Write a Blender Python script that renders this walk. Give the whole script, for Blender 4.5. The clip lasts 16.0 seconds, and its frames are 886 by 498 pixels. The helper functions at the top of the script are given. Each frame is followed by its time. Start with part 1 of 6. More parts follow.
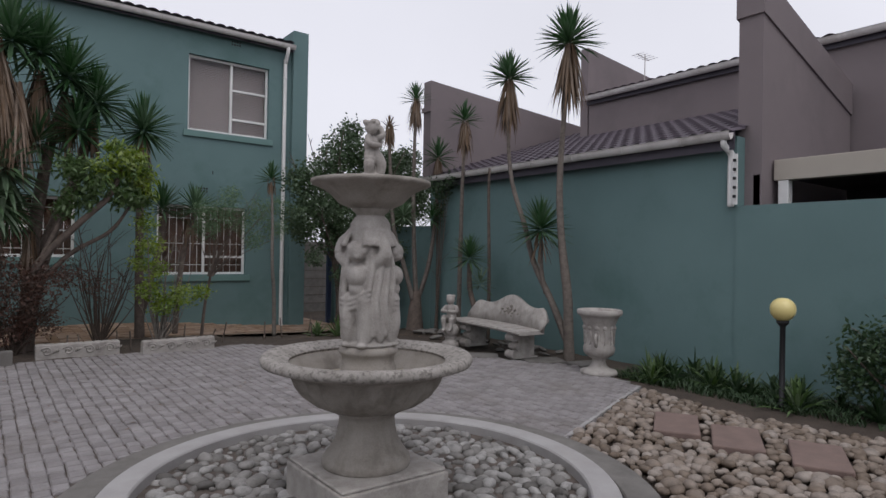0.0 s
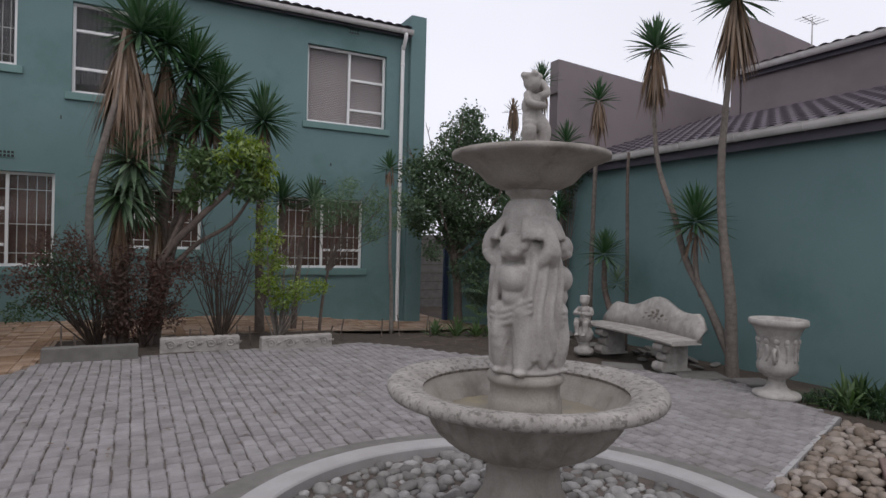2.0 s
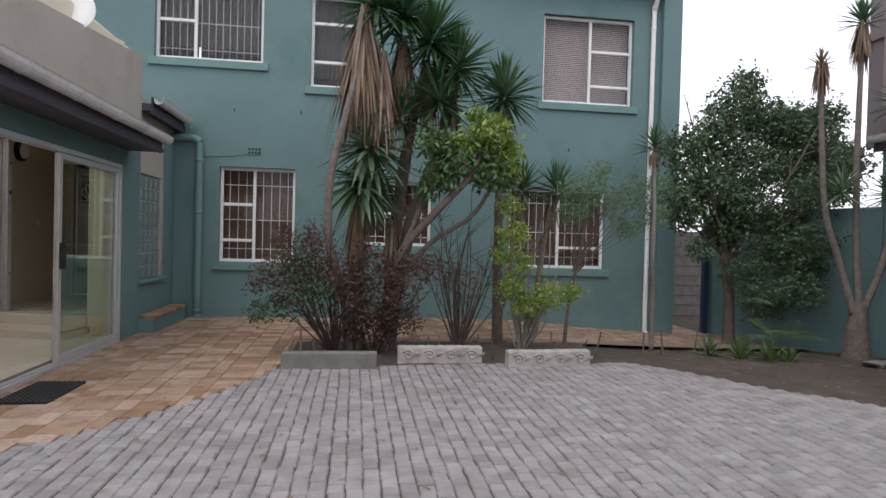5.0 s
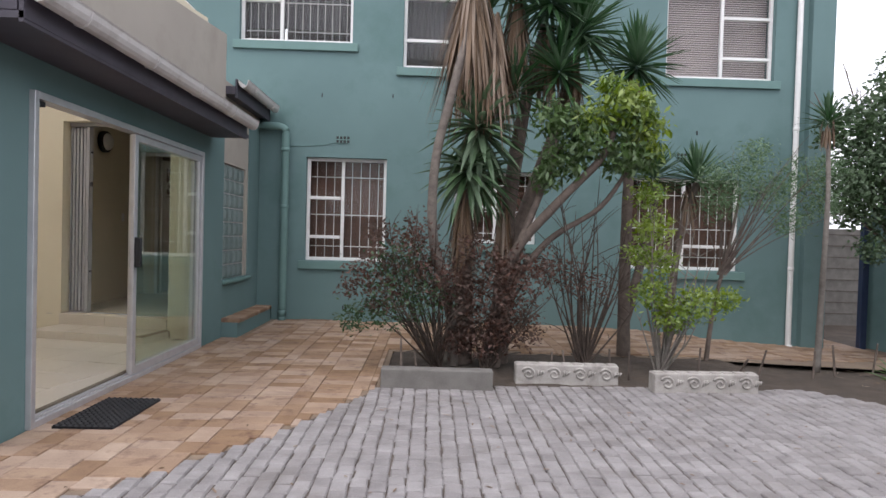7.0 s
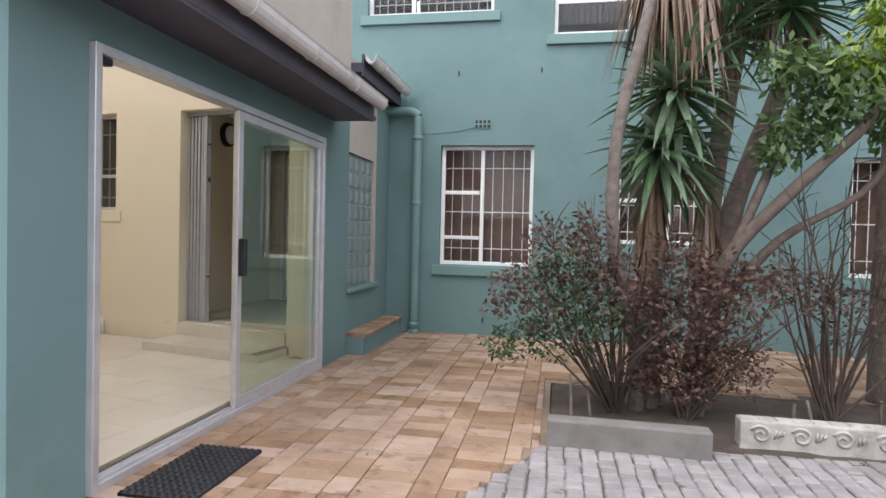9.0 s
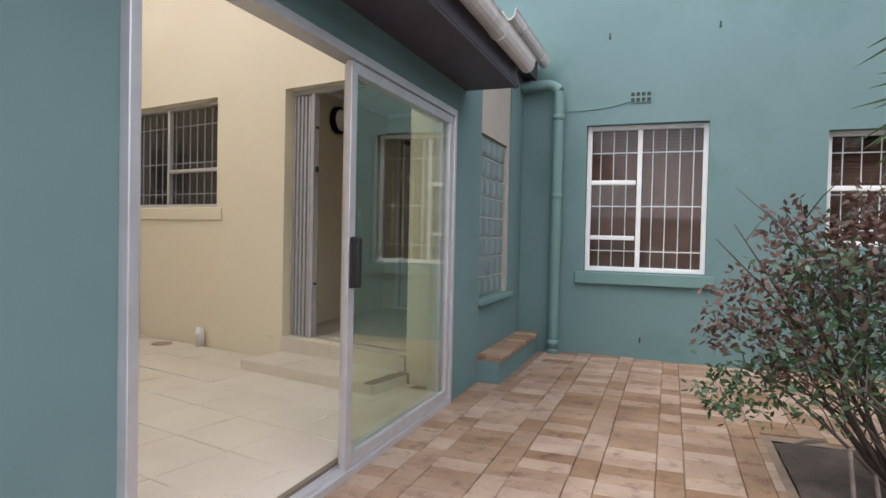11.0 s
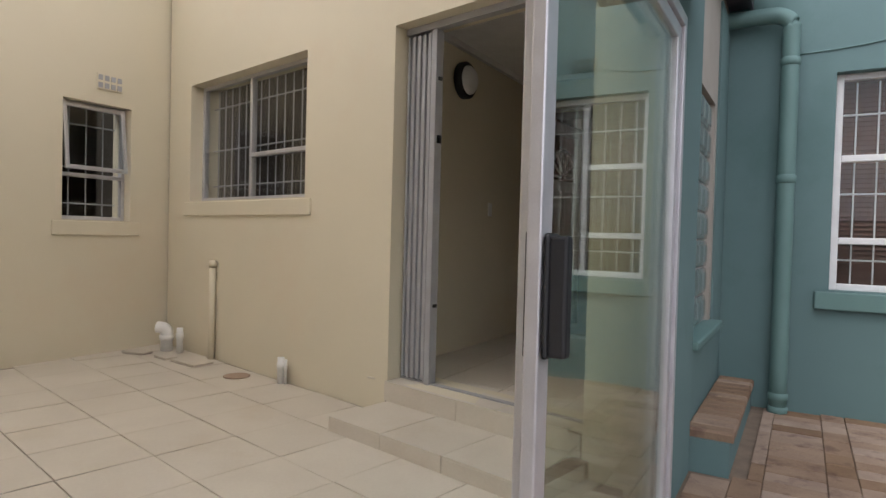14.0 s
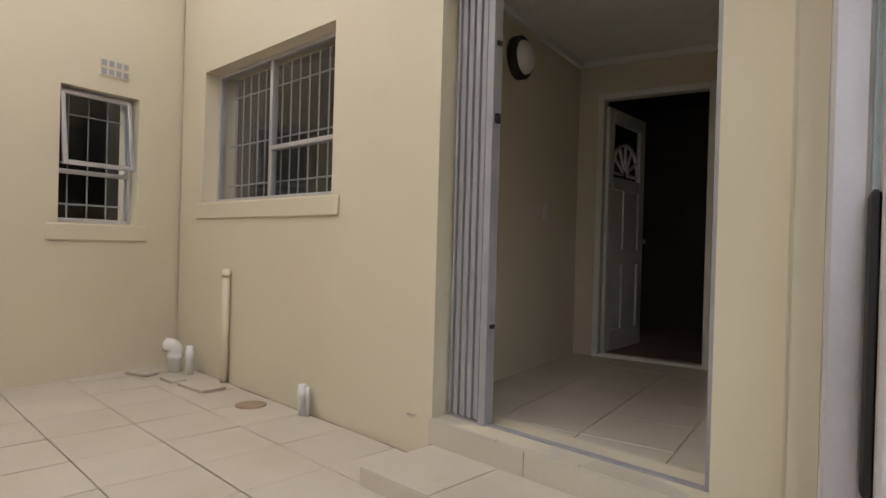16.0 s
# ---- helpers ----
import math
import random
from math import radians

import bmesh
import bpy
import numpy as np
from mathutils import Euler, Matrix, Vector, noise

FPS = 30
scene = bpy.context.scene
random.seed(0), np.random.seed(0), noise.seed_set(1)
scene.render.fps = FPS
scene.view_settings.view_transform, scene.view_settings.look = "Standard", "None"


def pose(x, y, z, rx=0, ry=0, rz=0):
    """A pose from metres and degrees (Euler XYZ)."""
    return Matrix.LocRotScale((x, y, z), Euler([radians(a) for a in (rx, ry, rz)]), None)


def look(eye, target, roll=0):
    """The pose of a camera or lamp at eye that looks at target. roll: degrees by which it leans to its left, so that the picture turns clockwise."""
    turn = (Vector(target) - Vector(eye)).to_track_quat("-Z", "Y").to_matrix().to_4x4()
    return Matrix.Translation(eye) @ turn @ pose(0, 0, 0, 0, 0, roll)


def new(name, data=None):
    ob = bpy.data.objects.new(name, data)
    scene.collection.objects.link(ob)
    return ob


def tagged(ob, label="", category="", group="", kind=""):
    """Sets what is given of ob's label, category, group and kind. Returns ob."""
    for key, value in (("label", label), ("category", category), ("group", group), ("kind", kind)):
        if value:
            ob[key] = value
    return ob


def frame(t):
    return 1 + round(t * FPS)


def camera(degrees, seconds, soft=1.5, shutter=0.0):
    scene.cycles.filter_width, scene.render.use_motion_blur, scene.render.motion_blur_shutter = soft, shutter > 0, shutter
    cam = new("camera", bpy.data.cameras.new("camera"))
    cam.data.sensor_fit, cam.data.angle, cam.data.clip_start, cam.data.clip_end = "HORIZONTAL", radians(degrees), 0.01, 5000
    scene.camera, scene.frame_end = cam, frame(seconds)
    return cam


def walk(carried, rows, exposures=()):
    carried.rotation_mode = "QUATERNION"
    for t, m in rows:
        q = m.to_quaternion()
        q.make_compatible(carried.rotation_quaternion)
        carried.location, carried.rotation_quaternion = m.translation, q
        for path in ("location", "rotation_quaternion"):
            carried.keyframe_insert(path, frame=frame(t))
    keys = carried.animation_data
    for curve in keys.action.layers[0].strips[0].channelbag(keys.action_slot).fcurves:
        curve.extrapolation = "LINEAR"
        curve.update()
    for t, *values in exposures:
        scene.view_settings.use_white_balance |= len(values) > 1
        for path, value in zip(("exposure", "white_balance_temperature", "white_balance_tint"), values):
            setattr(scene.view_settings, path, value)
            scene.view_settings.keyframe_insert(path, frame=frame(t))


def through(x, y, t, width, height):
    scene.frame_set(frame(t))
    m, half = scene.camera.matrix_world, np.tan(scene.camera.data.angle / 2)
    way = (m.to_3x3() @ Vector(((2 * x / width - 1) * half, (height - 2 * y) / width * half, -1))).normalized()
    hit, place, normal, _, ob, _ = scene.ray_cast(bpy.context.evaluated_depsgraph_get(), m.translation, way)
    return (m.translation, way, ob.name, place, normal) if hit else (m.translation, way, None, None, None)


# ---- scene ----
cam = camera(72.4, 16.0)
PATH = [
    (0, (-0.014, 0.158, 1.456), (1.201, 1.746, 1.472), 1.0),
    (0.5, (0.095, 0.359, 1.452), (1.266, 1.98, 1.464), 1.1),
    (1, (0.157, 0.577, 1.432), (1.248, 2.253, 1.437), 1.2),
    (1.5, (0.146, 0.811, 1.454), (1.15, 2.541, 1.45), 1.3),
    (2, (0.243, 1.031, 1.459), (1.156, 2.811, 1.448), 1.4),
    (2.5, (0.405, 1.287, 1.46), (1.217, 3.115, 1.445), 1.4),
    (3, (0.417, 1.533, 1.447), (1.121, 3.405, 1.434), 1.3),
    (3.5, (0.332, 1.841, 1.438), (0.952, 3.742, 1.421), 1.3),
    (4, (0.26, 2.129, 1.427), (0.783, 4.059, 1.403), 1.3),
    (4.5, (0.173, 2.434, 1.423), (0.562, 4.396, 1.394), 1.4),
    (7, (-0.264, 3.897, 1.355), (-0.22, 5.896, 1.314), 1.6),
    (7.5, (-0.313, 4.271, 1.35), (-0.384, 6.269, 1.304), 1.5),
    (8, (-0.388, 4.63, 1.353), (-0.587, 6.62, 1.303), 1.5),
    (8.5, (-0.528, 4.967, 1.36), (-0.809, 6.946, 1.311), 1.5),
    (9, (-0.637, 5.33, 1.344), (-1.008, 7.295, 1.294), 1.4),
    (9.5, (-0.768, 5.663, 1.328), (-1.241, 7.605, 1.279), 1.4),
    (12, (-1.662, 7.119, 1.288), (-2.488, 8.94, 1.233), 1.3),
    (12.5, (-1.818, 7.42, 1.287), (-2.705, 9.211, 1.228), 1.4),
    (13, (-2.051, 7.646, 1.266), (-2.986, 9.413, 1.213), 1.4),
    (13.5, (-2.236, 7.856, 1.259), (-3.209, 9.602, 1.21), 1.5),
    (14, (-2.399, 8.086, 1.264), (-3.419, 9.806, 1.219), 1.5),
    (14.5, (-2.565, 8.25, 1.224), (-3.633, 9.94, 1.196), 1.7),
    (15, (-2.726, 8.39, 1.216), (-3.81, 10.07, 1.195), 1.7),
    (15.5, (-2.846, 8.519, 1.211), (-3.932, 10.199, 1.195), 1.7),
    (16, (-2.942, 8.655, 1.219), (-4.033, 10.331, 1.207), 1.6),
]
walk(cam, [(t, look(eye, target, roll)) for t, eye, target, roll in PATH], [(0.0, -0.42), (2.0, -0.27), (3.5, 0.0), (4.7, 0.22), (7.0, 0.68), (9.0, 1.2), (11.0, 1.2), (12.5, 0.95), (14.5, 0.98), (16.0, 1.08)])

# ---- light ----
world = bpy.data.worlds.new("overcast")
scene.world = world
world.use_nodes = True
wn, wl = world.node_tree.nodes, world.node_tree.links
sky = wn.new("ShaderNodeTexSky")
sky.sky_type, sky.sun_disc = "NISHITA", False
sky.sun_elevation, sky.sun_rotation = radians(55), radians(200)
sky.dust_density, sky.ozone_density = 4.0, 1.0
grey = wn.new("ShaderNodeHueSaturation")
grey.inputs["Saturation"].default_value = 0.12
cloud = wn.new("ShaderNodeTexNoise")
cloud.inputs["Scale"].default_value, cloud.inputs["Detail"].default_value = 2.2, 4.0
veil = wn.new("ShaderNodeMix")
veil.data_type = "RGBA"
veil.inputs["Factor"].default_value = 0.72
ramp = wn.new("ShaderNodeMapRange")
ramp.inputs["To Min"].default_value, ramp.inputs["To Max"].default_value = 6.6, 8.4
tone = wn.new("ShaderNodeMix")
tone.data_type, tone.blend_type = "RGBA", "MULTIPLY"
tone.inputs["Factor"].default_value = 1.0
tone.inputs["A"].default_value = (0.968, 0.972, 1.085, 1)
wl.new(sky.outputs["Color"], grey.inputs["Color"])
wl.new(grey.outputs["Color"], veil.inputs["A"])
wl.new(cloud.outputs["Fac"], ramp.inputs["Value"])
wl.new(ramp.outputs["Result"], tone.inputs["B"])
wl.new(tone.outputs["Result"], veil.inputs["B"])
wl.new(veil.outputs["Result"], wn["Background"].inputs["Color"])
wn["Background"].inputs["Strength"].default_value = 0.172

sun = new("sun", bpy.data.lights.new("sun", "SUN"))
sun.data.energy, sun.data.angle, sun.data.color = 0.45, radians(25), (1.0, 0.97, 0.92)
sun.matrix_world = look((0, 0, 20), (5, 8, 0))


# ---- materials ----
def material(name, a, b=None, scale=6.0, rough=0.75, bump=0.25, fine=90.0, metal=0.0, spread=0.0, stain=None, stain_scale=1.3, stain_at=(0.52, 0.7), spec=0.5, bump_dist=0.004):
    """Two colours mixed by noise at two scales, an optional third in stains, relief, and a spread between objects."""
    m = bpy.data.materials.new(name)
    m.use_nodes = True
    n, l = m.node_tree.nodes, m.node_tree.links
    p = n["Principled BSDF"]
    co = n.new("ShaderNodeTexCoord")
    geo = n.new("ShaderNodeNewGeometry")
    t1, t2 = n.new("ShaderNodeTexNoise"), n.new("ShaderNodeTexNoise")
    for t, s, d in ((t1, scale, 5.0), (t2, fine, 3.0)):
        t.inputs["Scale"].default_value, t.inputs["Detail"].default_value = s, d
        l.new(geo.outputs["Position"], t.inputs["Vector"])
    add = n.new("ShaderNodeMath")
    add.operation = "MULTIPLY_ADD"
    add.inputs[1].default_value = 0.45
    l.new(t2.outputs["Fac"], add.inputs[0])
    l.new(t1.outputs["Fac"], add.inputs[2])
    mr = n.new("ShaderNodeMapRange")
    mr.inputs["From Min"].default_value, mr.inputs["From Max"].default_value = 0.5, 0.95
    l.new(add.outputs[0], mr.inputs["Value"])
    mix = n.new("ShaderNodeMix")
    mix.data_type = "RGBA"
    b = b or tuple(c * 0.82 for c in a)
    mix.inputs["A"].default_value, mix.inputs["B"].default_value = (*a, 1), (*b, 1)
    l.new(mr.outputs["Result"], mix.inputs["Factor"])
    col = mix.outputs["Result"]
    if stain:
        t3 = n.new("ShaderNodeTexNoise")
        t3.inputs["Scale"].default_value, t3.inputs["Detail"].default_value, t3.inputs["Roughness"].default_value = stain_scale, 8.0, 0.65
        l.new(geo.outputs["Position"], t3.inputs["Vector"])
        r3 = n.new("ShaderNodeMapRange")
        r3.inputs["From Min"].default_value, r3.inputs["From Max"].default_value = stain_at
        r3.inputs["To Max"].default_value = 0.75
        l.new(t3.outputs["Fac"], r3.inputs["Value"])
        m3 = n.new("ShaderNodeMix")
        m3.data_type = "RGBA"
        m3.inputs["B"].default_value = (*stain, 1)
        l.new(r3.outputs["Result"], m3.inputs["Factor"])
        l.new(col, m3.inputs["A"])
        col = m3.outputs["Result"]
    if spread:
        info = n.new("ShaderNodeObjectInfo")
        isl = n.new("ShaderNodeMath")
        isl.operation = "ADD"
        l.new(info.outputs["Random"], isl.inputs[0])
        l.new(geo.outputs["Random Per Island"], isl.inputs[1])
        fr = n.new("ShaderNodeMath")
        fr.operation = "FRACT"
        l.new(isl.outputs[0], fr.inputs[0])
        rr = n.new("ShaderNodeMapRange")
        rr.inputs["To Min"].default_value, rr.inputs["To Max"].default_value = 1 - spread, 1 + spread
        l.new(fr.outputs[0], rr.inputs["Value"])
        hs = n.new("ShaderNodeHueSaturation")
        l.new(rr.outputs["Result"], hs.inputs["Value"])
        r2 = n.new("ShaderNodeMapRange")
        r2.inputs["To Min"].default_value, r2.inputs["To Max"].default_value = 1 + spread * 0.8, 1 - spread * 0.8
        l.new(fr.outputs[0], r2.inputs["Value"])
        l.new(r2.outputs["Result"], hs.inputs["Saturation"])
        l.new(col, hs.inputs["Color"])
        col = hs.outputs["Color"]
    l.new(col, p.inputs["Base Color"])
    p.inputs["Roughness"].default_value, p.inputs["Metallic"].default_value = rough, metal
    p.inputs["Specular IOR Level"].default_value = spec
    if bump:
        bp = n.new("ShaderNodeBump")
        bp.inputs["Strength"].default_value, bp.inputs["Distance"].default_value = bump, bump_dist
        l.new(add.outputs[0], bp.inputs["Height"])
        l.new(bp.outputs["Normal"], p.inputs["Normal"])
    return m


def leaf_material(name, a, b, rough=0.5, through=0.25):
    """A leaf: colour varies leaf by leaf, and some light passes through."""
    m = material(name, a, b, 3.0, rough, 0.0, 40.0, spread=0.35)
    n, l = m.node_tree.nodes, m.node_tree.links
    p, out = n["Principled BSDF"], n["Material Output"]
    tr = n.new("ShaderNodeBsdfTranslucent")
    l.new(p.inputs["Base Color"].links[0].from_socket, tr.inputs["Color"])
    mx = n.new("ShaderNodeMixShader")
    mx.inputs["Fac"].default_value = through
    l.new(p.outputs["BSDF"], mx.inputs[1])
    l.new(tr.outputs["BSDF"], mx.inputs[2])
    l.new(mx.outputs["Shader"], out.inputs["Surface"])
    return m


def glass_material(name, tint, base=0.05, rough=0.0):
    """A thin pane: clear straight on, mirror-like at a slant."""
    m = bpy.data.materials.new(name)
    m.use_nodes = True
    n, l = m.node_tree.nodes, m.node_tree.links
    clear, gloss, mx = n.new("ShaderNodeBsdfTransparent"), n.new("ShaderNodeBsdfGlossy"), n.new("ShaderNodeMixShader")
    facing, power, fr = n.new("ShaderNodeLayerWeight"), n.new("ShaderNodeMath"), n.new("ShaderNodeMath")
    facing.inputs["Blend"].default_value = 0.5
    power.operation, fr.operation = "POWER", "MULTIPLY_ADD"
    power.inputs[1].default_value, fr.inputs[1].default_value, fr.inputs[2].default_value = 4.0, 0.7, base
    clear.inputs["Color"].default_value = (*tint, 1)
    gloss.inputs["Roughness"].default_value = rough
    l.new(facing.outputs["Facing"], power.inputs[0])
    l.new(power.outputs[0], fr.inputs[0])
    l.new(fr.outputs[0], mx.inputs["Fac"])
    l.new(clear.outputs["BSDF"], mx.inputs[1])
    l.new(gloss.outputs["BSDF"], mx.inputs[2])
    l.new(mx.outputs["Shader"], n["Material Output"].inputs["Surface"])
    return m


TEAL = material("teal_wall_paint", (0.148, 0.23, 0.232), (0.131, 0.206, 0.209), 1.2, 0.8, 0.35, 160.0, stain=(0.098, 0.172, 0.165), stain_scale=0.8, spec=0.25)
TEAL_TRIM = material("teal_trim_paint", (0.146, 0.246, 0.234), (0.13, 0.222, 0.212), 3.0, 0.55, 0.15, 120.0, spec=0.35)
MAUVE = material("mauve_plaster", (0.235, 0.20, 0.205), (0.21, 0.178, 0.185), 1.0, 0.85, 0.3, 140.0, stain=(0.18, 0.155, 0.16), stain_scale=0.6, spec=0.2)
BEIGE = material("beige_plaster", (0.44, 0.40, 0.35), (0.40, 0.36, 0.315), 1.4, 0.8, 0.25, 140.0, stain=(0.34, 0.30, 0.26), stain_scale=1.0, spec=0.2)
CREAM = material("cream_wall_paint", (0.682, 0.616, 0.485), (0.648, 0.59, 0.465), 1.1, 0.65, 0.3, 130.0, stain=(0.67, 0.57, 0.44), stain_scale=0.9, spec=0.3)
WHITE = material("white_paint", (0.80, 0.79, 0.78), (0.72, 0.71, 0.70), 8.0, 0.45, 0.1, 150.0)
GUTTER = material("grey_white_gutter", (0.62, 0.59, 0.58), (0.52, 0.49, 0.48), 5.0, 0.5, 0.1, 120.0, stain=(0.36, 0.33, 0.31), stain_scale=2.5)
FASCIA = material("dark_fascia_board", (0.075, 0.065, 0.085), (0.055, 0.05, 0.065), 5.0, 0.6, 0.2)
ROOF = material("dark_roof_tile", (0.105, 0.085, 0.105), (0.075, 0.06, 0.075), 4.0, 0.7, 0.5, 60.0, spread=0.25)
PAVER = material("grey_concrete_paver", (0.295, 0.274, 0.274), (0.195, 0.18, 0.18), 5.0, 0.85, 0.9, 120.0, spread=0.12, stain=(0.18, 0.16, 0.15), stain_scale=1.4, spec=0.3)
SANDSTONE = material("sandstone_clay_paver", (0.34, 0.235, 0.162), (0.24, 0.158, 0.112), 4.0, 0.8, 0.6, 100.0, spread=0.26, stain=(0.15, 0.09, 0.07), stain_scale=6.5, stain_at=(0.53, 0.66), spec=0.3)
SAND = material("joint_sand", (0.13, 0.105, 0.09), (0.065, 0.052, 0.045), 8.0, 0.95, 0.5, 150.0)
SAND_TAN = material("tan_joint_sand", (0.24, 0.175, 0.125), (0.16, 0.115, 0.085), 8.0, 0.95, 0.5, 150.0)
SOIL = material("dark_soil", (0.078, 0.058, 0.045), (0.045, 0.034, 0.027), 5.0, 0.95, 1.0, 60.0, stain=(0.115, 0.085, 0.066), stain_scale=2.0, bump_dist=0.02)
GRASS_FAR = material("far_ground", (0.16, 0.14, 0.11), (0.11, 0.10, 0.075), 0.4, 0.95, 0.3, 8.0)
STONE = material("cast_stone", (0.35, 0.32, 0.29), (0.235, 0.212, 0.188), 7.0, 0.85, 0.7, 110.0, stain=(0.17, 0.15, 0.13), stain_scale=3.5, stain_at=(0.52, 0.68), spec=0.25)
STONE_PALE = material("pale_cast_stone", (0.44, 0.41, 0.385), (0.29, 0.268, 0.25), 9.0, 0.85, 0.7, 120.0, stain=(0.19, 0.172, 0.158), stain_scale=6.0, spec=0.25)
STONE_RIM = material("lichened_rim_stone", (0.40, 0.37, 0.345), (0.26, 0.24, 0.22), 9.0, 0.9, 0.9, 140.0, stain=(0.11, 0.10, 0.09), stain_scale=38.0, stain_at=(0.5, 0.62), spec=0.2)
CONCRETE = material("grey_concrete", (0.40, 0.385, 0.38), (0.32, 0.305, 0.30), 6.0, 0.85, 0.5, 120.0, stain=(0.24, 0.225, 0.21), stain_scale=2.0)
CONCRETE_OLD = material("old_dark_concrete", (0.19, 0.178, 0.165), (0.13, 0.12, 0.112), 7.0, 0.9, 0.7, 110.0, stain=(0.12, 0.11, 0.10), stain_scale=3.0)
CURB = material("pale_cement_curb", (0.40, 0.385, 0.382), (0.32, 0.305, 0.302), 4.0, 0.85, 0.4, 120.0, stain=(0.32, 0.30, 0.29), stain_scale=2.2)
PEBBLE_GREY = material("grey_river_pebble", (0.27, 0.255, 0.24), (0.15, 0.142, 0.134), 14.0, 0.6, 0.15, 120.0, spread=0.55)
PEBBLE_TAN = material("tan_river_pebble", (0.27, 0.215, 0.172), (0.15, 0.12, 0.098), 14.0, 0.6, 0.15, 120.0, spread=0.4)
SLAB = material("brown_stepping_slab", (0.215, 0.15, 0.13), (0.165, 0.115, 0.10), 7.0, 0.85, 0.7, 90.0)
ALU = material("silver_aluminium", (0.62, 0.61, 0.63), (0.54, 0.53, 0.55), 10.0, 0.38, 0.05, 200.0, metal=0.55)
GATE_GREY = material("grey_powder_coat", (0.36, 0.36, 0.385), (0.32, 0.32, 0.34), 10.0, 0.45, 0.05, 150.0)
BLACK = material("black_plastic", (0.014, 0.014, 0.016), (0.010, 0.010, 0.012), 10.0, 0.55, 0.1, 120.0)
RUBBER = material("black_rubber", (0.02, 0.021, 0.025), (0.014, 0.014, 0.017), 12.0, 0.7, 0.3, 90.0)
TILE = material("cream_floor_tile", (0.58, 0.525, 0.45), (0.52, 0.465, 0.395), 2.5, 0.32, 0.06, 60.0, spread=0.03, stain=(0.50, 0.42, 0.32), stain_scale=1.6, stain_at=(0.58, 0.78))
GROUT = material("dark_grout", (0.20, 0.165, 0.125), (0.15, 0.12, 0.09), 8.0, 0.95, 0.2)
BLIND_BROWN = material("brown_blind_slat", (0.16, 0.078, 0.054), (0.115, 0.056, 0.04), 8.0, 0.6, 0.1)
BLIND_GREY = material("mauve_grey_blind_slat", (0.52, 0.43, 0.43), (0.44, 0.37, 0.37), 8.0, 0.6, 0.1)
CURTAIN = material("dull_curtain", (0.095, 0.088, 0.095), (0.065, 0.06, 0.065), 3.0, 0.9, 0.2)
# dark colour that stands in for the shade of unlit interiors
ROOM_SHADE = material("room_shade_plaster", (0.10, 0.09, 0.08), (0.08, 0.07, 0.065), 2.0, 0.9, 0.1)
BARK = material("grey_brown_bark", (0.16, 0.125, 0.105), (0.09, 0.07, 0.06), 14.0, 0.95, 1.0, 60.0, bump_dist=0.015)
BARK_GREY = material("weathered_stem_bark", (0.19, 0.162, 0.142), (0.11, 0.092, 0.08), 16.0, 0.95, 1.0, 60.0, bump_dist=0.012)
TWIG = material("dark_twig_bark", (0.085, 0.062, 0.05), (0.05, 0.037, 0.03), 16.0, 0.95, 0.6, 60.0)
BARK_PALE = material("pale_grey_bark", (0.25, 0.225, 0.20), (0.165, 0.145, 0.13), 16.0, 0.95, 1.0, 60.0, bump_dist=0.01)
YUCCA = leaf_material("yucca_leaf", (0.068, 0.14, 0.06), (0.045, 0.10, 0.045), 0.42)
YUCCA_PALE = leaf_material("pale_yucca_leaf", (0.13, 0.20, 0.11), (0.09, 0.15, 0.08), 0.42)
DEAD = leaf_material("dead_yucca_leaf", (0.225, 0.155, 0.105), (0.145, 0.10, 0.07), 0.8, 0.1)
LEAF_DARK = leaf_material("dark_green_leaf", (0.055, 0.10, 0.042), (0.035, 0.07, 0.03), 0.5)
LEAF_TREE = leaf_material("broad_tree_leaf", (0.09, 0.14, 0.068), (0.055, 0.095, 0.046), 0.5)
LEAF_LIME = leaf_material("yellow_green_leaf", (0.26, 0.33, 0.055), (0.15, 0.24, 0.04), 0.5, 0.35)
LEAF_MID = leaf_material("mid_green_leaf", (0.11, 0.18, 0.06), (0.075, 0.13, 0.045), 0.5, 0.3)
LEAF_FEATHER = leaf_material("grey_green_feathery_leaf", (0.15, 0.235, 0.12), (0.105, 0.175, 0.09), 0.6, 0.3)
LEAF_RED = leaf_material("reddish_brown_leaf", (0.12, 0.056, 0.042), (0.062, 0.042, 0.032), 0.6, 0.2)
GLASS = glass_material("clear_glass", (0.965, 0.975, 0.97), 0.018)
GLASS_DOOR = glass_material("greenish_door_glass", (0.935, 0.97, 0.94), 0.05)
GLOBE = material("yellow_lamp_globe", (0.78, 0.66, 0.30), (0.70, 0.58, 0.24), 4.0, 0.3, 0.05)
WATER_STAIN = material("pond_scale", (0.26, 0.225, 0.17), (0.19, 0.165, 0.13), 6.0, 0.6, 0.4, stain=(0.36, 0.30, 0.13), stain_scale=4.0)

BLOCK_GLASS = bpy.data.materials.new("glass_block")
BLOCK_GLASS.use_nodes = True
bgp = BLOCK_GLASS.node_tree.nodes["Principled BSDF"]
bgp.inputs["Base Color"].default_value, bgp.inputs["Roughness"].default_value = (0.30, 0.37, 0.36, 1), 0.15
bgp.inputs["Transmission Weight"].default_value = 0.35

# for the added annexe ceiling, passes daylight to brighten the room
ROOF_SHEET = bpy.data.materials.new("translucent_roof_sheet")
ROOF_SHEET.use_nodes = True
rsn, rsl = ROOF_SHEET.node_tree.nodes, ROOF_SHEET.node_tree.links
rst = rsn.new("ShaderNodeBsdfTranslucent")
rst.inputs["Color"].default_value = (0.84, 0.82, 0.785, 1)
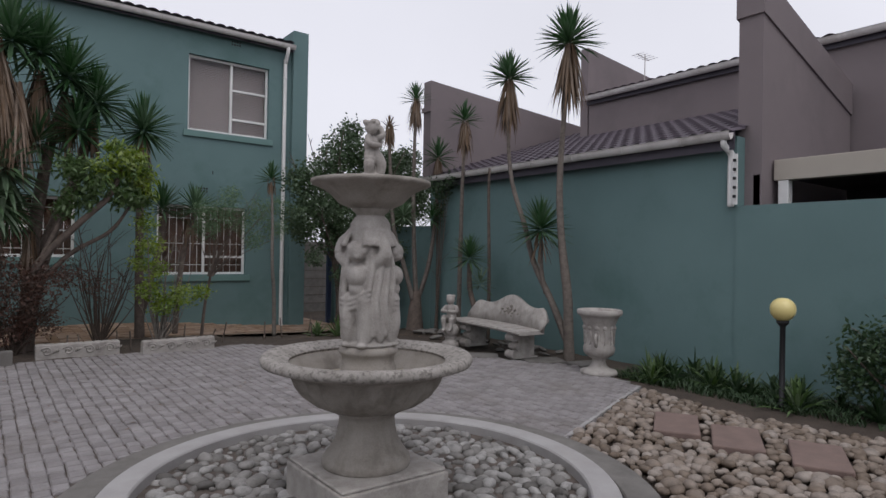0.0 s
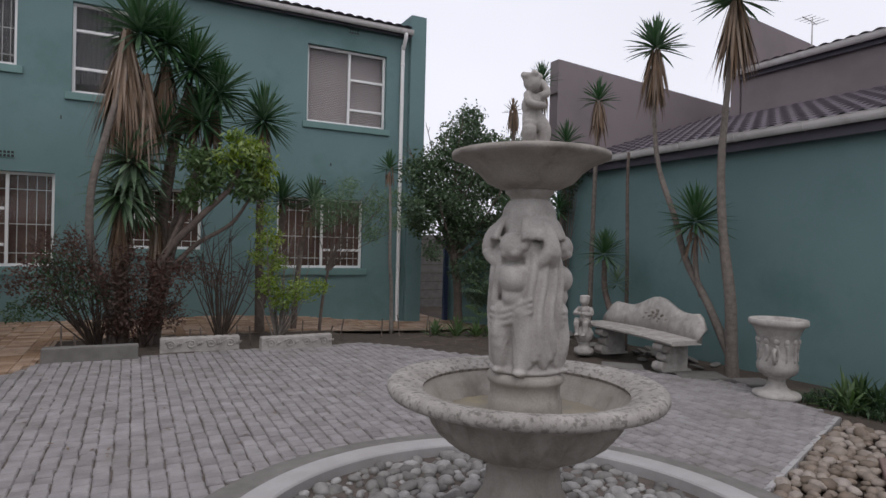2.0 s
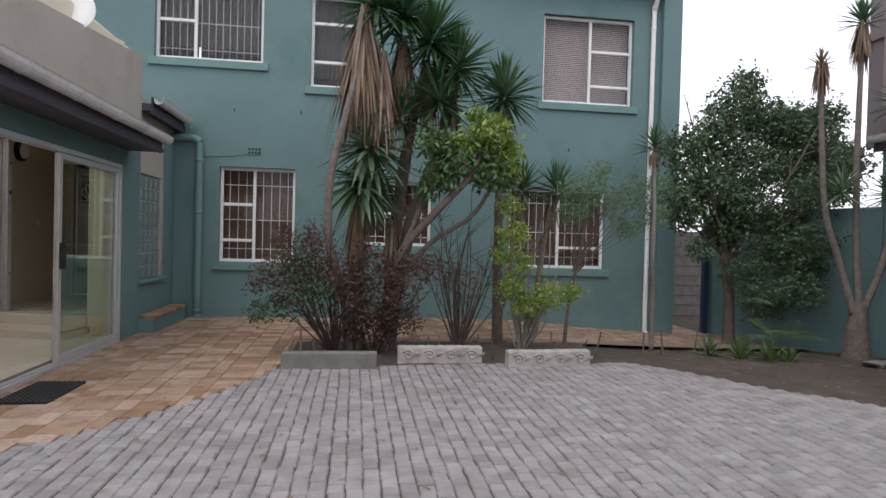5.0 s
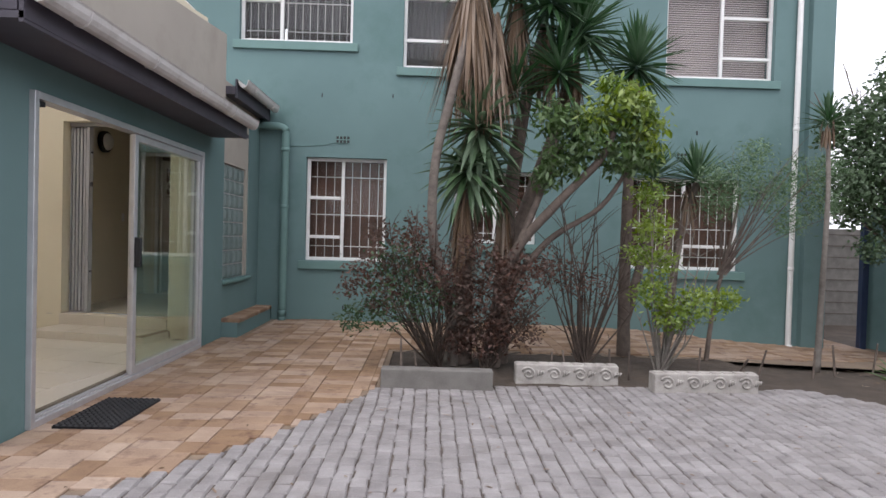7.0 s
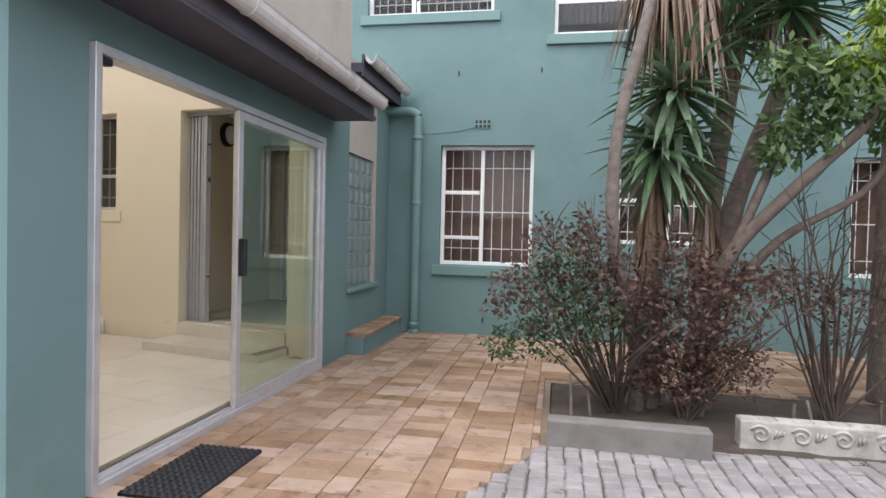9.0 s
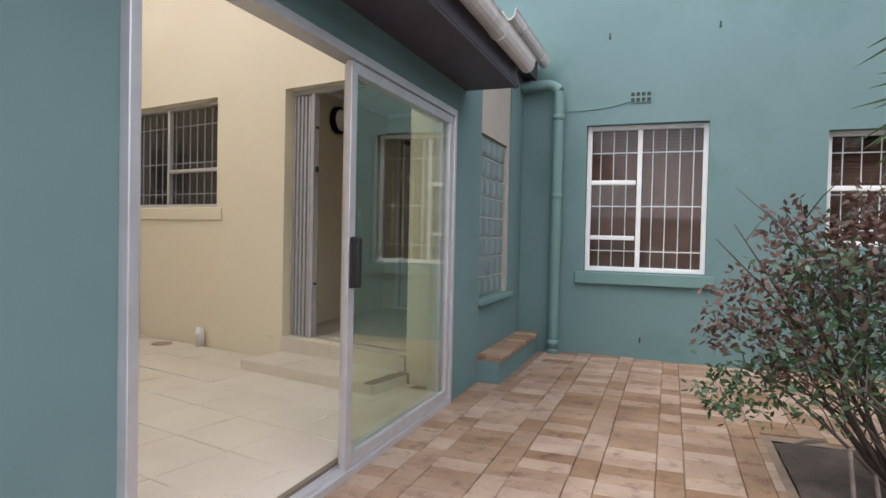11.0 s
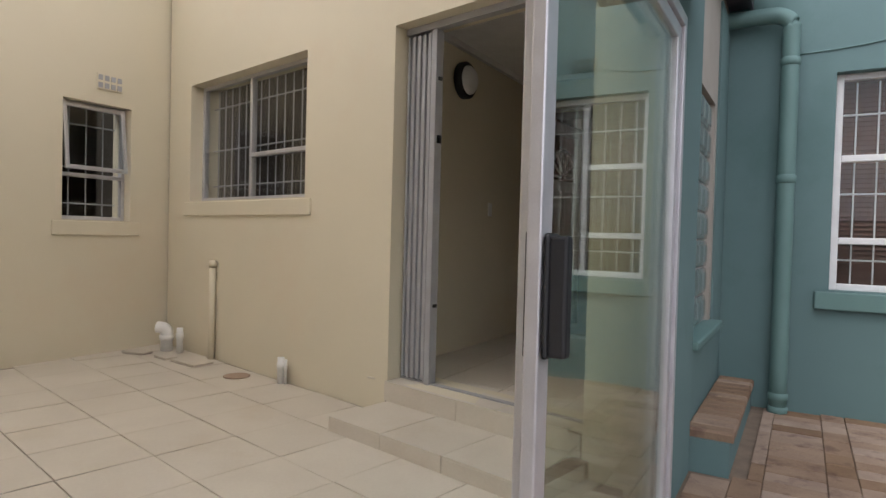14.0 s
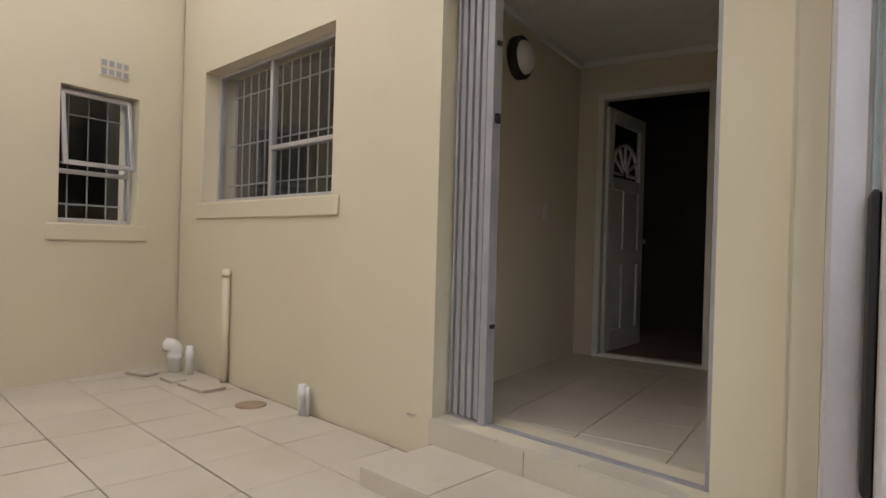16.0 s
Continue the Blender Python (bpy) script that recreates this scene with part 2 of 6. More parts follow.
rsl.new(rst.outputs["BSDF"], rsn["Material Output"].inputs["Surface"])


# ---- shaping helpers ----
def mesh_of(name, verts, faces, mat, parent=None, smooth=False, mats=None, slots=None):
    me = bpy.data.meshes.new(name)
    me.from_pydata([tuple(v) for v in verts], [], faces)
    for mm in (mats or [mat]):
        me.materials.append(mm)
    if slots:
        me.polygons.foreach_set("material_index", slots)
    if smooth:
        me.polygons.foreach_set("use_smooth", [True] * len(me.polygons))
    me.update()
    ob = new(name, me)
    ob.parent = parent
    return ob


def from_bm(name, bm, mat, parent=None, smooth=False):
    me = bpy.data.meshes.new(name)
    bmesh.ops.recalc_face_normals(bm, faces=bm.faces)
    bm.to_mesh(me)
    bm.free()
    me.materials.append(mat)
    if smooth:
        me.polygons.foreach_set("use_smooth", [True] * len(me.polygons))
    ob = new(name, me)
    ob.parent = parent
    return ob


def put_box(bm, lo, hi, bevel=0.0, m=None):
    c = [(a + b) / 2 for a, b in zip(lo, hi)]
    s = [abs(b - a) for a, b in zip(lo, hi)]
    r = bmesh.ops.create_cube(bm, size=1.0, matrix=Matrix.Translation(c) @ Matrix.Diagonal((*s, 1)))
    vs = r["verts"]
    if bevel:
        es = list({e for v in vs for e in v.link_edges})
        o = bmesh.ops.bevel(bm, geom=es, offset=bevel, segments=2, affect="EDGES", profile=0.5)
        vs = list({v for f in o["faces"] for v in f.verts} | {v for v in vs if v.is_valid})
    if m is not None:
        bmesh.ops.transform(bm, matrix=m, verts=vs)


def boxes(name, lst, mat, parent=None, bevel=0.0, m=None):
    bm = bmesh.new()
    for lo, hi in lst:
        put_box(bm, lo, hi, bevel, m)
    return from_bm(name, bm, mat, parent)


def tube_data(pts, radii, sides=8, verts=None, faces=None, cap=True):
    """A tapered tube along a bent line, added to verts and faces."""
    verts = [] if verts is None else verts
    faces = [] if faces is None else faces
    pts = [Vector(p) for p in pts]
    base = len(verts)
    up = Vector((0.13, 0.31, 0.94))
    for i, p in enumerate(pts):
        d = (pts[min(i + 1, len(pts) - 1)] - pts[max(i - 1, 0)]).normalized()
        u = d.cross(up)
        if u.length < 0.05:
            u = d.cross(Vector((1, 0, 0)))
        u.normalize()
        v = d.cross(u)
        for k in range(sides):
            a = 2 * math.pi * k / sides
            verts.append(p + (u * math.cos(a) + v * math.sin(a)) * radii[i])
    for i in range(len(pts) - 1):
        for k in range(sides):
            a, b = base + i * sides + k, base + i * sides + (k + 1) % sides
            faces.append((a, b, b + sides, a + sides))
    if cap:
        faces.append(tuple(base + k for k in reversed(range(sides))))
        faces.append(tuple(base + (len(pts) - 1) * sides + k for k in range(sides)))
    return verts, faces


def bend(pts, n=6):
    """A smooth line through a few points."""
    pts = [Vector(p) for p in pts]
    out = []
    for i in range(len(pts) - 1):
        p0, p1, p2, p3 = pts[max(i - 1, 0)], pts[i], pts[i + 1], pts[min(i + 2, len(pts) - 1)]
        for k in range(n):
            t = k / n
            out.append(0.5 * ((2 * p1) + (p2 - p0) * t + (2 * p0 - 5 * p1 + 4 * p2 - p3) * t * t + (3 * p1 - p0 - 3 * p2 + p3) * t ** 3))
    out.append(pts[-1])
    return out


def tube(name, pts, r0, r1, mat, parent=None, sides=8, smoothing=5, rough=0.0):
    line = bend(pts, smoothing) if smoothing > 1 else [Vector(p) for p in pts]
    n = len(line)
    rad = [(r0 + (r1 - r0) * i / max(n - 1, 1)) * (1 + random.uniform(-rough, rough)) for i in range(n)]
    v, f = tube_data(line, rad, sides)
    return mesh_of(name, v, f, mat, parent, smooth=True)


def lathe(name, profile, mat, parent=None, seg=64, flutes=0, flute=(0, 0, 0.0), m=Matrix(), caps=True):
    """Turned from (radius, height) pairs; flutes waves the radius between two heights."""
    verts, faces = [], []
    for r, z in profile:
        for k in range(seg):
            a = 2 * math.pi * k / seg
            rr = r
            if flutes and flute[0] <= z <= flute[1]:
                rr = r * (1 + flute[2] * abs(math.sin(a * flutes / 2)))
            verts.append(m @ Vector((rr * math.cos(a), rr * math.sin(a), z)))
    for i in range(len(profile) - 1):
        for k in range(seg):
            a, b = i * seg + k, i * seg + (k + 1) % seg
            faces.append((a, b, b + seg, a + seg))
    if caps:
        faces.append(tuple(reversed(range(seg))))
        faces.append(tuple((len(profile) - 1) * seg + k for k in range(seg)))
    return mesh_of(name, verts, faces, mat, parent, smooth=True)


def empty(name, x=0, y=0, z=0, rz=0):
    ob = new(name)
    ob.matrix_world = pose(x, y, z, 0, 0, rz)
    ob.empty_display_size = 0.1
    return ob


def wall(name, p0, p1, z0, z1, thick, openings, mat, parent=None, top=None):
    """An upright wall from p0 to p1 with openings (u0, u1, z0, z1); its thickness lies to the left of p0 to p1. top: height at p1, where the top slopes."""
    p0, p1 = Vector((*p0, 0)), Vector((*p1, 0))
    d = p1 - p0
    ln = d.length
    d.normalize()
    nrm = Vector((-d.y, d.x, 0))
    us = sorted({0.0, ln, *[o[0] for o in openings], *[o[1] for o in openings]})
    zs = sorted({z0, z1, *[o[2] for o in openings], *[o[3] for o in openings]})
    top = z1 if top is None else top

    def hole(i, j):
        if i < 0 or j < 0 or i >= len(us) - 1 or j >= len(zs) - 1:
            return True
        u, z = (us[i] + us[i + 1]) / 2, (zs[j] + zs[j + 1]) / 2
        return any(o[0] < u < o[1] and o[2] < z < o[3] for o in openings)

    bm = bmesh.new()
    cache = {}

    def pt(i, j, s):
        if (i, j, s) not in cache:
            z = zs[j] if j < len(zs) - 1 else z1 + (top - z1) * us[i] / ln
            q = p0 + d * us[i] + nrm * (thick * s)
            cache[i, j, s] = bm.verts.new((q.x, q.y, z))
        return cache[i, j, s]

    for i in range(len(us) - 1):
        for j in range(len(zs) - 1):
            if hole(i, j):
                continue
            bm.faces.new([pt(i, j, 0), pt(i + 1, j, 0), pt(i + 1, j + 1, 0), pt(i, j + 1, 0)])
            bm.faces.new([pt(i, j, 1), pt(i, j + 1, 1), pt(i + 1, j + 1, 1), pt(i + 1, j, 1)])
            for di, dj, a, b in ((-1, 0, (i, j), (i, j + 1)), (1, 0, (i + 1, j), (i + 1, j + 1)), (0, -1, (i, j), (i + 1, j)), (0, 1, (i, j + 1), (i + 1, j + 1))):
                if hole(i + di, j + dj):
                    bm.faces.new([pt(*a, 0), pt(*b, 0), pt(*b, 1), pt(*a, 1)])
    return tagged(from_bm(name, bm, mat, parent), kind="structure")


def dip(x, y):
    """The paving falls a little towards the side gate."""
    a = min(max((x - 2.0) / 4.0, 0), 1)
    b = min(max((y - 9.5) / 3.5, 0), 1)
    return -0.24 * a * a * (3 - 2 * a) * b * b * (3 - 2 * b)


def inside(x, y, poly):
    hit = False
    j = len(poly) - 1
    for i in range(len(poly)):
        (xi, yi), (xj, yj) = poly[i], poly[j]
        if (yi > y) != (yj > y) and x < (xj - xi) * (y - yi) / (yj - yi) + xi:
            hit = not hit
        j = i
    return hit


# ---- ground ----
def sheet(name, xs, ys, z, mat, bumpy=0.0):
    v = [(x, y, z + dip(x, y) + (random.uniform(-bumpy, bumpy) if -3 < x < 8 and 0 < y < 14 else 0)) for y in ys for x in xs]
    n = len(xs)
    f = [(j * n + i, j * n + i + 1, (j + 1) * n + i + 1, (j + 1) * n + i) for j in range(len(ys) - 1) for i in range(n - 1)]
    return tagged(mesh_of(name, v, f, mat, smooth=True), kind="structure")


gx = [-900, -60, -12] + [-8 + 0.25 * i for i in range(73)] + [14, 60, 900]
gy = [-900, -60, -12] + [-4 + 0.25 * i for i in range(85)] + [25, 60, 900]
ground = sheet("ground", gx, gy, -0.065, SOIL, 0.014)

PAVED = [(-9, -7), (3, -7), (3, 2.2), (3.7, 3.4), (5.96, 4.25), (6.35, 5.5), (5.75, 6.6), (4.85, 7.6), (4.2, 8.3), (3.72, 9.1), (3.3, 9.55), (2.74, 9.45), (1.5, 9.5), (-0.7, 9.3), (-0.8, 9.0), (-1.27, 7.96), (-1.66, 7.44), (-1.99, 7.0), (-2.6, 6.6), (-9, 6.6)]
FX, FY = 1.94, 3.44
BEDS = [[(-0.66, 9.2), (3.3, 9.35), (3.4, 11.15), (-0.66, 11.0)], [(3.62, 11.3), (3.72, 9.1), (4.2, 8.3), (4.85, 7.6), (5.75, 6.6), (6.35, 5.5), (9, 5), (9, 11.9), (5.6, 11.9), (4.6, 11.5)]]
bed_n = [(x, y) for x, y in PAVED]
vs = [(x, y, -0.014 + dip(x, y)) for x, y in bed_n]
pavement = tagged(mesh_of("pavement", vs, [tuple(range(len(vs)))], SAND), kind="structure")

soil_bed = sheet("soil_bed", [-0.65 + 0.135 * i for i in range(30)], [9.3 + 0.13 * i for i in range(15)], -0.014, SOIL, 0.012)

# the annexe's clay paving lies between the house and the grey pavers
sandbed = sheet("terrace", [-3.0 + 0.4 * i for i in range(26)], [11.0 + 0.31 * i for i in range(9)], -0.012, SAND_TAN)
vs2 = [(-2.9, 6.62, -0.012), (-2.6, 6.6, -0.012), (-1.99, 7.0, -0.012), (-1.66, 7.44, -0.012), (-1.27, 7.96, -0.012), (-0.8, 9.0, -0.012), (-0.66, 9.3, -0.012), (-0.66, 11.0, -0.012), (-2.9, 11.0, -0.012)]
tagged(mesh_of("terrace_bed", vs2, [tuple(range(len(vs2)))], SAND_TAN), kind="structure")

# ---- main house ----
HY = 13.4
W = {"w1": (-2.22, -0.97, 0.93, 2.54), "w2": (2.82, 4.64, 0.93, 2.38), "wm": (0.1, 1.4, 1.27, 2.4), "u1": (-3.30, -1.55, 4.32, 5.78), "u2": (-0.76, 0.24, 3.98, 5.56), "w3": (3.37, 5.10, 3.96, 5.55)}
house_wall = wall("wall_house", (-12, HY), (5.62, HY), -0.5, 6.2, 0.25, [(a + 12, b + 12, c, d) for a, b, c, d in W.values()] + [(0.5, 8.8, -0.45, 2.95)], TEAL)
house_wall["label"] = "teal painted plaster facade of the two-storey house"


def window_unit(name, m, u0, u1, z0, z1, cols, frame_mat, label, bars=None, blind=None, inset=0.09, fw=0.05, sill=True, sill_mat=None, bar_mat=None, lip=0.045):
    """A window in an opening: frame, panes, burglar bars and a blind. cols: (left, right, heights of transoms), as fractions. m takes (along, inwards, up) to the world."""
    top = empty(name)
    top.matrix_world = m @ Matrix.Translation((u0, 0, z0))
    wd, ht = u1 - u0, z1 - z0
    a, b = inset, inset + 0.055
    fr = [((0, a, 0), (fw, b, ht)), ((wd - fw, a, 0), (wd, b, ht)), ((fw, a, 0), (wd - fw, b, fw)), ((fw, a, ht - fw), (wd - fw, b, ht))]
    panes = []
    for c0, c1, trans in cols:
        x0, x1 = max(c0 * wd, fw), min(c1 * wd, wd - fw)
        if c0 > 0:
            fr.append(((x0 - fw / 2, a, fw), (x0 + fw / 2, b, ht - fw)))
            x0 += fw / 2
        if c1 < 1:
            x1 -= fw / 2
        prev = fw
        for t in list(trans) + [None]:
            zt = ht - fw if t is None else t * ht
            if t is not None:
                fr.append(((x0, a - 0.006, zt - fw / 2), (x1, b, zt + fw / 2)))
            panes.append((x0, x1, prev, zt - (0 if t is None else fw / 2)))
            prev = zt + fw / 2
    boxes("frame", fr, frame_mat, top, 0.006)
    for x0, x1, p0, p1 in panes:
        g = boxes("pane", [((x0, a + 0.022, p0), (x1, a + 0.028, p1))], GLASS, top)
        g.visible_shadow = False
    if bars:
        v, f = [], []
        y = b + 0.05
        k = max(2, round(wd / bars))
        for i in range(1, k):
            x = wd * i / k
            tube_data([(x, y, fw), (x, y, ht - fw)], [0.006, 0.006], 6, v, f)
        for fz in (0.14, 0.45, 0.82):
            tube_data([(fw, y, ht * fz), (wd - fw, y, ht * fz)], [0.007, 0.007], 6, v, f)
        mesh_of("burglar_bars", v, f, bar_mat or WHITE, top)
    if blind:
        v, f = [], []
        y, z = b + 0.12, 0.02
        while z < ht:
            v += [(0.01, y - 0.012, z), (wd - 0.01, y - 0.012, z), (wd - 0.01, y + 0.012, z + 0.034), (0.01, y + 0.012, z + 0.034)]
            n = len(v)
            f.append((n - 4, n - 3, n - 2, n - 1))
            z += 0.036
        mesh_of("blind", v, f, blind, top)
    if sill:
        boxes("sill", [((-0.09, -lip, -0.14), (wd + 0.09, 0.0, -0.01))], sill_mat or TEAL_TRIM, top, 0.008)
    return tagged(top, label, "window", kind="structure")


HM = Matrix.Translation((0, HY, 0))
THREE = [(0, 0.44, [0.23, 0.61]), (0.45, 1, [])]
THREE_R = [(0, 0.53, []), (0.53, 1, [0.22, 0.62])]
window_unit("window_1", HM, *W["w1"], THREE, WHITE, "white framed window with burglar bars and brown blinds", 0.135, BLIND_BROWN)
window_unit("window_2", HM, *W["w2"], [(0, 0.52, []), (0.52, 1, [0.26])], WHITE, "white framed window with burglar bars and brown blinds", 0.135, BLIND_BROWN)
window_unit("window_3", HM, *W["wm"], [(0, 0.5, [0.5]), (0.5, 1, [])], WHITE, "white framed window behind the trees, with bars", 0.17, BLIND_BROWN)
window_unit("window_4", HM, *W["u1"], [(0, 0.36, [0.45]), (0.36, 1, [])], WHITE, "white framed upper window with burglar bars", 0.12, None, bar_mat=GUTTER)
window_unit("window_5", HM, *W["u2"], [(0, 1, [0.28, 0.7])], WHITE, "white framed upper window with dull curtain", None, None)
window_unit("window_6", HM, *W["w3"], THREE_R, WHITE, "white framed upper window with mauve grey blinds", None, BLIND_GREY)
# walls behind the panes, coloured dark in place of room shade
boxes("wall_rooms", [((-2.85, HY + 1.2, -0.4), (5.6, HY + 1.25, 6.1)), ((-12, HY + 1.2, 3.0), (-2.9, HY + 1.25, 6.1)), ((-12, HY + 0.25, 2.95), (5.6, HY + 1.2, 3.05)), ((2.2, HY + 0.25, -0.4), (2.25, HY + 1.2, 6.1)), ((-0.9, HY + 0.25, 3.06), (-0.88, HY + 1.2, 6.1)), ((-2.95, HY + 0.25, -0.4), (-2.9, HY + 1.2, 2.9))], ROOM_SHADE)["kind"] = "structure"


def curtain(u0, u1, z0, z1, y):
    n = 60
    v = [(u0 + (u1 - u0) * i / n, y + 0.025 * math.sin(i * 1.3), z) for z in (z0, z1) for i in range(n + 1)]
    f = [(i, i + 1, n + 2 + i, n + 1 + i) for i in range(n)]
    return tagged(mesh_of("curtain", v, f, CURTAIN, smooth=True), "dull grey curtain hanging behind an upper window", "curtain")


curtain(-3.25, -1.6, 4.6, 5.85, HY + 0.3)
curtain(-0.76, 0.22, 4.2, 5.65, HY + 0.3)


def air_brick(name, m, u, z, mat, cols=4, w=0.22, h=0.12):
    """A small vent with two rows of slots, their shade laid on as dark boxes."""
    bm = bmesh.new()
    put_box(bm, (u - w / 2, -0.012, z - h / 2), (u + w / 2, 0.0, z + h / 2), 0.0, m)
    ob = from_bm(name, bm, mat)
    v = []
    for i in range(cols):
        for j in range(2):
            x = u - w / 2 + w * (i + 0.5) / cols
            zz = z - h / 4 + j * h / 2
            v.append(((x - w * 0.085, -0.016, zz - h * 0.17), (x + w * 0.085, -0.0125, zz + h * 0.17)))
    # plate is solid: darker boxes on it imitate shade inside the holes
    boxes("slot_shade", v, BLACK if mat is not CREAM else GATE_GREY, ob, m=m)
    return tagged(ob, "small slotted air vent set in the painted wall", "vent")


for u, z in ((-1.66, 2.82), (4.34, 5.95), (-0.3, 5.95), (3.7, 2.72)):
    air_brick("air_vent", HM, u, z, TEAL_TRIM)

# pin marks left in the plaster
for x, z in ((-2.0, 3.5), (-0.9, 3.52), (3.9, 3.1), (-1.6, 0.2), (-0.5, 0.2)):
    tagged(boxes("wall_pin", [((x - 0.008, HY - 0.012, z - 0.03), (x + 0.008, HY, z + 0.03))], BLACK), "small dark metal pin fixed in the teal wall", "pin", "wall pins")

tagged(tube("wall_cable", [(-2.46, HY - 0.006, 2.70), (-2.2, HY - 0.006, 2.71), (-1.95, HY - 0.006, 2.735), (-1.77, HY - 0.006, 2.79)], 0.005, 0.005, TEAL_TRIM, None, 6), "thin painted cable running along the teal wall", "cable")

# end fin, roof, gutter
fin = wall("wall_fin", (5.62, HY - 0.12), (5.98, HY - 0.12), -0.5, 6.52, 4.0, [], TEAL)


def tiled_roof(name, x0, x1, y0, z0, y1, z1, label, along="x", pitch=0.22, course=0.32):
    """Rows of rolled tiles from the eave up; waves run along the eave."""
    ln = math.hypot(y1 - y0, z1 - z0)
    rows = max(2, int(ln / course))
    n = int((x1 - x0) / (pitch / 8))
    v, f = [], []
    for r in range(rows):
        for e in (0, 1):
            s = (r + e) / rows
            for i in range(n + 1):
                x = x0 + (x1 - x0) * i / n
                h = 0.035 * abs(math.sin(math.pi * (x - x0) / pitch)) + (0.03 if e == 0 else 0.0)
                p = (x, y0 + (y1 - y0) * s, z0 + (z1 - z0) * s + h)
                v.append(p if along == "x" else (p[1], p[0], p[2]))
        b = r * 2 * (n + 1)
        for i in range(n):
            f.append((b + i, b + i + 1, b + n + 2 + i, b + n + 1 + i))
            if r < rows - 1:
                t = b + 2 * (n + 1)
                f.append((b + n + 1 + i, b + n + 2 + i, t + i + 1, t + i))
    return tagged(mesh_of(name, v, f, ROOF, smooth=False), label, "roof", kind="structure")


tiled_roof("roof_house", -12, 5.6, HY - 0.22, 6.17, HY + 4.2, 7.1, "dark tiled roof of the house")


def gutter(name, p0, p1, label, w=0.12, h=0.1, board=0.16, side=1):
    """A half-round gutter on a fascia board; side: which way it leans out from the board."""
    p0, p1 = Vector(p0), Vector(p1)
    d = (p1 - p0).normalized()
    nr = Vector((-d.y, d.x, 0)) * side
    top = empty(name)
    prof = [(w * 0.5 * math.cos(a), -h * 0.9 * math.sin(a)) for a in [math.pi * k / 8 for k in range(9)]]
    prof = [(w * 0.5 + 0.008, 0.012)] + prof + [(-w * 0.5 - 0.004, 0.0)]
    inner = [(x * 0.88, z * 0.88 + 0.004) for x, z in reversed(prof)]
    ring = prof + inner
    v = [p + nr * (w * 0.55 + x) + Vector((0, 0, z)) for p in (p0, p1) for x, z in ring]
    k = len(ring)
    f = [(i, (i + 1) % k, k + (i + 1) % k, k + i) for i in range(k)] + [tuple(range(k)), tuple(reversed(range(k, 2 * k)))]
    mesh_of("trough", v, f, GUTTER, top, smooth=False)
    bm = bmesh.new()
    q = [p0 - nr * 0.03 + Vector((0, 0, -board)), p1 - nr * 0.03 + Vector((0, 0, -board)), p1 - nr * 0.03 + Vector((0, 0, 0.02)), p0 - nr * 0.03 + Vector((0, 0, 0.02))]
    vv = [bm.verts.new(x) for x in q] + [bm.verts.new(x + nr * 0.026) for x in q]
    for fc in ((0, 1, 2, 3), (4, 7, 6, 5), (0, 4, 5, 1), (1, 5, 6, 2), (2, 6, 7, 3), (3, 7, 4, 0)):
        bm.faces.new([vv[i] for i in fc])
    from_bm("fascia", bm, FASCIA, top)
    v, f = [], []
    ln = (p1 - p0).length
    s = 0.4
    while s < ln:
        c = p0 + d * s + nr * (w * 0.55)
        vb, fb = tube_data([c + nr * (w * 0.52 * math.cos(a)) + Vector((0, 0, -h * 0.92 * math.sin(a))) for a in [math.pi * j / 6 for j in range(7)]], [0.008] * 7, 4, v, f)
        s += 0.9
    mesh_of("bracket", v, f, GUTTER, top)
    return tagged(top, label, "gutter", kind="structure")


gutter("gutter_house", (-12, HY - 0.14, 6.13), (5.62, HY - 0.14, 6.13), "grey white gutter under the tiled eave", side=-1, board=0.12)


def downpipe(name, line, r, mat, label, clips=()):
    top = empty(name)
    v, f = tube_data(bend(line, 4), [r] * (4 * (len(line) - 1) + 1), 14)
    mesh_of("pipe", v, f, mat, top, smooth=True)
    for x, y, z in clips:
        lathe("collar", [(r, -0.03), (r * 1.14, -0.025), (r * 1.14, 0.025), (r, 0.03)], mat, top, 18, m=Matrix.Translation((x, y, z)))
    return tagged(top, label, "drainpipe")


downpipe("drainpipe", [(5.45, HY - 0.21, 6.06), (5.45, HY - 0.2, 5.95), (5.45, HY - 0.08, 5.75), (5.45, HY - 0.06, 5.6), (5.45, HY - 0.06, 3), (5.45, HY - 0.06, -0.12), (5.45, HY - 0.1, -0.2)], 0.042, WHITE, "white painted drainpipe down the teal facade", [(5.45, HY - 0.06, 5.4), (5.45, HY - 0.06, 3.2), (5.45, HY - 0.06, 1.0)])
downpipe("drainpipe", [(-3.2, HY - 0.12, 2.98), (-2.75, HY - 0.12, 2.98), (-2.6, HY - 0.12, 2.97), (-2.52, HY - 0.12, 2.9), (-2.52, HY - 0.12, 2.75), (-2.52, HY - 0.12, 1.5), (-2.52, HY - 0.12, 0.0)], 0.06, TEAL_TRIM, "teal painted drainpipe standing in the corner", [(-2.52, HY - 0.12, 2.62), (-2.52, HY - 0.12, 1.75), (-2.52, HY - 0.12, 0.12), (-2.52, HY - 0.12, 0.02)])

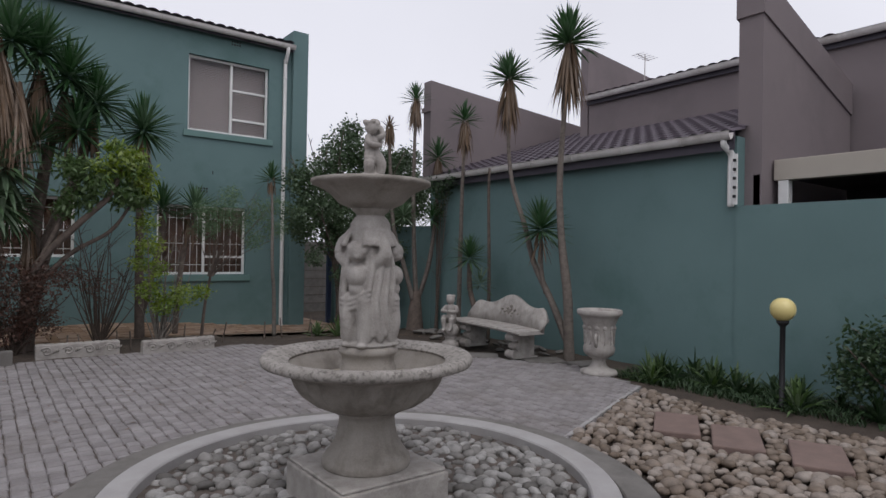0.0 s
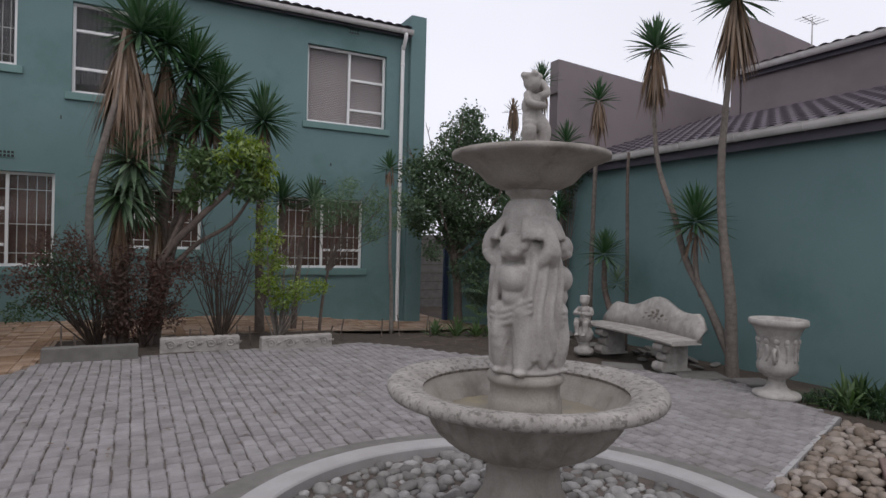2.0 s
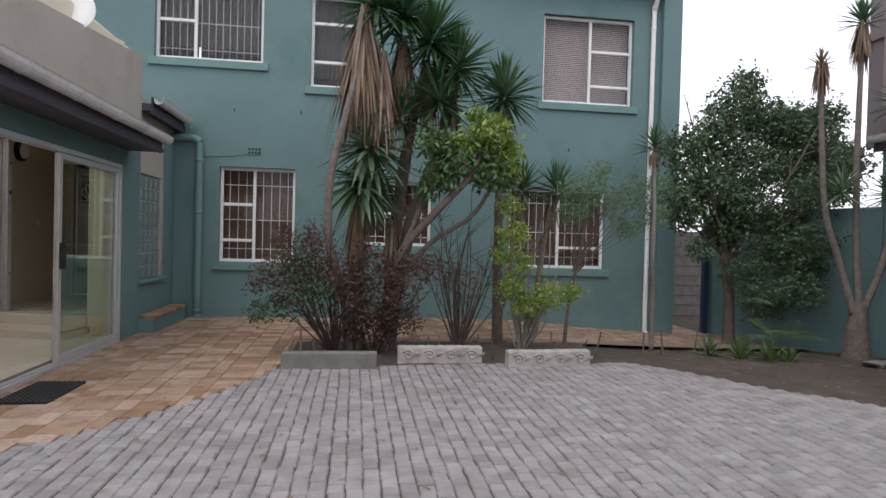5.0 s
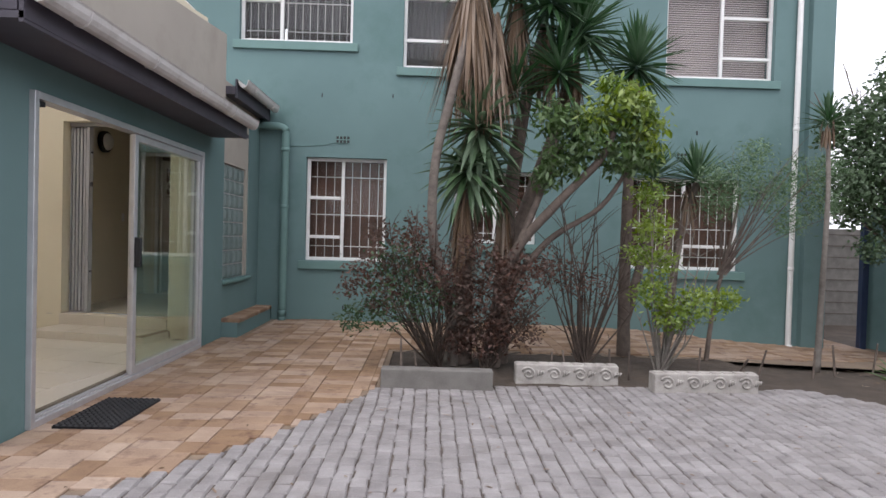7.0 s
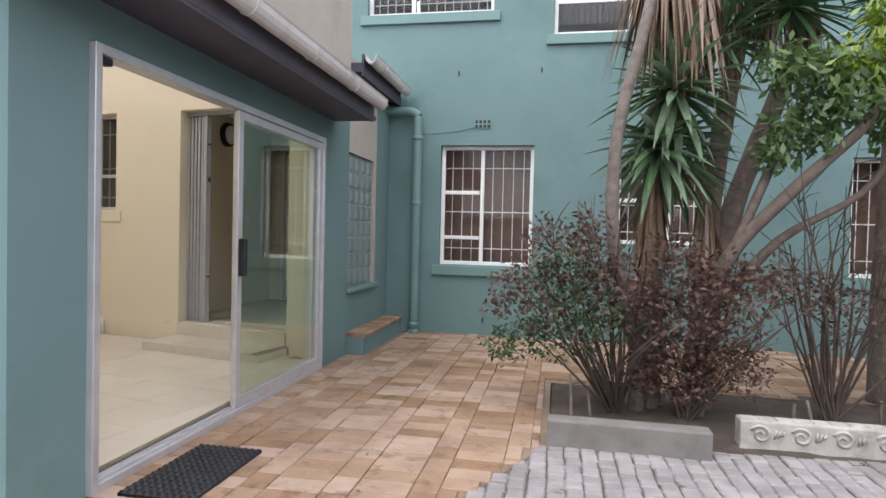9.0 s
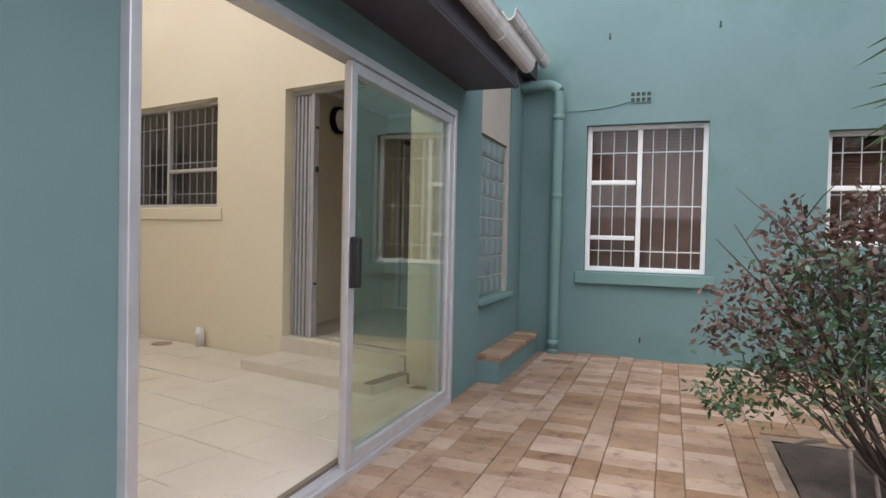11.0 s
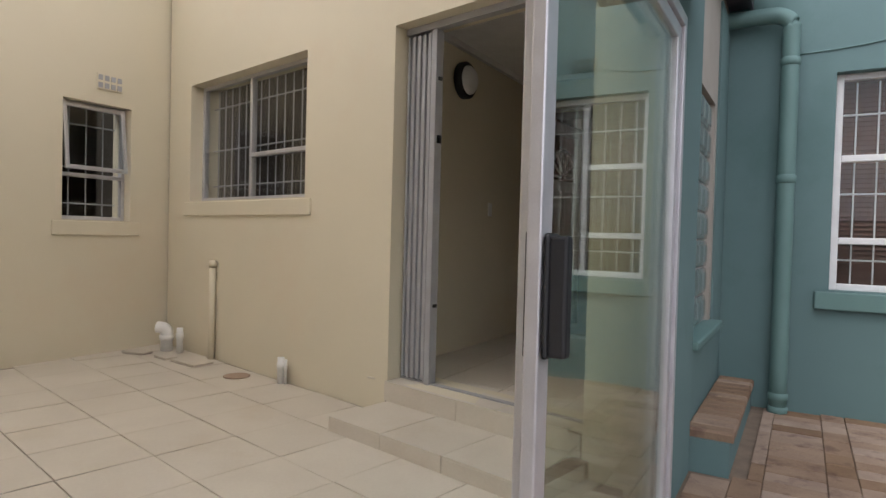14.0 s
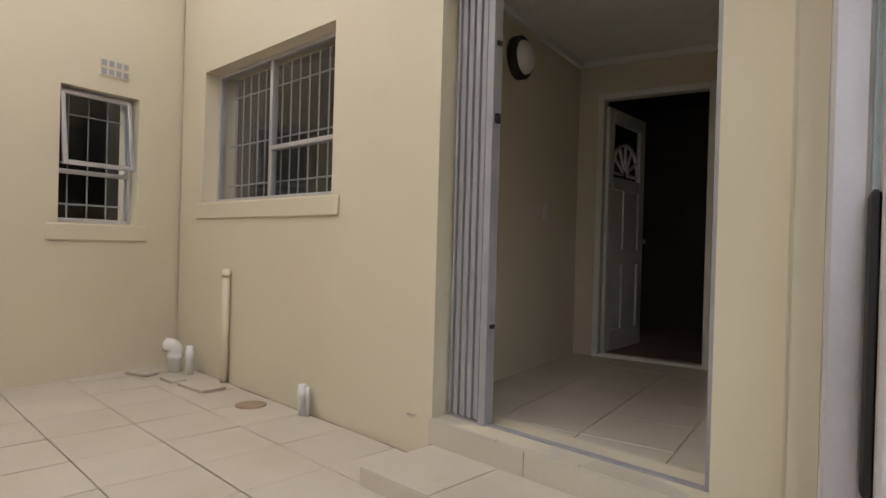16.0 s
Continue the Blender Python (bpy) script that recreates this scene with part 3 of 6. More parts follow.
# ---- annexe with the sliding door ----
AX = -2.9
D0, D1, DT = 7.92, 10.90, 2.24
wall("wall_annexe", (AX, 7.48), (AX, 11.66), -0.3, 2.75, 0.16, [(D0 - 7.48, D1 - 7.48, 0.0, DT)], TEAL)["label"] = "teal painted annexe wall with the sliding door"
wall("wall_annexe_south", (-8.4, 7.48), (AX - 0.16, 7.48), -0.3, 3.2, 0.16, [], TEAL)
wall("wall_bay", (AX - 0.06, 11.66), (AX - 0.06, HY), -0.3, 3.3, 0.14, [(0.05, 1.1, 0.70, 2.24)], BEIGE)
wall("wall_bay_lower", (AX - 0.03, 11.67), (AX - 0.03, 12.85), -0.3, 0.68, 0.029, [], TEAL)
wall("wall_bay_corner", (AX - 0.045, 12.86), (AX - 0.045, HY - 0.004), -0.3, 3.0, 0.014, [], TEAL)
boxes("sill_bay", [((AX - 0.10, 11.67, 0.66), (AX + 0.03, 12.84, 0.71))], TEAL_TRIM, bevel=0.012)["kind"] = "structure"
gb = tagged(empty("glass_block_panel"), "panel of square glass blocks with pale joints", "glass blocks", kind="structure")
boxes("joint_panel", [((AX - 0.16, 11.72, 0.71), (AX - 0.10, 12.76, 2.235))], GUTTER, gb)
for i in range(5):
    for j in range(8):
        bm = bmesh.new()
        y0, z0 = 11.725 + i * 0.2075, 0.715 + j * 0.19
        put_box(bm, (AX - 0.115, y0, z0), (AX - 0.082, y0 + 0.195, z0 + 0.178), 0.012)
        put_box(bm, (AX - 0.09, y0 + 0.03, z0 + 0.03), (AX - 0.074, y0 + 0.165, z0 + 0.148), 0.006)
        from_bm("glass_block", bm, BLOCK_GLASS, gb)
boxes("ledge_bay", [((AX - 0.02, 11.68, -0.1), (AX + 0.2, HY - 0.08, 0.175))], TEAL)["kind"] = "structure"
wall("wall_parapet", (AX - 0.02, 6.2), (AX - 0.02, 11.72), 2.7, 3.25, 0.25, [], BEIGE, top=3.85)
tiled = boxes("soffit", [((AX - 0.02, 7.2, 2.46), (-2.46, 11.2, 2.5))], FASCIA)
tiled["kind"] = "structure"
boxes("eave_board", [((AX, 7.2, 2.505), (-2.5, 11.2, 2.66))], FASCIA)["kind"] = "structure"
gutter("gutter_annexe", (-2.46, 7.2, 2.64), (-2.46, 11.14, 2.64), "dirty white gutter along the annexe eave", w=0.13, h=0.1, board=0.2, side=-1)
gutter("gutter_bay", (-2.78, 11.75, 3.28), (-2.78, HY - 0.05, 3.28), "dirty white gutter above the glass block bay", w=0.13, h=0.1, board=0.22, side=-1)
boxes("roof_bay", [((-3.2, 11.72, 3.1), (-2.8, HY, 3.2))], FASCIA)["kind"] = "structure"

# satellite dish on the flat roof
dish = empty("satellite_dish", -3.15, 9.95, 3.2)
lathe("bowl", [(0.02, 0.0), (0.12, 0.012), (0.22, 0.04), (0.3, 0.075), (0.305, 0.08), (0.3, 0.088), (0.2, 0.045), (0.02, 0.01)], WHITE, dish, 40, m=pose(0, 0, 0.62, 75, 0, 20))
tube("mast", [(0, 0.05, 0.0), (0, 0.05, 0.35), (0, 0.05, 0.6)], 0.02, 0.02, GUTTER, dish, smoothing=1)
tagged(dish, "white satellite dish on the annexe roof", "satellite dish")


def sliding_door():
    top = empty("sliding_door", AX, D0, 0)
    w, h = D1 - D0, DT
    x = -0.02
    boxes("outer_frame", [((x - 0.05, 0, 0), (x + 0.06, 0.045, h)), ((x - 0.05, w - 0.045, 0), (x + 0.06, w, h)), ((x - 0.05, 0.045, h - 0.05), (x + 0.06, w - 0.045, h)), ((x - 0.05, 0.045, 0.0), (x + 0.06, w - 0.045, 0.045))], ALU, top, 0.004)
    boxes("track", [((x - 0.02, 0.05, 0.045), (x - 0.012, w - 0.05, 0.06)), ((x + 0.03, 0.05, 0.045), (x + 0.038, w - 0.05, 0.06))], ALU, top)
    for i, (dx, y0, y1) in enumerate(((0.028, 1.375, w - 0.05), (-0.014, 1.43, w - 0.1))):
        leaf = empty("door_leaf", 0, 0, 0)
        leaf.parent = top
        a, b = x + dx - 0.018, x + dx + 0.018
        s = 0.065
        boxes("stiles", [((a, y0, 0.05), (b, y0 + s, h - 0.055)), ((a, y1 - s, 0.05), (b, y1, h - 0.055)), ((a, y0 + s, 0.05), (b, y1 - s, 0.05 + 0.07)), ((a, y0 + s, h - 0.115), (b, y1 - s, h - 0.055))], ALU, leaf, 0.005)
        g = boxes("pane", [((x + dx - 0.003, y0 + s, 0.12), (x + dx + 0.003, y1 - s, h - 0.115))], GLASS_DOOR, leaf)
        g.visible_shadow = False
    hz = 1.14
    boxes("handle", [((x + 0.050, 1.372, hz - 0.135), (x + 0.066, 1.442, hz + 0.135)), ((x + 0.060, 1.376, hz - 0.13), (x + 0.105, 1.412, hz + 0.13))], BLACK, top, 0.008)
    boxes("handle", [((x + 0.0, 1.39, hz - 0.14), (x + 0.012, 1.42, hz + 0.14))], BLACK, top, 0.008)
    boxes("latch", [((x - 0.01, 0.05, h - 0.09), (x + 0.04, 0.14, h - 0.052))], BLACK, top, 0.006)
    return tagged(top, "silver aluminium sliding glass door standing half open", "sliding door", kind="structure")


sliding_door()

# ---- inside the annexe: walls of the house behind it ----
FZ = 0.08
P0, P1 = Vector((-3.06, 10.99)), Vector((-7.98, 11.98))
cd = (P1 - P0).normalized()
CL = (P1 - P0).length


def along(x):
    return (x - P1.x) / -cd.x


# measured from the far corner, so that thickness lies behind
oj0, oj1 = along(-4.72), along(-3.31)
ow0, ow1 = along(-7.53), along(-5.67)
C2Z = (1.53, 2.645)
wall("wall_inner", (P1.x, P1.y), (P0.x, P0.y), -0.2, 3.9, 0.3, [(oj0, oj1, 0.30, 2.62), (ow0, ow1, *C2Z)], CREAM)
CM = Matrix.Translation((P1.x, P1.y, 0)) @ pose(0, 0, 0, 0, 0, math.degrees(math.atan2(-cd.y, -cd.x)))
window_unit("window_7", CM, ow0, ow1, *C2Z, [(0, 0.47, []), (0.47, 1, [0.36])], ALU, "grey framed kitchen window with white burglar bars", 0.13, None, inset=0.12, fw=0.035, sill_mat=CREAM, bar_mat=GATE_GREY, lip=0.018)
wall("wall_inner_west", (P1.x - 0.02, 7.5), (P1.x - 0.02, 12.4), -0.2, 3.9, 0.3, [(10.95 - 7.5, 11.58 - 7.5, 1.32, 2.395)], CREAM)
WM = Matrix.Translation((P1.x - 0.02, 7.5, 0)) @ pose(0, 0, 0, 0, 0, 90)
window_unit("window_8", WM, 3.45, 4.08, 1.32, 2.395, [(0, 1, [0.38])], ALU, "small grey framed window with its top sash ajar", 0.15, None, inset=0.1, fw=0.035, sill_mat=CREAM, bar_mat=GATE_GREY, lip=0.018)
sash = empty("window_sash")
sash.matrix_world = WM @ Matrix.Translation((3.48, 0.08, 2.37)) @ pose(0, 0, 0, -7, 0, 0)
boxes("frame", [((0, -0.015, -0.6), (0.035, 0.012, 0)), ((0.535, -0.015, -0.6), (0.57, 0.012, 0)), ((0.035, -0.015, -0.6), (0.535, 0.012, -0.565)), ((0.035, -0.015, -0.035), (0.535, 0.012, 0))], ALU, sash, 0.004)
boxes("pane", [((0.035, -0.004, -0.565), (0.535, 0.0, -0.035))], GLASS, sash).visible_shadow = False
tagged(sash, "grey aluminium top-hung sash standing slightly ajar", "window sash")
air_brick("air_vent", WM, 3.86, 2.60, CREAM, w=0.24, h=0.14)
wall("wall_inner_south", (AX - 0.17, 7.65), (P1.x - 0.02, 7.65), -0.2, 3.9, 0.01, [], CREAM)
boxes("wall_inner_east", [((AX - 0.175, 7.66, -0.1), (AX - 0.162, D0 - 0.02, 3.9)), ((AX - 0.175, D1 + 0.02, -0.1), (AX - 0.162, 11.1, 3.9)), ((AX - 0.175, D0 - 0.02, DT + 0.01), (AX - 0.162, D1 + 0.02, 3.9)), ((AX - 0.16, D1 - 0.012, 0.04), (AX - 0.075, D1 - 0.002, DT - 0.002))], CREAM)["kind"] = "structure"
# backing for the two annexe windows, room shade put into its colour
boxes("wall_dark_rooms", [((-9.2, 11.2, 0.8), (-9.15, 13.6, 3.0)), ((-9.2, 12.95, 0.8), (-5.2, 13.0, 3.0)), ((-9.2, 10.4, 0.8), (-9.15, 11.9, 3.0)), ((-8.9, 10.4, 0.8), (-8.25, 10.45, 3.0)), ((-9.2, 12.3, 0.75), (-5.2, 13.0, 0.8)), ((-9.2, 12.3, 3.0), (-5.2, 13.0, 3.05)), ((-5.25, 11.8, 0.8), (-5.2, 13.0, 3.0))], ROOM_SHADE)["kind"] = "structure"
# ceiling out of view, made translucent so that daylight fills the annexe
ceil = boxes("ceiling", [((-8.5, 7.5, 3.9), (AX - 0.17, 12.1, 3.92))], ROOF_SHEET)
tagged(ceil, "unseen translucent sheet added over the annexe to let daylight in", "ceiling", kind="structure")

# porch behind the folding gate
PZ = 0.30
boxes("wall_porch", [((-5.0, 11.6, 0.2), (-4.88, 13.9, 2.85)), ((-3.35, 11.3, 0.2), (-3.25, 13.9, 2.85)), ((-4.88, 13.78, 0.2), (-4.66, 13.9, 2.85)), ((-3.80, 13.78, 0.2), (-3.35, 13.9, 2.85)), ((-4.66, 13.78, 2.52), (-3.80, 13.9, 2.85))], CREAM)["kind"] = "structure"
tagged(boxes("ceiling_porch", [((-5.0, 11.65, 2.85), (-3.25, 13.9, 2.9))], WHITE), "white porch ceiling", "ceiling", kind="structure")
boxes("trim_porch", [((-4.88, 11.7, 2.80), (-4.84, 13.78, 2.85)), ((-4.84, 13.74, 2.80), (-3.35, 13.78, 2.85))], WHITE)["kind"] = "structure"
# passage beyond the open door: walls and ceiling painted as dark as its shade
boxes("wall_passage", [((-5.3, 15.9, 0.2), (-3.0, 15.95, 2.85)), ((-5.3, 13.92, 0.2), (-5.25, 15.9, 2.85)), ((-3.05, 13.92, 0.2), (-3.0, 15.9, 2.85)), ((-5.3, 13.92, 2.85), (-3.0, 15.95, 2.9))], ROOM_SHADE)["kind"] = "structure"
boxes("floor_passage", [((-5.3, 13.9, 0.25), (-3.0, 15.95, 0.325))], SLAB)["kind"] = "structure"


def panel_door():
    """White panelled door with a fan of small panes, opened inwards."""
    top = empty("door_1", -4.63, 13.86, PZ + 0.01, 83)
    w, h, t = 0.80, 2.16, 0.04
    parts = [((0, 0, 0), (0.11, t, h)), ((w - 0.11, 0, 0), (w, t, h)), ((0.11, 0, 0), (w - 0.11, t, 0.2)), ((0.11, 0, 0.78), (w - 0.11, t, 0.92)), ((0.11, 0, h - 0.12), (w - 0.11, t, h)), ((0.34, 0, 0.2), (0.44, t, 0.78)), ((0.34, 0, 0.92), (0.44, t, 1.5)), ((0.11, 0, 1.45), (w - 0.11, t, 1.56))]
    boxes("leaf", parts, WHITE, top, 0.004)
    boxes("panel", [((0.11, 0.012, 0.2), (0.34, t - 0.012, 0.78)), ((0.44, 0.012, 0.2), (0.67, t - 0.012, 0.78)), ((0.11, 0.012, 0.92), (0.34, t - 0.012, 1.45)), ((0.44, 0.012, 0.92), (0.67, t - 0.012, 1.45))], WHITE, top)
    v, f = [], []
    for k in range(7):
        a = math.pi * k / 6
        tube_data([(0.39 + 0.05 * math.cos(a), t / 2, 1.6 + 0.05 * math.sin(a)), (0.39 + 0.27 * math.cos(a), t / 2, 1.6 + 0.27 * math.sin(a))], [0.014, 0.014], 6, v, f)
    tube_data([(0.39 + 0.28 * math.cos(math.pi * k / 12), t / 2, 1.6 + 0.28 * math.sin(math.pi * k / 12)) for k in range(13)], [0.018] * 13, 6, v, f)
    mesh_of("fan_light", v, f, WHITE, top)
    boxes("pane", [((0.11, t / 2 - 0.003, 1.56), (0.67, t / 2 + 0.003, h - 0.12))], GLASS, top)
    boxes("handle", [((0.69, -0.05, 0.98), (0.75, -0.01, 1.02)), ((0.6, -0.055, 0.99), (0.72, -0.04, 1.01))], ALU, top, 0.004)
    return tagged(top, "white panelled door with fan-shaped light standing open", "door", kind="structure")


panel_door()
boxes("trim_door", [((-4.70, 13.75, PZ), (-4.65, 13.80, 2.56)), ((-3.81, 13.75, PZ), (-3.76, 13.80, 2.56)), ((-4.65, 13.75, 2.51), (-3.81, 13.80, 2.56)), ((-4.65, 13.76, PZ), (-3.81, 13.84, PZ + 0.025))], WHITE, bevel=0.004)["kind"] = "structure"


def folding_gate():
    """A slatted security gate, folded to one side of the porch opening."""
    top = empty("folding_gate", 0, 0, 0)
    top.matrix_world = CM @ Matrix.Translation((oj0 + 0.02, 0.13, PZ))
    h = 2.62 - PZ
    n = 9
    v, f = [], []
    lst = []
    for i in range(n):
        lst.append(((i * 0.024, -0.03 + 0.012 * (i % 2), 0.02), (i * 0.024 + 0.017, 0.03 + 0.012 * (i % 2), h - 0.06)))
    for q in lst:
        boxes("slat", [q], GATE_GREY, top, 0.004)
    boxes("post", [((n * 0.024, -0.035, 0.0), (n * 0.024 + 0.045, 0.035, h - 0.05))], GATE_GREY, top, 0.005)
    boxes("rail", [((-0.015, -0.03, h - 0.045), (oj1 - oj0 - 0.03, 0.03, h - 0.002))], GATE_GREY, top)
    boxes("rail", [((-0.015, -0.015, 0.001), (oj1 - oj0 - 0.03, 0.015, 0.012))], GATE_GREY, top)
    boxes("end_post", [((oj1 - oj0 - 0.075, -0.03, 0.012), (oj1 - oj0 - 0.032, 0.03, h - 0.05))], GATE_GREY, top, 0.004)
    for z, d in ((1.55, 0.05), (0.5, 0.02), (1.95, 0.02)):
        boxes("lock", [((n * 0.024 + 0.045, -0.015, z), (n * 0.024 + 0.058, 0.015, z + d))], BLACK, top)
    return tagged(top, "grey slatted folding security gate pushed open", "security gate")


folding_gate()
lampw = empty("wall_lamp", -4.88, 12.5, 2.55)
lathe("rim", [(0.13, 0.0), (0.15, 0.01), (0.15, 0.06), (0.135, 0.075), (0.12, 0.07)], BLACK, lampw, 40, m=pose(0, 0, 0, 0, 90, 0))
lathe("dome", [(0.122, 0.05), (0.115, 0.085), (0.09, 0.11), (0.05, 0.125), (0.005, 0.13)], WHITE, lampw, 40, m=pose(0, 0, 0, 0, 90, 0))
tagged(lampw, "round bulkhead wall lamp with black rim and white dome", "wall lamp")
boxes("light_switch", [((-4.88, 13.05, 1.45), (-4.87, 13.12, 1.57))], WHITE, bevel=0.003)
tagged(bpy.data.objects["light_switch"], "white light switch plate on the porch wall", "light switch")

# ---- boundary wall and the neighbour ----
RX = 7.4
wall("wall_east", (RX, 10.3), (RX, 3.9), -0.4, 2.98, 0.2, [], TEAL)["label"] = "tall teal painted boundary wall"
wall("wall_east_low", (RX - 0.015, 3.9), (RX - 0.015, -7), -0.4, 2.11, 0.2, [], TEAL)["label"] = "lower teal painted boundary wall"
wall("wall_north_east", (6.8, 13.5), (RX - 0.01, 10.25), -0.5, 2.03, 0.2, [], TEAL)["label"] = "low teal painted garden wall"
tiled_roof("roof_lean_to", 3.86, 10.3, 7.22, 2.98, 12.4, 4.67, "dark rolled tile roof behind the boundary wall", along="y", pitch=0.21)
gutter("gutter_east", (7.24, 10.3, 2.99), (7.24, 3.86, 2.99), "grey white gutter along the lean-to eave", side=-1, board=0.2)
downpipe("drainpipe", [(7.2, 3.96, 2.93), (7.2, 3.96, 2.85), (7.34, 3.94, 2.75), (7.34, 3.94, 2.6), (7.34, 3.94, 2.35), (7.34, 3.94, 2.1)], 0.04, WHITE, "short white drainpipe at the end of the lean-to gutter")
fence = empty("fence_bracket", 7.3, 3.86, 2.12)
boxes("post", [((-0.012, -0.02, 0.0), (0.012, 0.02, 0.62))], WHITE, fence)
lst = []
for k in range(5):
    lst.append(((-0.05, -0.014, 0.08 + k * 0.11), (-0.012, 0.014, 0.115 + k * 0.11)))
for q in lst:
    boxes("insulator", [q], BLACK, fence, 0.004)
tagged(fence, "white electric fence bracket with black insulators", "fence bracket")

NX = 10.5
wall("wall_neighbour_gable", (7.4, 10.35), (12.6, 10.35), 2.9, 5.07, 0.25, [], MAUVE, top=4.75)
boxes("trim_gable", [((7.36, 10.31, 4.42), (7.39, 10.62, 4.52))], MAUVE)["kind"] = "structure"
wall("wall_neighbour", (NX, 8.74), (NX, -8), 2.6, 4.9, 0.25, [], MAUVE)["label"] = "mauve plastered wall of the neighbouring house"
wall("wall_neighbour_fin", (NX - 0.02, 8.76), (13.6, 8.76), 2.6, 6.02, 0.2, [], MAUVE, top=5.72)
tiled_roof("roof_neighbour", 3.9, 8.74, NX - 0.1, 4.92, 14.5, 5.9, "tiled roof edge of the neighbouring house", along="y", pitch=0.21)
gutter("gutter_neighbour", (NX - 0.08, 8.74, 4.9), (NX - 0.08, -8, 4.9), "white gutter on the neighbouring house", side=-1, board=0.16)
tower = wall("wall_tower", (7.6, 3.69), (10.4, 3.69), 2.0, 4.95, 0.3, [], MAUVE, top=4.1)
wall("wall_tower_cap", (7.57, 3.665), (10.4, 3.665), 4.5, 4.97, 0.35, [], MAUVE, top=4.12)
cap = bpy.data.objects["wall_tower_cap"]
for v in cap.data.vertices:
    if v.co.z < 4.51 and v.co.x > 9 and v.co.z > 4.4:
        v.co.z = 3.65
wall("wall_tower_pier", (NX - 0.25, 2.4), (NX - 0.25, 2.0), 2.4, 6.4, 0.2, [], MAUVE)
boxes("carport_beam", [((7.85, -8, 2.44), (8.0, 3.66, 2.70))], BEIGE, bevel=0.01)["kind"] = "structure"
# slab added behind the beam to darken the space under it
boxes("carport_shade_slab", [((8.0, -8, 2.5), (10.45, 3.66, 2.6))], FASCIA)["kind"] = "structure"
boxes("carport_post", [((7.86, 3.49, 1.5), (7.98, 3.61, 2.44))], WHITE, bevel=0.006)["kind"] = "structure"
# added back panels, the carport's shade put into their dark colour
boxes("carport_back_shade", [((10.2, -8, -0.1), (10.3, 3.66, 2.5)), ((7.6, 3.71, -0.1), (10.3, 3.79, 2.5))], ROOM_SHADE)["kind"] = "structure"
aerial = empty("aerial", 11.6, 8.1, 5.1)
v, f = [], []
tube_data([(0, 0, 0), (0, 0, 0.85)], [0.015, 0.012], 6, v, f)
tube_data([(-0.3, 0, 0.8), (0.3, 0.1, 0.8)], [0.01, 0.01], 5, v, f)
for k in range(5):
    tube_data([(-0.26 + k * 0.13, -0.15, 0.8), (-0.26 + k * 0.13, 0.17, 0.8)], [0.006, 0.006], 4, v, f)
mesh_of("rods", v, f, GUTTER, aerial)
tagged(aerial, "thin metal television aerial on the neighbour's roof", "aerial")

# block wall and a blue gate post at the side passage
wall("wall_passage_end", (4.5, 16.6), (9.5, 16.6), -0.5, 1.75, 0.2, [], CONCRETE_OLD)
jl = []
for k in range(1, 9):
    jl.append(((4.5, 16.592, -0.3 + k * 0.24), (9.5, 16.5995, -0.285 + k * 0.24)))
boxes("block_joint", jl, SAND, bpy.data.objects["wall_passage_end"])
boxes("gate_post", [((6.62, 13.35, -0.35), (6.72, 13.45, 1.85))], material("dark_blue_paint", (0.03, 0.045, 0.10), None, 6, 0.5), bevel=0.006)
tagged(bpy.data.objects["gate_post"], "dark blue painted steel gate post", "gate post")
# walls that close the garden behind the walker
wall("wall_south", (-9, -8), (9, -8), -0.3, 2.2, 0.2, [], TEAL)
wall("wall_west", (-9, 7.4), (-9, -8), -0.3, 2.4, 0.2, [], TEAL)

# ---- fountain ----
def blob(bm, p, r, m=None):
    mm = Matrix.Translation(p) @ (m or Matrix()) @ Matrix.Diagonal((*r, 1) if isinstance(r, tuple) else (r, r, r, 1))
    bmesh.ops.create_uvsphere(bm, u_segments=14, v_segments=10, radius=1.0, matrix=mm)


def limb(bm, pts, r0, r1):
    line = bend(pts, 4)
    v, f = tube_data(line, [r0 + (r1 - r0) * i / (len(line) - 1) for i in range(len(line))], 10)
    bv = [bm.verts.new(p) for p in v]
    for q in f:
        bm.faces.new([bv[i] for i in q])
    blob(bm, line[0], r0)
    blob(bm, line[-1], r1)


def carved(ob, size, smooth=2):
    """Melts the lumps of a carving into one skin."""
    rm = ob.modifiers.new("melt", "REMESH")
    rm.mode, rm.voxel_size, rm.use_smooth_shade = "VOXEL", size, True
    sm = ob.modifiers.new("soften", "SMOOTH")
    sm.factor, sm.iterations = 0.5, smooth
    return ob


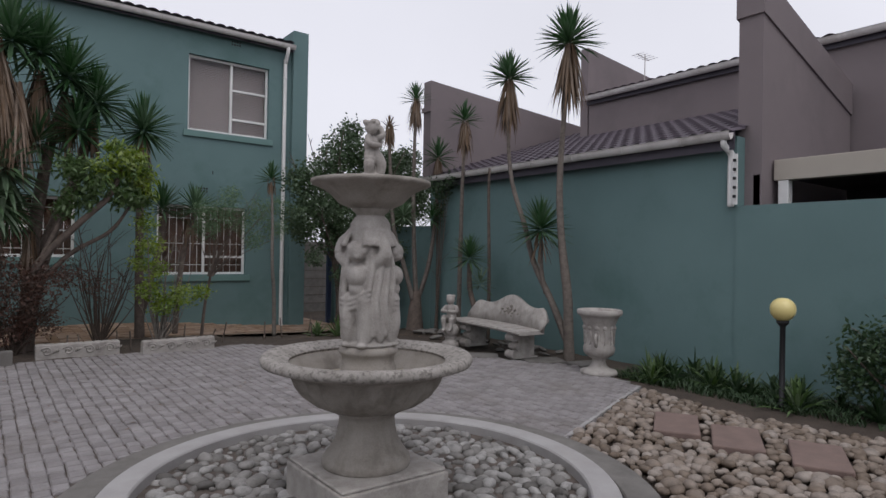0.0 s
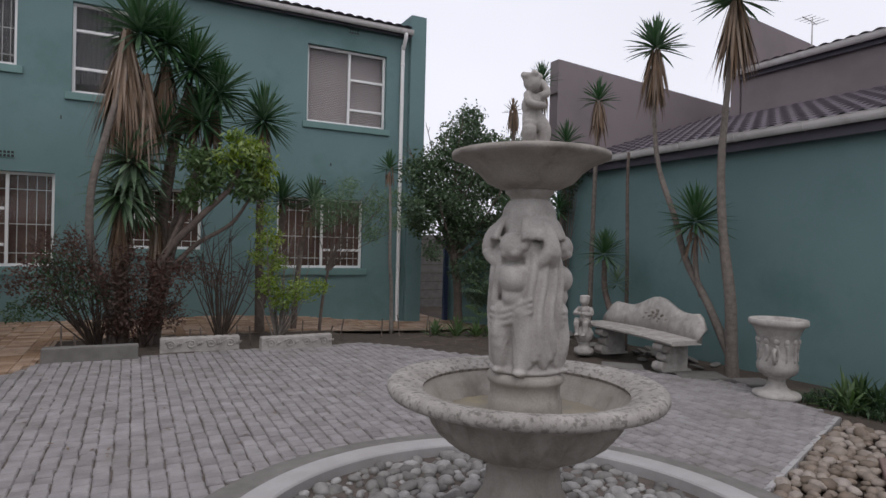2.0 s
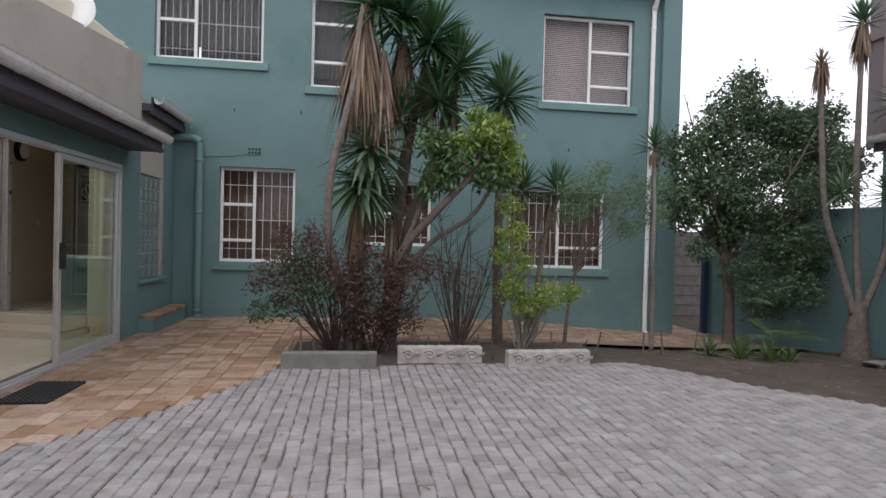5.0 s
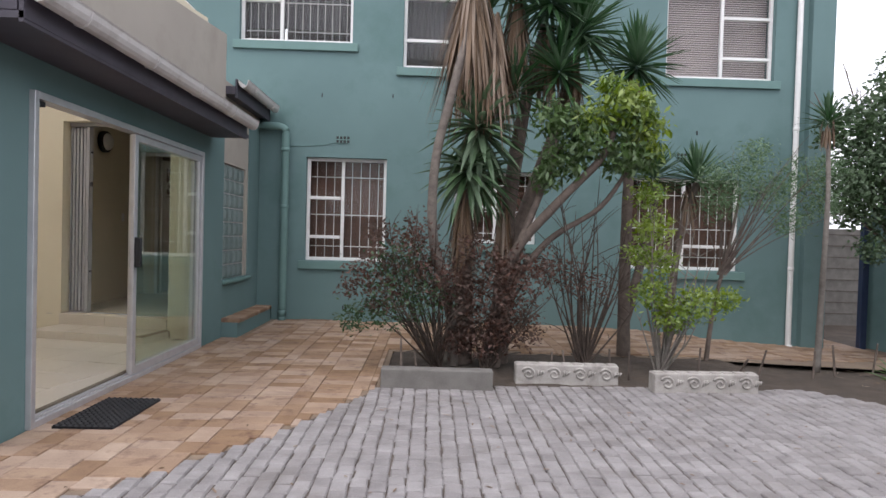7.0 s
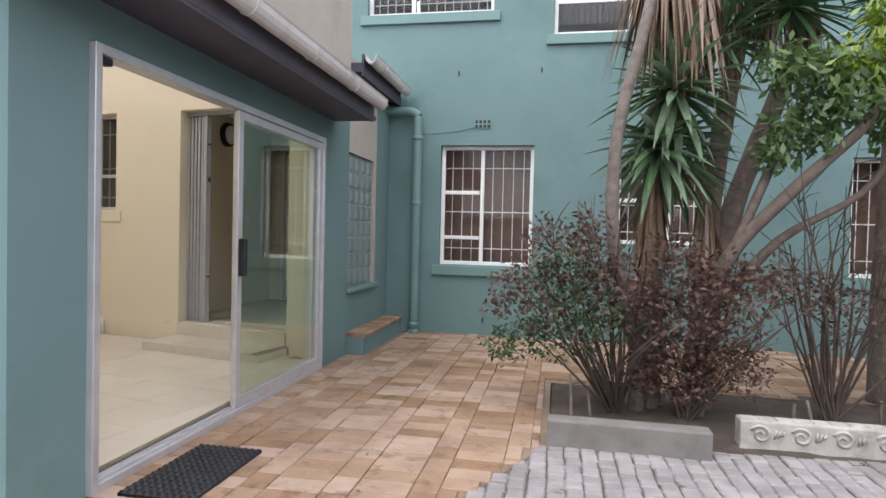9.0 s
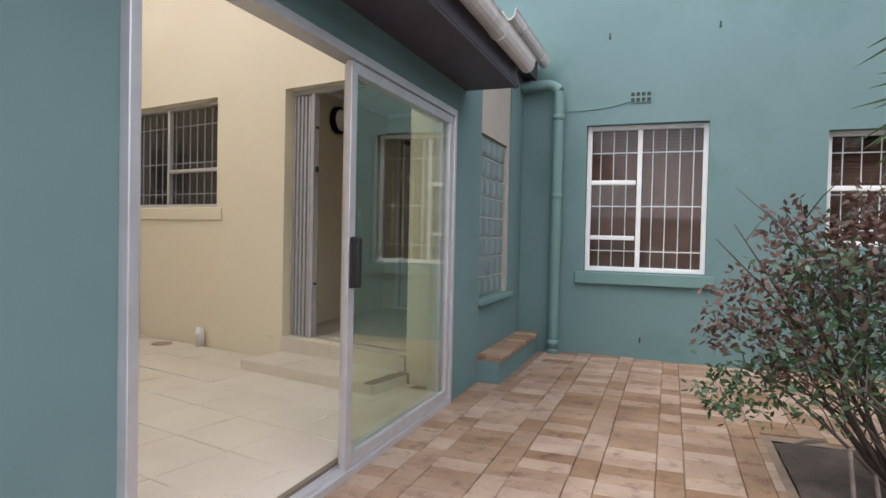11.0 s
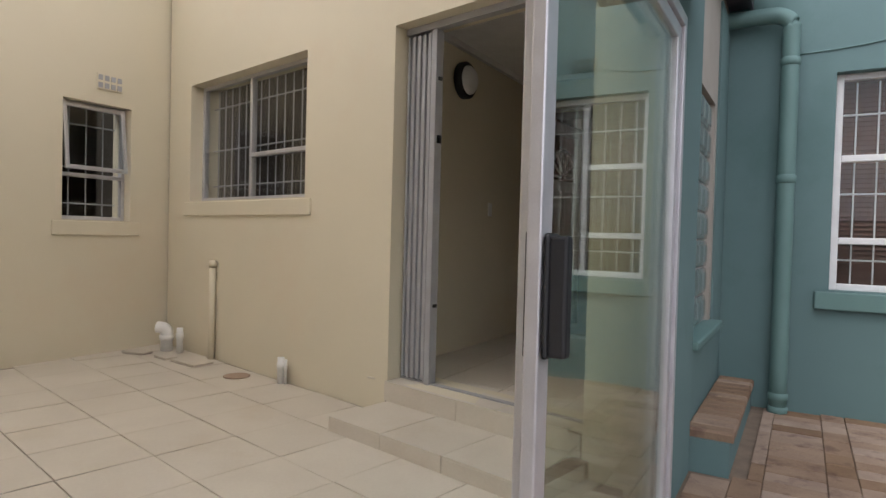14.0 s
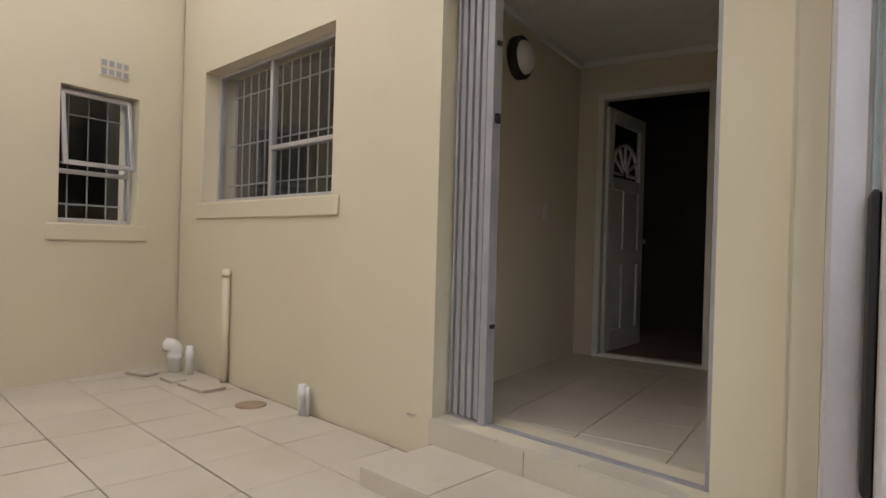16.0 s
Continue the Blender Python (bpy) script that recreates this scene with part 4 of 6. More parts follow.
def fountain():
    top = empty("fountain", FX - 0.105, FY - 0.15, 0.082)
    top.scale = (0.95, 0.95, 0.945)
    h = 0.37
    boxes("plinth", [((-h, -h, -0.2), (h, h, 0.115)), ((-h + 0.012, -h + 0.012, 0.115), (h - 0.012, h - 0.012, 0.135))], STONE_PALE, top, 0.012)
    lathe("pedestal", [(0.27, 0.13), (0.275, 0.15), (0.272, 0.18), (0.25, 0.21), (0.215, 0.245), (0.185, 0.30), (0.17, 0.36), (0.165, 0.42), (0.17, 0.445), (0.195, 0.455), (0.20, 0.47), (0.19, 0.485), (0.16, 0.49)], STONE, top, 72, 18, (0.215, 0.43, 0.05))
    # lower bowl
    lathe("bowl", [(0.16, 0.475), (0.26, 0.490), (0.34, 0.525), (0.41, 0.580), (0.455, 0.640), (0.475, 0.690), (0.50, 0.722), (0.56, 0.740), (0.58, 0.755), (0.54, 0.780), (0.49, 0.770), (0.455, 0.710), (0.42, 0.650), (0.36, 0.610), (0.2, 0.595), (0.05, 0.595)], STONE, top, 224, 28, (0.48, 0.695, -0.06))
    lathe("rim", [(0.485, 0.785), (0.51, 0.802), (0.555, 0.817), (0.61, 0.826), (0.640, 0.822), (0.653, 0.805), (0.655, 0.785), (0.645, 0.768), (0.615, 0.757), (0.56, 0.750), (0.50, 0.750), (0.485, 0.785)], STONE_RIM, top, 96, caps=False)
    lathe("basin_floor", [(0.415, 0.655), (0.3, 0.660), (0.02, 0.660)], WATER_STAIN, top, 48, caps=False)
    lathe("drum", [(0.175, 0.585), (0.175, 0.745), (0.165, 0.755), (0.165, 0.815), (0.178, 0.825), (0.184, 0.840), (0.178, 0.860), (0.16, 0.875)], STONE, top, 48)
    # three standing figures back to back with drapery, as one carving
    bm = bmesh.new()
    blob(bm, (0, 0, 0.86), (0.165, 0.165, 0.035))
    limb(bm, [(0, 0, 0.85), (0, 0, 1.1), (0, 0, 1.35), (0, 0, 1.6)], 0.142, 0.122)
    for k in range(3):
        m = pose(0, 0, 0, 0, 0, 208 + 120 * k)

        def q(*p):
            return m @ Vector(p)

        limb(bm, [q(0.135, 0.045, 0.865), q(0.125, 0.05, 0.98), q(0.12, 0.042, 1.14)], 0.032, 0.058)
        limb(bm, [q(0.12, -0.055, 0.865), q(0.14, -0.055, 0.99), q(0.118, -0.042, 1.14)], 0.032, 0.058)
        blob(bm, q(0.155, 0.05, 0.865), (0.035, 0.03, 0.018), pose(0, 0, 0, 0, 0, 208 + 120 * k))
        blob(bm, q(0.145, -0.055, 0.865), (0.035, 0.03, 0.018), pose(0, 0, 0, 0, 0, 208 + 120 * k))
        limb(bm, [q(0.10, 0, 1.13), q(0.11, 0, 1.22), q(0.095, 0, 1.33)], 0.062, 0.06)
        blob(bm, q(0.135, 0.0, 1.215), (0.042, 0.05, 0.052))
        blob(bm, q(0.125, 0.032, 1.335), (0.04, 0.04, 0.035))
        blob(bm, q(0.125, -0.032, 1.335), (0.04, 0.04, 0.035))
        blob(bm, q(0.138, 0, 1.455), (0.06, 0.058, 0.066))
        blob(bm, q(0.14, 0, 1.30), (0.052, 0.07, 0.07))
        blob(bm, q(0.182, 0, 1.44), (0.014, 0.012, 0.016))
        for s in (-1, 1):
            blob(bm, q(0.17, 0.022 * s, 1.425), 0.022)
            for j in range(5):
                a = -0.6 + j * 0.5
                blob(bm, q(0.125 - 0.03 * math.sin(a), 0.05 * s * math.cos(a * 0.5), 1.455 + 0.05 * math.sin(a * 0.9 + 0.5)), 0.022)
            limb(bm, [q(0.09, 0.075 * s, 1.36), q(0.10, 0.145 * s, 1.43), q(0.075, 0.135 * s, 1.53), q(0.05, 0.07 * s, 1.575)], 0.034, 0.026)
        # hanging cloth between the figures
        for j in range(8):
            a = 0.42 + j * 0.165
            limb(bm, [q(0.12 * math.cos(a), 0.12 * math.sin(a), 1.54 - 0.01 * j), q((0.136 + 0.016 * (j % 2)) * math.cos(a + 0.05), (0.136 + 0.016 * (j % 2)) * math.sin(a + 0.05), 1.34), q((0.138 + 0.02 * (j % 2)) * math.cos(a - 0.12), (0.138 + 0.02 * (j % 2)) * math.sin(a - 0.12), 1.12), q(0.142 * math.cos(a + 0.1), 0.142 * math.sin(a + 0.1), 0.9 + 0.03 * (j % 3))], 0.014, 0.022)
        for j in range(3):
            limb(bm, [q(0.145, -0.09, 1.15 - 0.03 * j), q(0.166, -0.02, 1.15 - 0.03 * j), q(0.145, 0.09, 1.21 - 0.03 * j)], 0.016, 0.012)
        for j in range(7):
            a = 0.35 + j * 0.2
            limb(bm, [q(0.09 * math.cos(a), 0.09 * math.sin(a), 1.62), q(0.135 * math.cos(a), 0.135 * math.sin(a), 1.57), q(0.165 * math.cos(a), 0.165 * math.sin(a), 1.50)], 0.012, 0.016)
    for v in bm.verts:
        v.co = Vector((v.co.x * 1.07, v.co.y * 1.07, 1.6 - (1.6 - v.co.z) * 0.965))
    carved(from_bm("figures", bm, STONE_PALE, top), 0.0065, 1)
    lathe("capital", [(0.11, 1.58), (0.12, 1.60), (0.118, 1.63), (0.095, 1.645), (0.085, 1.68), (0.095, 1.70), (0.115, 1.715), (0.118, 1.735), (0.10, 1.75)], STONE, top, 40)
    lathe("upper_bowl", [(0.08, 1.725), (0.14, 1.735), (0.195, 1.762), (0.24, 1.812), (0.285, 1.845), (0.33, 1.867), (0.36, 1.877), (0.375, 1.887), (0.373, 1.902), (0.36, 1.906), (0.31, 1.897), (0.23, 1.882), (0.05, 1.878)], STONE, top, 96, 14, (1.75, 1.88, 0.035))
    bm = bmesh.new()
    blob(bm, (0, 0, 1.955), (0.085, 0.075, 0.04))
    limb(bm, [(0.02, 0.03, 1.96), (0.03, 0.03, 2.15), (0.035, 0.025, 2.33)], 0.045, 0.035)
    limb(bm, [(-0.03, -0.03, 1.97), (-0.045, -0.045, 2.05), (-0.02, -0.02, 2.12)], 0.032, 0.04)
    limb(bm, [(0.03, -0.045, 1.97), (0.03, -0.06, 2.05), (0.0, -0.025, 2.12)], 0.03, 0.04)
    blob(bm, (-0.015, -0.02, 2.17), (0.05, 0.048, 0.065))
    blob(bm, (-0.03, -0.04, 2.285), (0.042, 0.042, 0.048))
    limb(bm, [(-0.045, -0.03, 2.22), (-0.06, -0.07, 2.17), (0.0, -0.09, 2.16)], 0.022, 0.018)
    limb(bm, [(0.02, -0.04, 2.22), (0.05, -0.05, 2.24), (0.05, -0.01, 2.3)], 0.022, 0.018)
    for j in range(8):
        blob(bm, (0.03 + 0.04 * math.cos(j * 2.4), 0.03 + 0.03 * math.sin(j * 2.4), 2.0 + j * 0.042), 0.024)
    for j in range(7):
        a = j * 0.9
        blob(bm, (-0.03 + 0.035 * math.cos(a), -0.035 + 0.035 * math.sin(a), 2.31 + 0.01 * (j % 2)), 0.018)
    for v in bm.verts:
        v.co.z = 1.905 + (v.co.z - 1.93) * 0.93
    carved(from_bm("finial_figure", bm, STONE_PALE, top), 0.006, 1)
    return tagged(top, "weathered tiered cast stone fountain with carved figures", "fountain")


fountain()


def ring_mesh(name, r0, r1, z0, z1, mat, label):
    prof = [(r0, z0), (r0, z1 - 0.01), (r0 + 0.01, z1), (r1 - 0.012, z1), (r1, z1 - 0.012), (r1, z0)]
    seg = 120
    v, f = [], []
    for r, z in prof:
        for k in range(seg):
            a = 2 * math.pi * k / seg
            v.append((FX + r * math.cos(a), FY + r * math.sin(a), z))
    for i in range(len(prof) - 1):
        for k in range(seg):
            a, b = i * seg + k, i * seg + (k + 1) % seg
            f.append((a, b, b + seg, a + seg))
    return tagged(mesh_of(name, v, f, mat), label, "kerb", kind="structure")


ring_mesh("kerb_ring", 1.36, 1.54, -0.1, 0.06, CURB, "pale cement kerb ring round the fountain bed")
ring_mesh("kerb_ring_outer", 1.575, 1.80, -0.1, 0.008, CONCRETE_OLD, "grey cement band outside the kerb ring")


# ---- pebbles ----
def pebble_meshes(mat, n=6):
    out = []
    for i in range(n):
        bm = bmesh.new()
        bmesh.ops.create_icosphere(bm, subdivisions=2, radius=1.0)
        sx, sy, sz = random.uniform(0.8, 1.25), random.uniform(0.62, 0.95), random.uniform(0.45, 0.65)
        o = Vector((i * 7.1, i * 3.3, 0))
        for v in bm.verts:
            k = 1 + 0.13 * noise.noise(v.co * 1.1 + o)
            v.co = Vector((v.co.x * sx * k, v.co.y * sy * k, v.co.z * sz * k))
        me = bpy.data.meshes.new("pebble")
        bm.to_mesh(me)
        bm.free()
        me.polygons.foreach_set("use_smooth", [True] * len(me.polygons))
        me.materials.append(mat)
        out.append(me)
    return out


def pebble_bed(name, spots, mat, label, near, singles=280, size=(0.032, 0.062)):
    """Loose pebbles: the nearest are things of their own, the rest one mass."""
    kinds = pebble_meshes(mat)
    spots = sorted(spots, key=lambda p: (p[0] - near[0]) ** 2 + (p[1] - near[1]) ** 2)
    top = empty(name)
    tagged(top, label, "pebbles", kind="stuff")
    V, F = [], []
    for i, (x, y, z) in enumerate(spots):
        r = random.uniform(*size) * (1.25 if random.random() < 0.12 else 1)
        m = pose(x, y, z + r * 0.3, random.uniform(-18, 18), random.uniform(-18, 18), random.uniform(0, 360)) @ Matrix.Diagonal((r, r, r, 1))
        me = random.choice(kinds)
        if i < singles:
            ob = new("pebble", me)
            ob.matrix_world = m
            ob.parent = top
        else:
            b = len(V)
            V += [m @ v.co for v in me.vertices]
            F += [tuple(b + j for j in p.vertices) for p in me.polygons]
    mass = mesh_of("pebble_mass", V, F, mat, top, smooth=True)
    mass["kind"] = "stuff"
    return top


def scatter(test, x0, x1, y0, y1, gap, z):
    out, grid = [], {}
    tries = int((x1 - x0) * (y1 - y0) / gap ** 2 * 5)
    for _ in range(tries):
        x, y = random.uniform(x0, x1), random.uniform(y0, y1)
        if not test(x, y):
            continue
        c = (int(x / gap), int(y / gap))
        if any((x - px) ** 2 + (y - py) ** 2 < gap * gap for i in (-1, 0, 1) for j in (-1, 0, 1) for px, py in grid.get((c[0] + i, c[1] + j), ())):
            continue
        grid.setdefault(c, []).append((x, y))
        out.append((x, y, z + random.uniform(-0.006, 0.012)))
    return out


def in_ring(x, y):
    d = math.hypot(x - FX, y - FY)
    return d < 1.33 and not (abs(x - FX) < 0.385 and abs(y - FY) < 0.385)


SLABS = [(4.86, 3.12, -58), (4.88, 2.60, -60), (4.95, 2.02, -64)]
TAN = [(3.1, -1), (3.05, 2.2), (3.68, 3.36), (5.9, 4.18), (5.78, 3.5), (5.7, 2.9), (5.9, 1.8), (6.0, -1)]


def in_tan(x, y):
    if not inside(x, y, TAN) or math.hypot(x - FX, y - FY) < 1.84:
        return False
    for sx, sy, a in SLABS:
        c, s = math.cos(radians(-a)), math.sin(radians(-a))
        u, w = (x - sx) * c - (y - sy) * s, (x - sx) * s + (y - sy) * c
        if abs(u) < 0.22 and abs(w) < 0.37:
            return False
    return True


pebble_bed("pebble_bed", scatter(in_ring, FX - 1.4, FX + 1.4, FY - 1.4, FY + 1.4, 0.062, -0.03), PEBBLE_GREY, "grey and white river pebbles filling the fountain ring", (FX - 0.4, FY - 0.7), size=(0.03, 0.066))
pebble_bed("pebble_strip", scatter(in_tan, 2.9, 6.1, 0.6, 4.3, 0.064, -0.045), PEBBLE_TAN, "tan river pebbles laid beside the paving", (4.2, 2.7), size=(0.034, 0.068))
for x, y, a in SLABS:
    bm = bmesh.new()
    put_box(bm, (-0.185, -0.33, -0.06), (0.185, 0.33, 0.02), 0.012)
    s = from_bm("stepping_stone", bm, SLAB)
    s.matrix_world = pose(x, y, 0, 0, 0, a)
    tagged(s, "reddish brown rectangular stepping slab among pebbles", "stepping stone", "stepping stones")
boxes("edging", [((3.7, 3.385, -0.1), (6.1, 3.42, 0.0))], CONCRETE, m=Matrix.Translation((3.7, 3.4, 0)) @ pose(0, 0, 0, 0, 0, 20.6) @ Matrix.Translation((-3.7, -3.4, 0)))["kind"] = "structure"

# ---- bench, cherub, urn, lamp ----
def bench():
    top = empty("garden_bench", 6.22, 6.92, 0, -98)
    top.scale = (1.2, 1.05, 1.0)
    L = 0.80
    # seat: a slab, gently bowed
    n = 24
    bm = bmesh.new()
    rows = []
    for i in range(n + 1):
        u = -L + 2 * L * i / n
        bow = 0.06 * (u / L) ** 2
        rows.append([bm.verts.new((u, y + bow * -1, z)) for y, z in ((-0.22, 0.365), (-0.235, 0.39), (-0.22, 0.415), (0.18, 0.425), (0.18, 0.365))])
    for a, b in zip(rows, rows[1:]):
        for k in range(5):
            bm.faces.new([a[k], a[(k + 1) % 5], b[(k + 1) % 5], b[k]])
    bm.faces.new(rows[0])
    bm.faces.new(list(reversed(rows[-1])))
    from_bm("seat", bm, STONE_PALE, top)
    # back: a leaning slab with a humped top
    bm = bmesh.new()
    rows = []
    for i in range(n + 1):
        u = -L + 2 * L * i / n
        s = abs(u) / L
        ht = 0.30 + 0.10 * math.exp(-(u / 0.26) ** 2) + 0.03 * math.cos(s * 5.5) - 0.20 * max(0, s - 0.82) / 0.18 * max(0, s - 0.82) / 0.18
        bow = -0.10 * s * s
        rows.append([bm.verts.new(p) for p in ((u, 0.15 + bow, 0.40), (u, 0.15 + bow + 0.22 * ht * 0.6, 0.42 + ht * 0.5), (u, 0.15 + bow + 0.10, 0.42 + ht), (u, 0.15 + bow + 0.15, 0.42 + ht), (u, 0.22 + bow + 0.13 * ht, 0.42 + ht * 0.5), (u, 0.21 + bow, 0.38))])
    for a, b in zip(rows, rows[1:]):
        for k in range(6):
            bm.faces.new([a[k], a[(k + 1) % 6], b[(k + 1) % 6], b[k]])
    bm.faces.new(rows[0])
    bm.faces.new(list(reversed(rows[-1])))
    from_bm("backrest", bm, STONE_PALE, top, smooth=True)
    # carved spray on the back
    bm = bmesh.new()
    for k in range(14):
        a = k * 2.4
        r = 0.02 + 0.012 * k
        blob(bm, (r * math.cos(a) * 1.2, 0.175 + 0.02, 0.60 + r * 0.55 * math.sin(a)), (0.028, 0.02, 0.018), pose(0, 0, 0, 0, k * 40, 0))
    from_bm("relief", bm, STONE, top, smooth=True)
    for sx in (-0.52, 0.52):
        bm = bmesh.new()
        put_box(bm, (sx - 0.06, -0.12, 0.0), (sx + 0.06, 0.16, 0.365), 0.012)
        for y, z, r in ((-0.17, 0.06, 0.058), (-0.175, 0.30, 0.05), (-0.12, 0.17, 0.05)):
            o = bmesh.ops.create_cone(bm, cap_ends=True, segments=20, radius1=r, radius2=r, depth=0.15, matrix=Matrix.Translation((sx, y, z)) @ pose(0, 0, 0, 0, 90, 0))
        put_box(bm, (sx - 0.075, -0.2, 0.0), (sx + 0.075, 0.2, 0.035), 0.008)
        from_bm("leg", bm, STONE_PALE, top)
    return tagged(top, "weathered white cast stone garden bench with scrolled legs", "bench")


bench()


def cherub():
    """A small seated garden figure on a ball pedestal, as a plain carving."""
    top = empty("garden_statue", 5.95, 7.72, 0, -60)
    lathe("base", [(0.13, -0.02), (0.14, 0.02), (0.13, 0.06), (0.085, 0.08), (0.075, 0.12), (0.10, 0.15)], STONE_PALE, top, 32)
    bm = bmesh.new()
    blob(bm, (0, 0, 0.25), (0.135, 0.135, 0.125))
    blob(bm, (0, 0.03, 0.40), (0.09, 0.085, 0.06))
    limb(bm, [(0, 0.03, 0.42), (0, 0.03, 0.5), (0, 0.01, 0.60)], 0.085, 0.075)
    blob(bm, (0, -0.015, 0.735), (0.07, 0.072, 0.08))
    for s in (-1, 1):
        limb(bm, [(0.05 * s, 0.0, 0.40), (0.07 * s, -0.13, 0.46), (0.06 * s, -0.14, 0.34), (0.05 * s, -0.15, 0.27)], 0.05, 0.03)
        limb(bm, [(0.085 * s, 0.01, 0.61), (0.12 * s, -0.06, 0.55), (0.03 * s, -0.14, 0.56)], 0.036, 0.028)
        blob(bm, (0.05 * s, -0.18, 0.26), (0.028, 0.045, 0.02))
    for k in range(10):
        a = k * 0.63
        blob(bm, (0.05 * math.cos(a), 0.0 + 0.05 * math.sin(a), 0.785), 0.026)
    carved(from_bm("figure", bm, STONE_PALE, top), 0.01, 2)
    return tagged(top, "small white seated garden statue on a ball pedestal", "statue")


cherub()


def urn():
    top = empty("garden_urn", 6.16, 4.98, -0.01)
    top.scale = (0.95, 0.95, 0.97)
    lathe("foot", [(0.235, 0.0), (0.24, 0.03), (0.225, 0.055), (0.15, 0.075), (0.105, 0.11), (0.085, 0.16), (0.09, 0.205), (0.13, 0.215), (0.14, 0.23)], STONE_PALE, top, 40)
    lathe("bowl", [(0.12, 0.225), (0.165, 0.25), (0.19, 0.29), (0.195, 0.34), (0.185, 0.40), (0.18, 0.48), (0.19, 0.58), (0.21, 0.66), (0.235, 0.72), (0.26, 0.75), (0.288, 0.765), (0.295, 0.79), (0.29, 0.825), (0.275, 0.83), (0.245, 0.80), (0.21, 0.72), (0.15, 0.70), (0.02, 0.70)], STONE_PALE, top, 60, 22, (0.23, 0.35, 0.07))
    bm = bmesh.new()
    for k in range(12):
        a = 2 * math.pi * k / 12
        r = 0.19
        blob(bm, (r * math.cos(a), r * math.sin(a), 0.60), (0.03, 0.03, 0.035))
        limb(bm, [(r * math.cos(a), r * math.sin(a), 0.56), (0.185 * math.cos(a + 0.1), 0.185 * math.sin(a + 0.1), 0.48), (0.19 * math.cos(a), 0.19 * math.sin(a), 0.40)], 0.02, 0.012)
    for a in (3.6, 0.5):
        limb(bm, [(0.19 * math.cos(a), 0.19 * math.sin(a), 0.52), (0.235 * math.cos(a), 0.235 * math.sin(a), 0.50), (0.24 * math.cos(a), 0.24 * math.sin(a), 0.42), (0.195 * math.cos(a), 0.195 * math.sin(a), 0.38)], 0.02, 0.02)
    from_bm("relief", bm, STONE_PALE, top, smooth=True)
    return tagged(top, "white cast stone garden urn with carved relief", "urn")


urn()
lamp = empty("garden_lamp", 6.51, 2.955, -0.05)
lathe("post", [(0.05, 0.0), (0.05, 0.03), (0.028, 0.05), (0.026, 0.82), (0.04, 0.84), (0.058, 0.86), (0.058, 0.885), (0.04, 0.89)], BLACK, lamp, 20)
lathe("globe", [(0.045, 0.885), (0.085, 0.91), (0.115, 0.955), (0.122, 1.0), (0.115, 1.045), (0.085, 1.09), (0.045, 1.112), (0.005, 1.118)], GLOBE, lamp, 32)
tagged(lamp, "garden lamp with yellow globe on a black post", "garden lamp")


# ---- planter blocks ----
def planter(x0, y0, x1, y1, mat, scrolls, label):
    top = empty("planter_block")
    d = Vector((x1 - x0, y1 - y0, 0))
    L = d.length
    top.matrix_world = pose(x0, y0, 0, 0, 0, math.degrees(math.atan2(d.y, d.x)))
    bm = bmesh.new()
    n = 10
    put_box(bm, (0, 0, -0.03), (L, 0.14, 0.17), 0.012)
    from_bm("block", bm, mat, top)
    if scrolls:
        v, f = [], []
        for k in range(4):
            cx = L * (k + 0.5) / 4
            line = [(cx + (0.012 + 0.055 * t) * math.cos(t * 9) , -0.004, 0.085 + (0.012 + 0.05 * t) * math.sin(t * 9)) for t in [j / 20 for j in range(21)]]
            tube_data(line, [0.011] * 21, 5, v, f)
            for j in range(3):
                tube_data([(cx + 0.085 + j * 0.022, -0.003, 0.06 + j * 0.01), (cx + 0.095 + j * 0.025, -0.004, 0.12 - j * 0.004)], [0.008, 0.008], 5, v, f)
        mesh_of("scroll_relief", v, f, mat, top, smooth=True)
        bm = bmesh.new()
        for k in range(9):
            put_box(bm, (L * k / 9 + 0.012, 0.03, 0.16), (L * (k + 1) / 9 - 0.006, 0.11, 0.179), 0.008)
        from_bm("crest", bm, mat, top)
    return tagged(top, label, "planter", "planter edging blocks")


planter(-0.67, 9.25, 0.33, 9.23, CONCRETE_OLD, False, "plain grey concrete edging block before the shrubs")
planter(0.58, 9.58, 1.56, 9.57, STONE_PALE, True, "white edging block with scroll relief before the shrubs")
planter(1.80, 9.30, 2.78, 9.34, STONE_PALE, True, "white edging block with scroll relief before the shrubs")

# ---- mat ----
def door_mat():
    top = empty("door_mat", -2.55, 8.32, 0.0, 0)
    lst = []
    for i in range(10):
        lst.append(((-0.2 + i * 0.042, -0.36, 0.0), (-0.2 + i * 0.042 + 0.024, 0.36, 0.018)))
    for j in range(15):
        lst.append(((-0.2, -0.36 + j * 0.0495, 0.003), (0.2, -0.36 + j * 0.0495 + 0.024, 0.02)))
    boxes("web", lst, RUBBER, top)
    bm = bmesh.new()
    for i in range(10):
        for j in range(15):
            put_box(bm, (-0.194 + i * 0.042, -0.354 + j * 0.0495, 0.02), (-0.194 + i * 0.042 + 0.011, -0.354 + j * 0.0495 + 0.011, 0.027))
    from_bm("studs", bm, RUBBER, top)["kind"] = "stuff"
    return tagged(top, "black ribbed rubber door mat on the clay paving", "door mat")


door_mat()

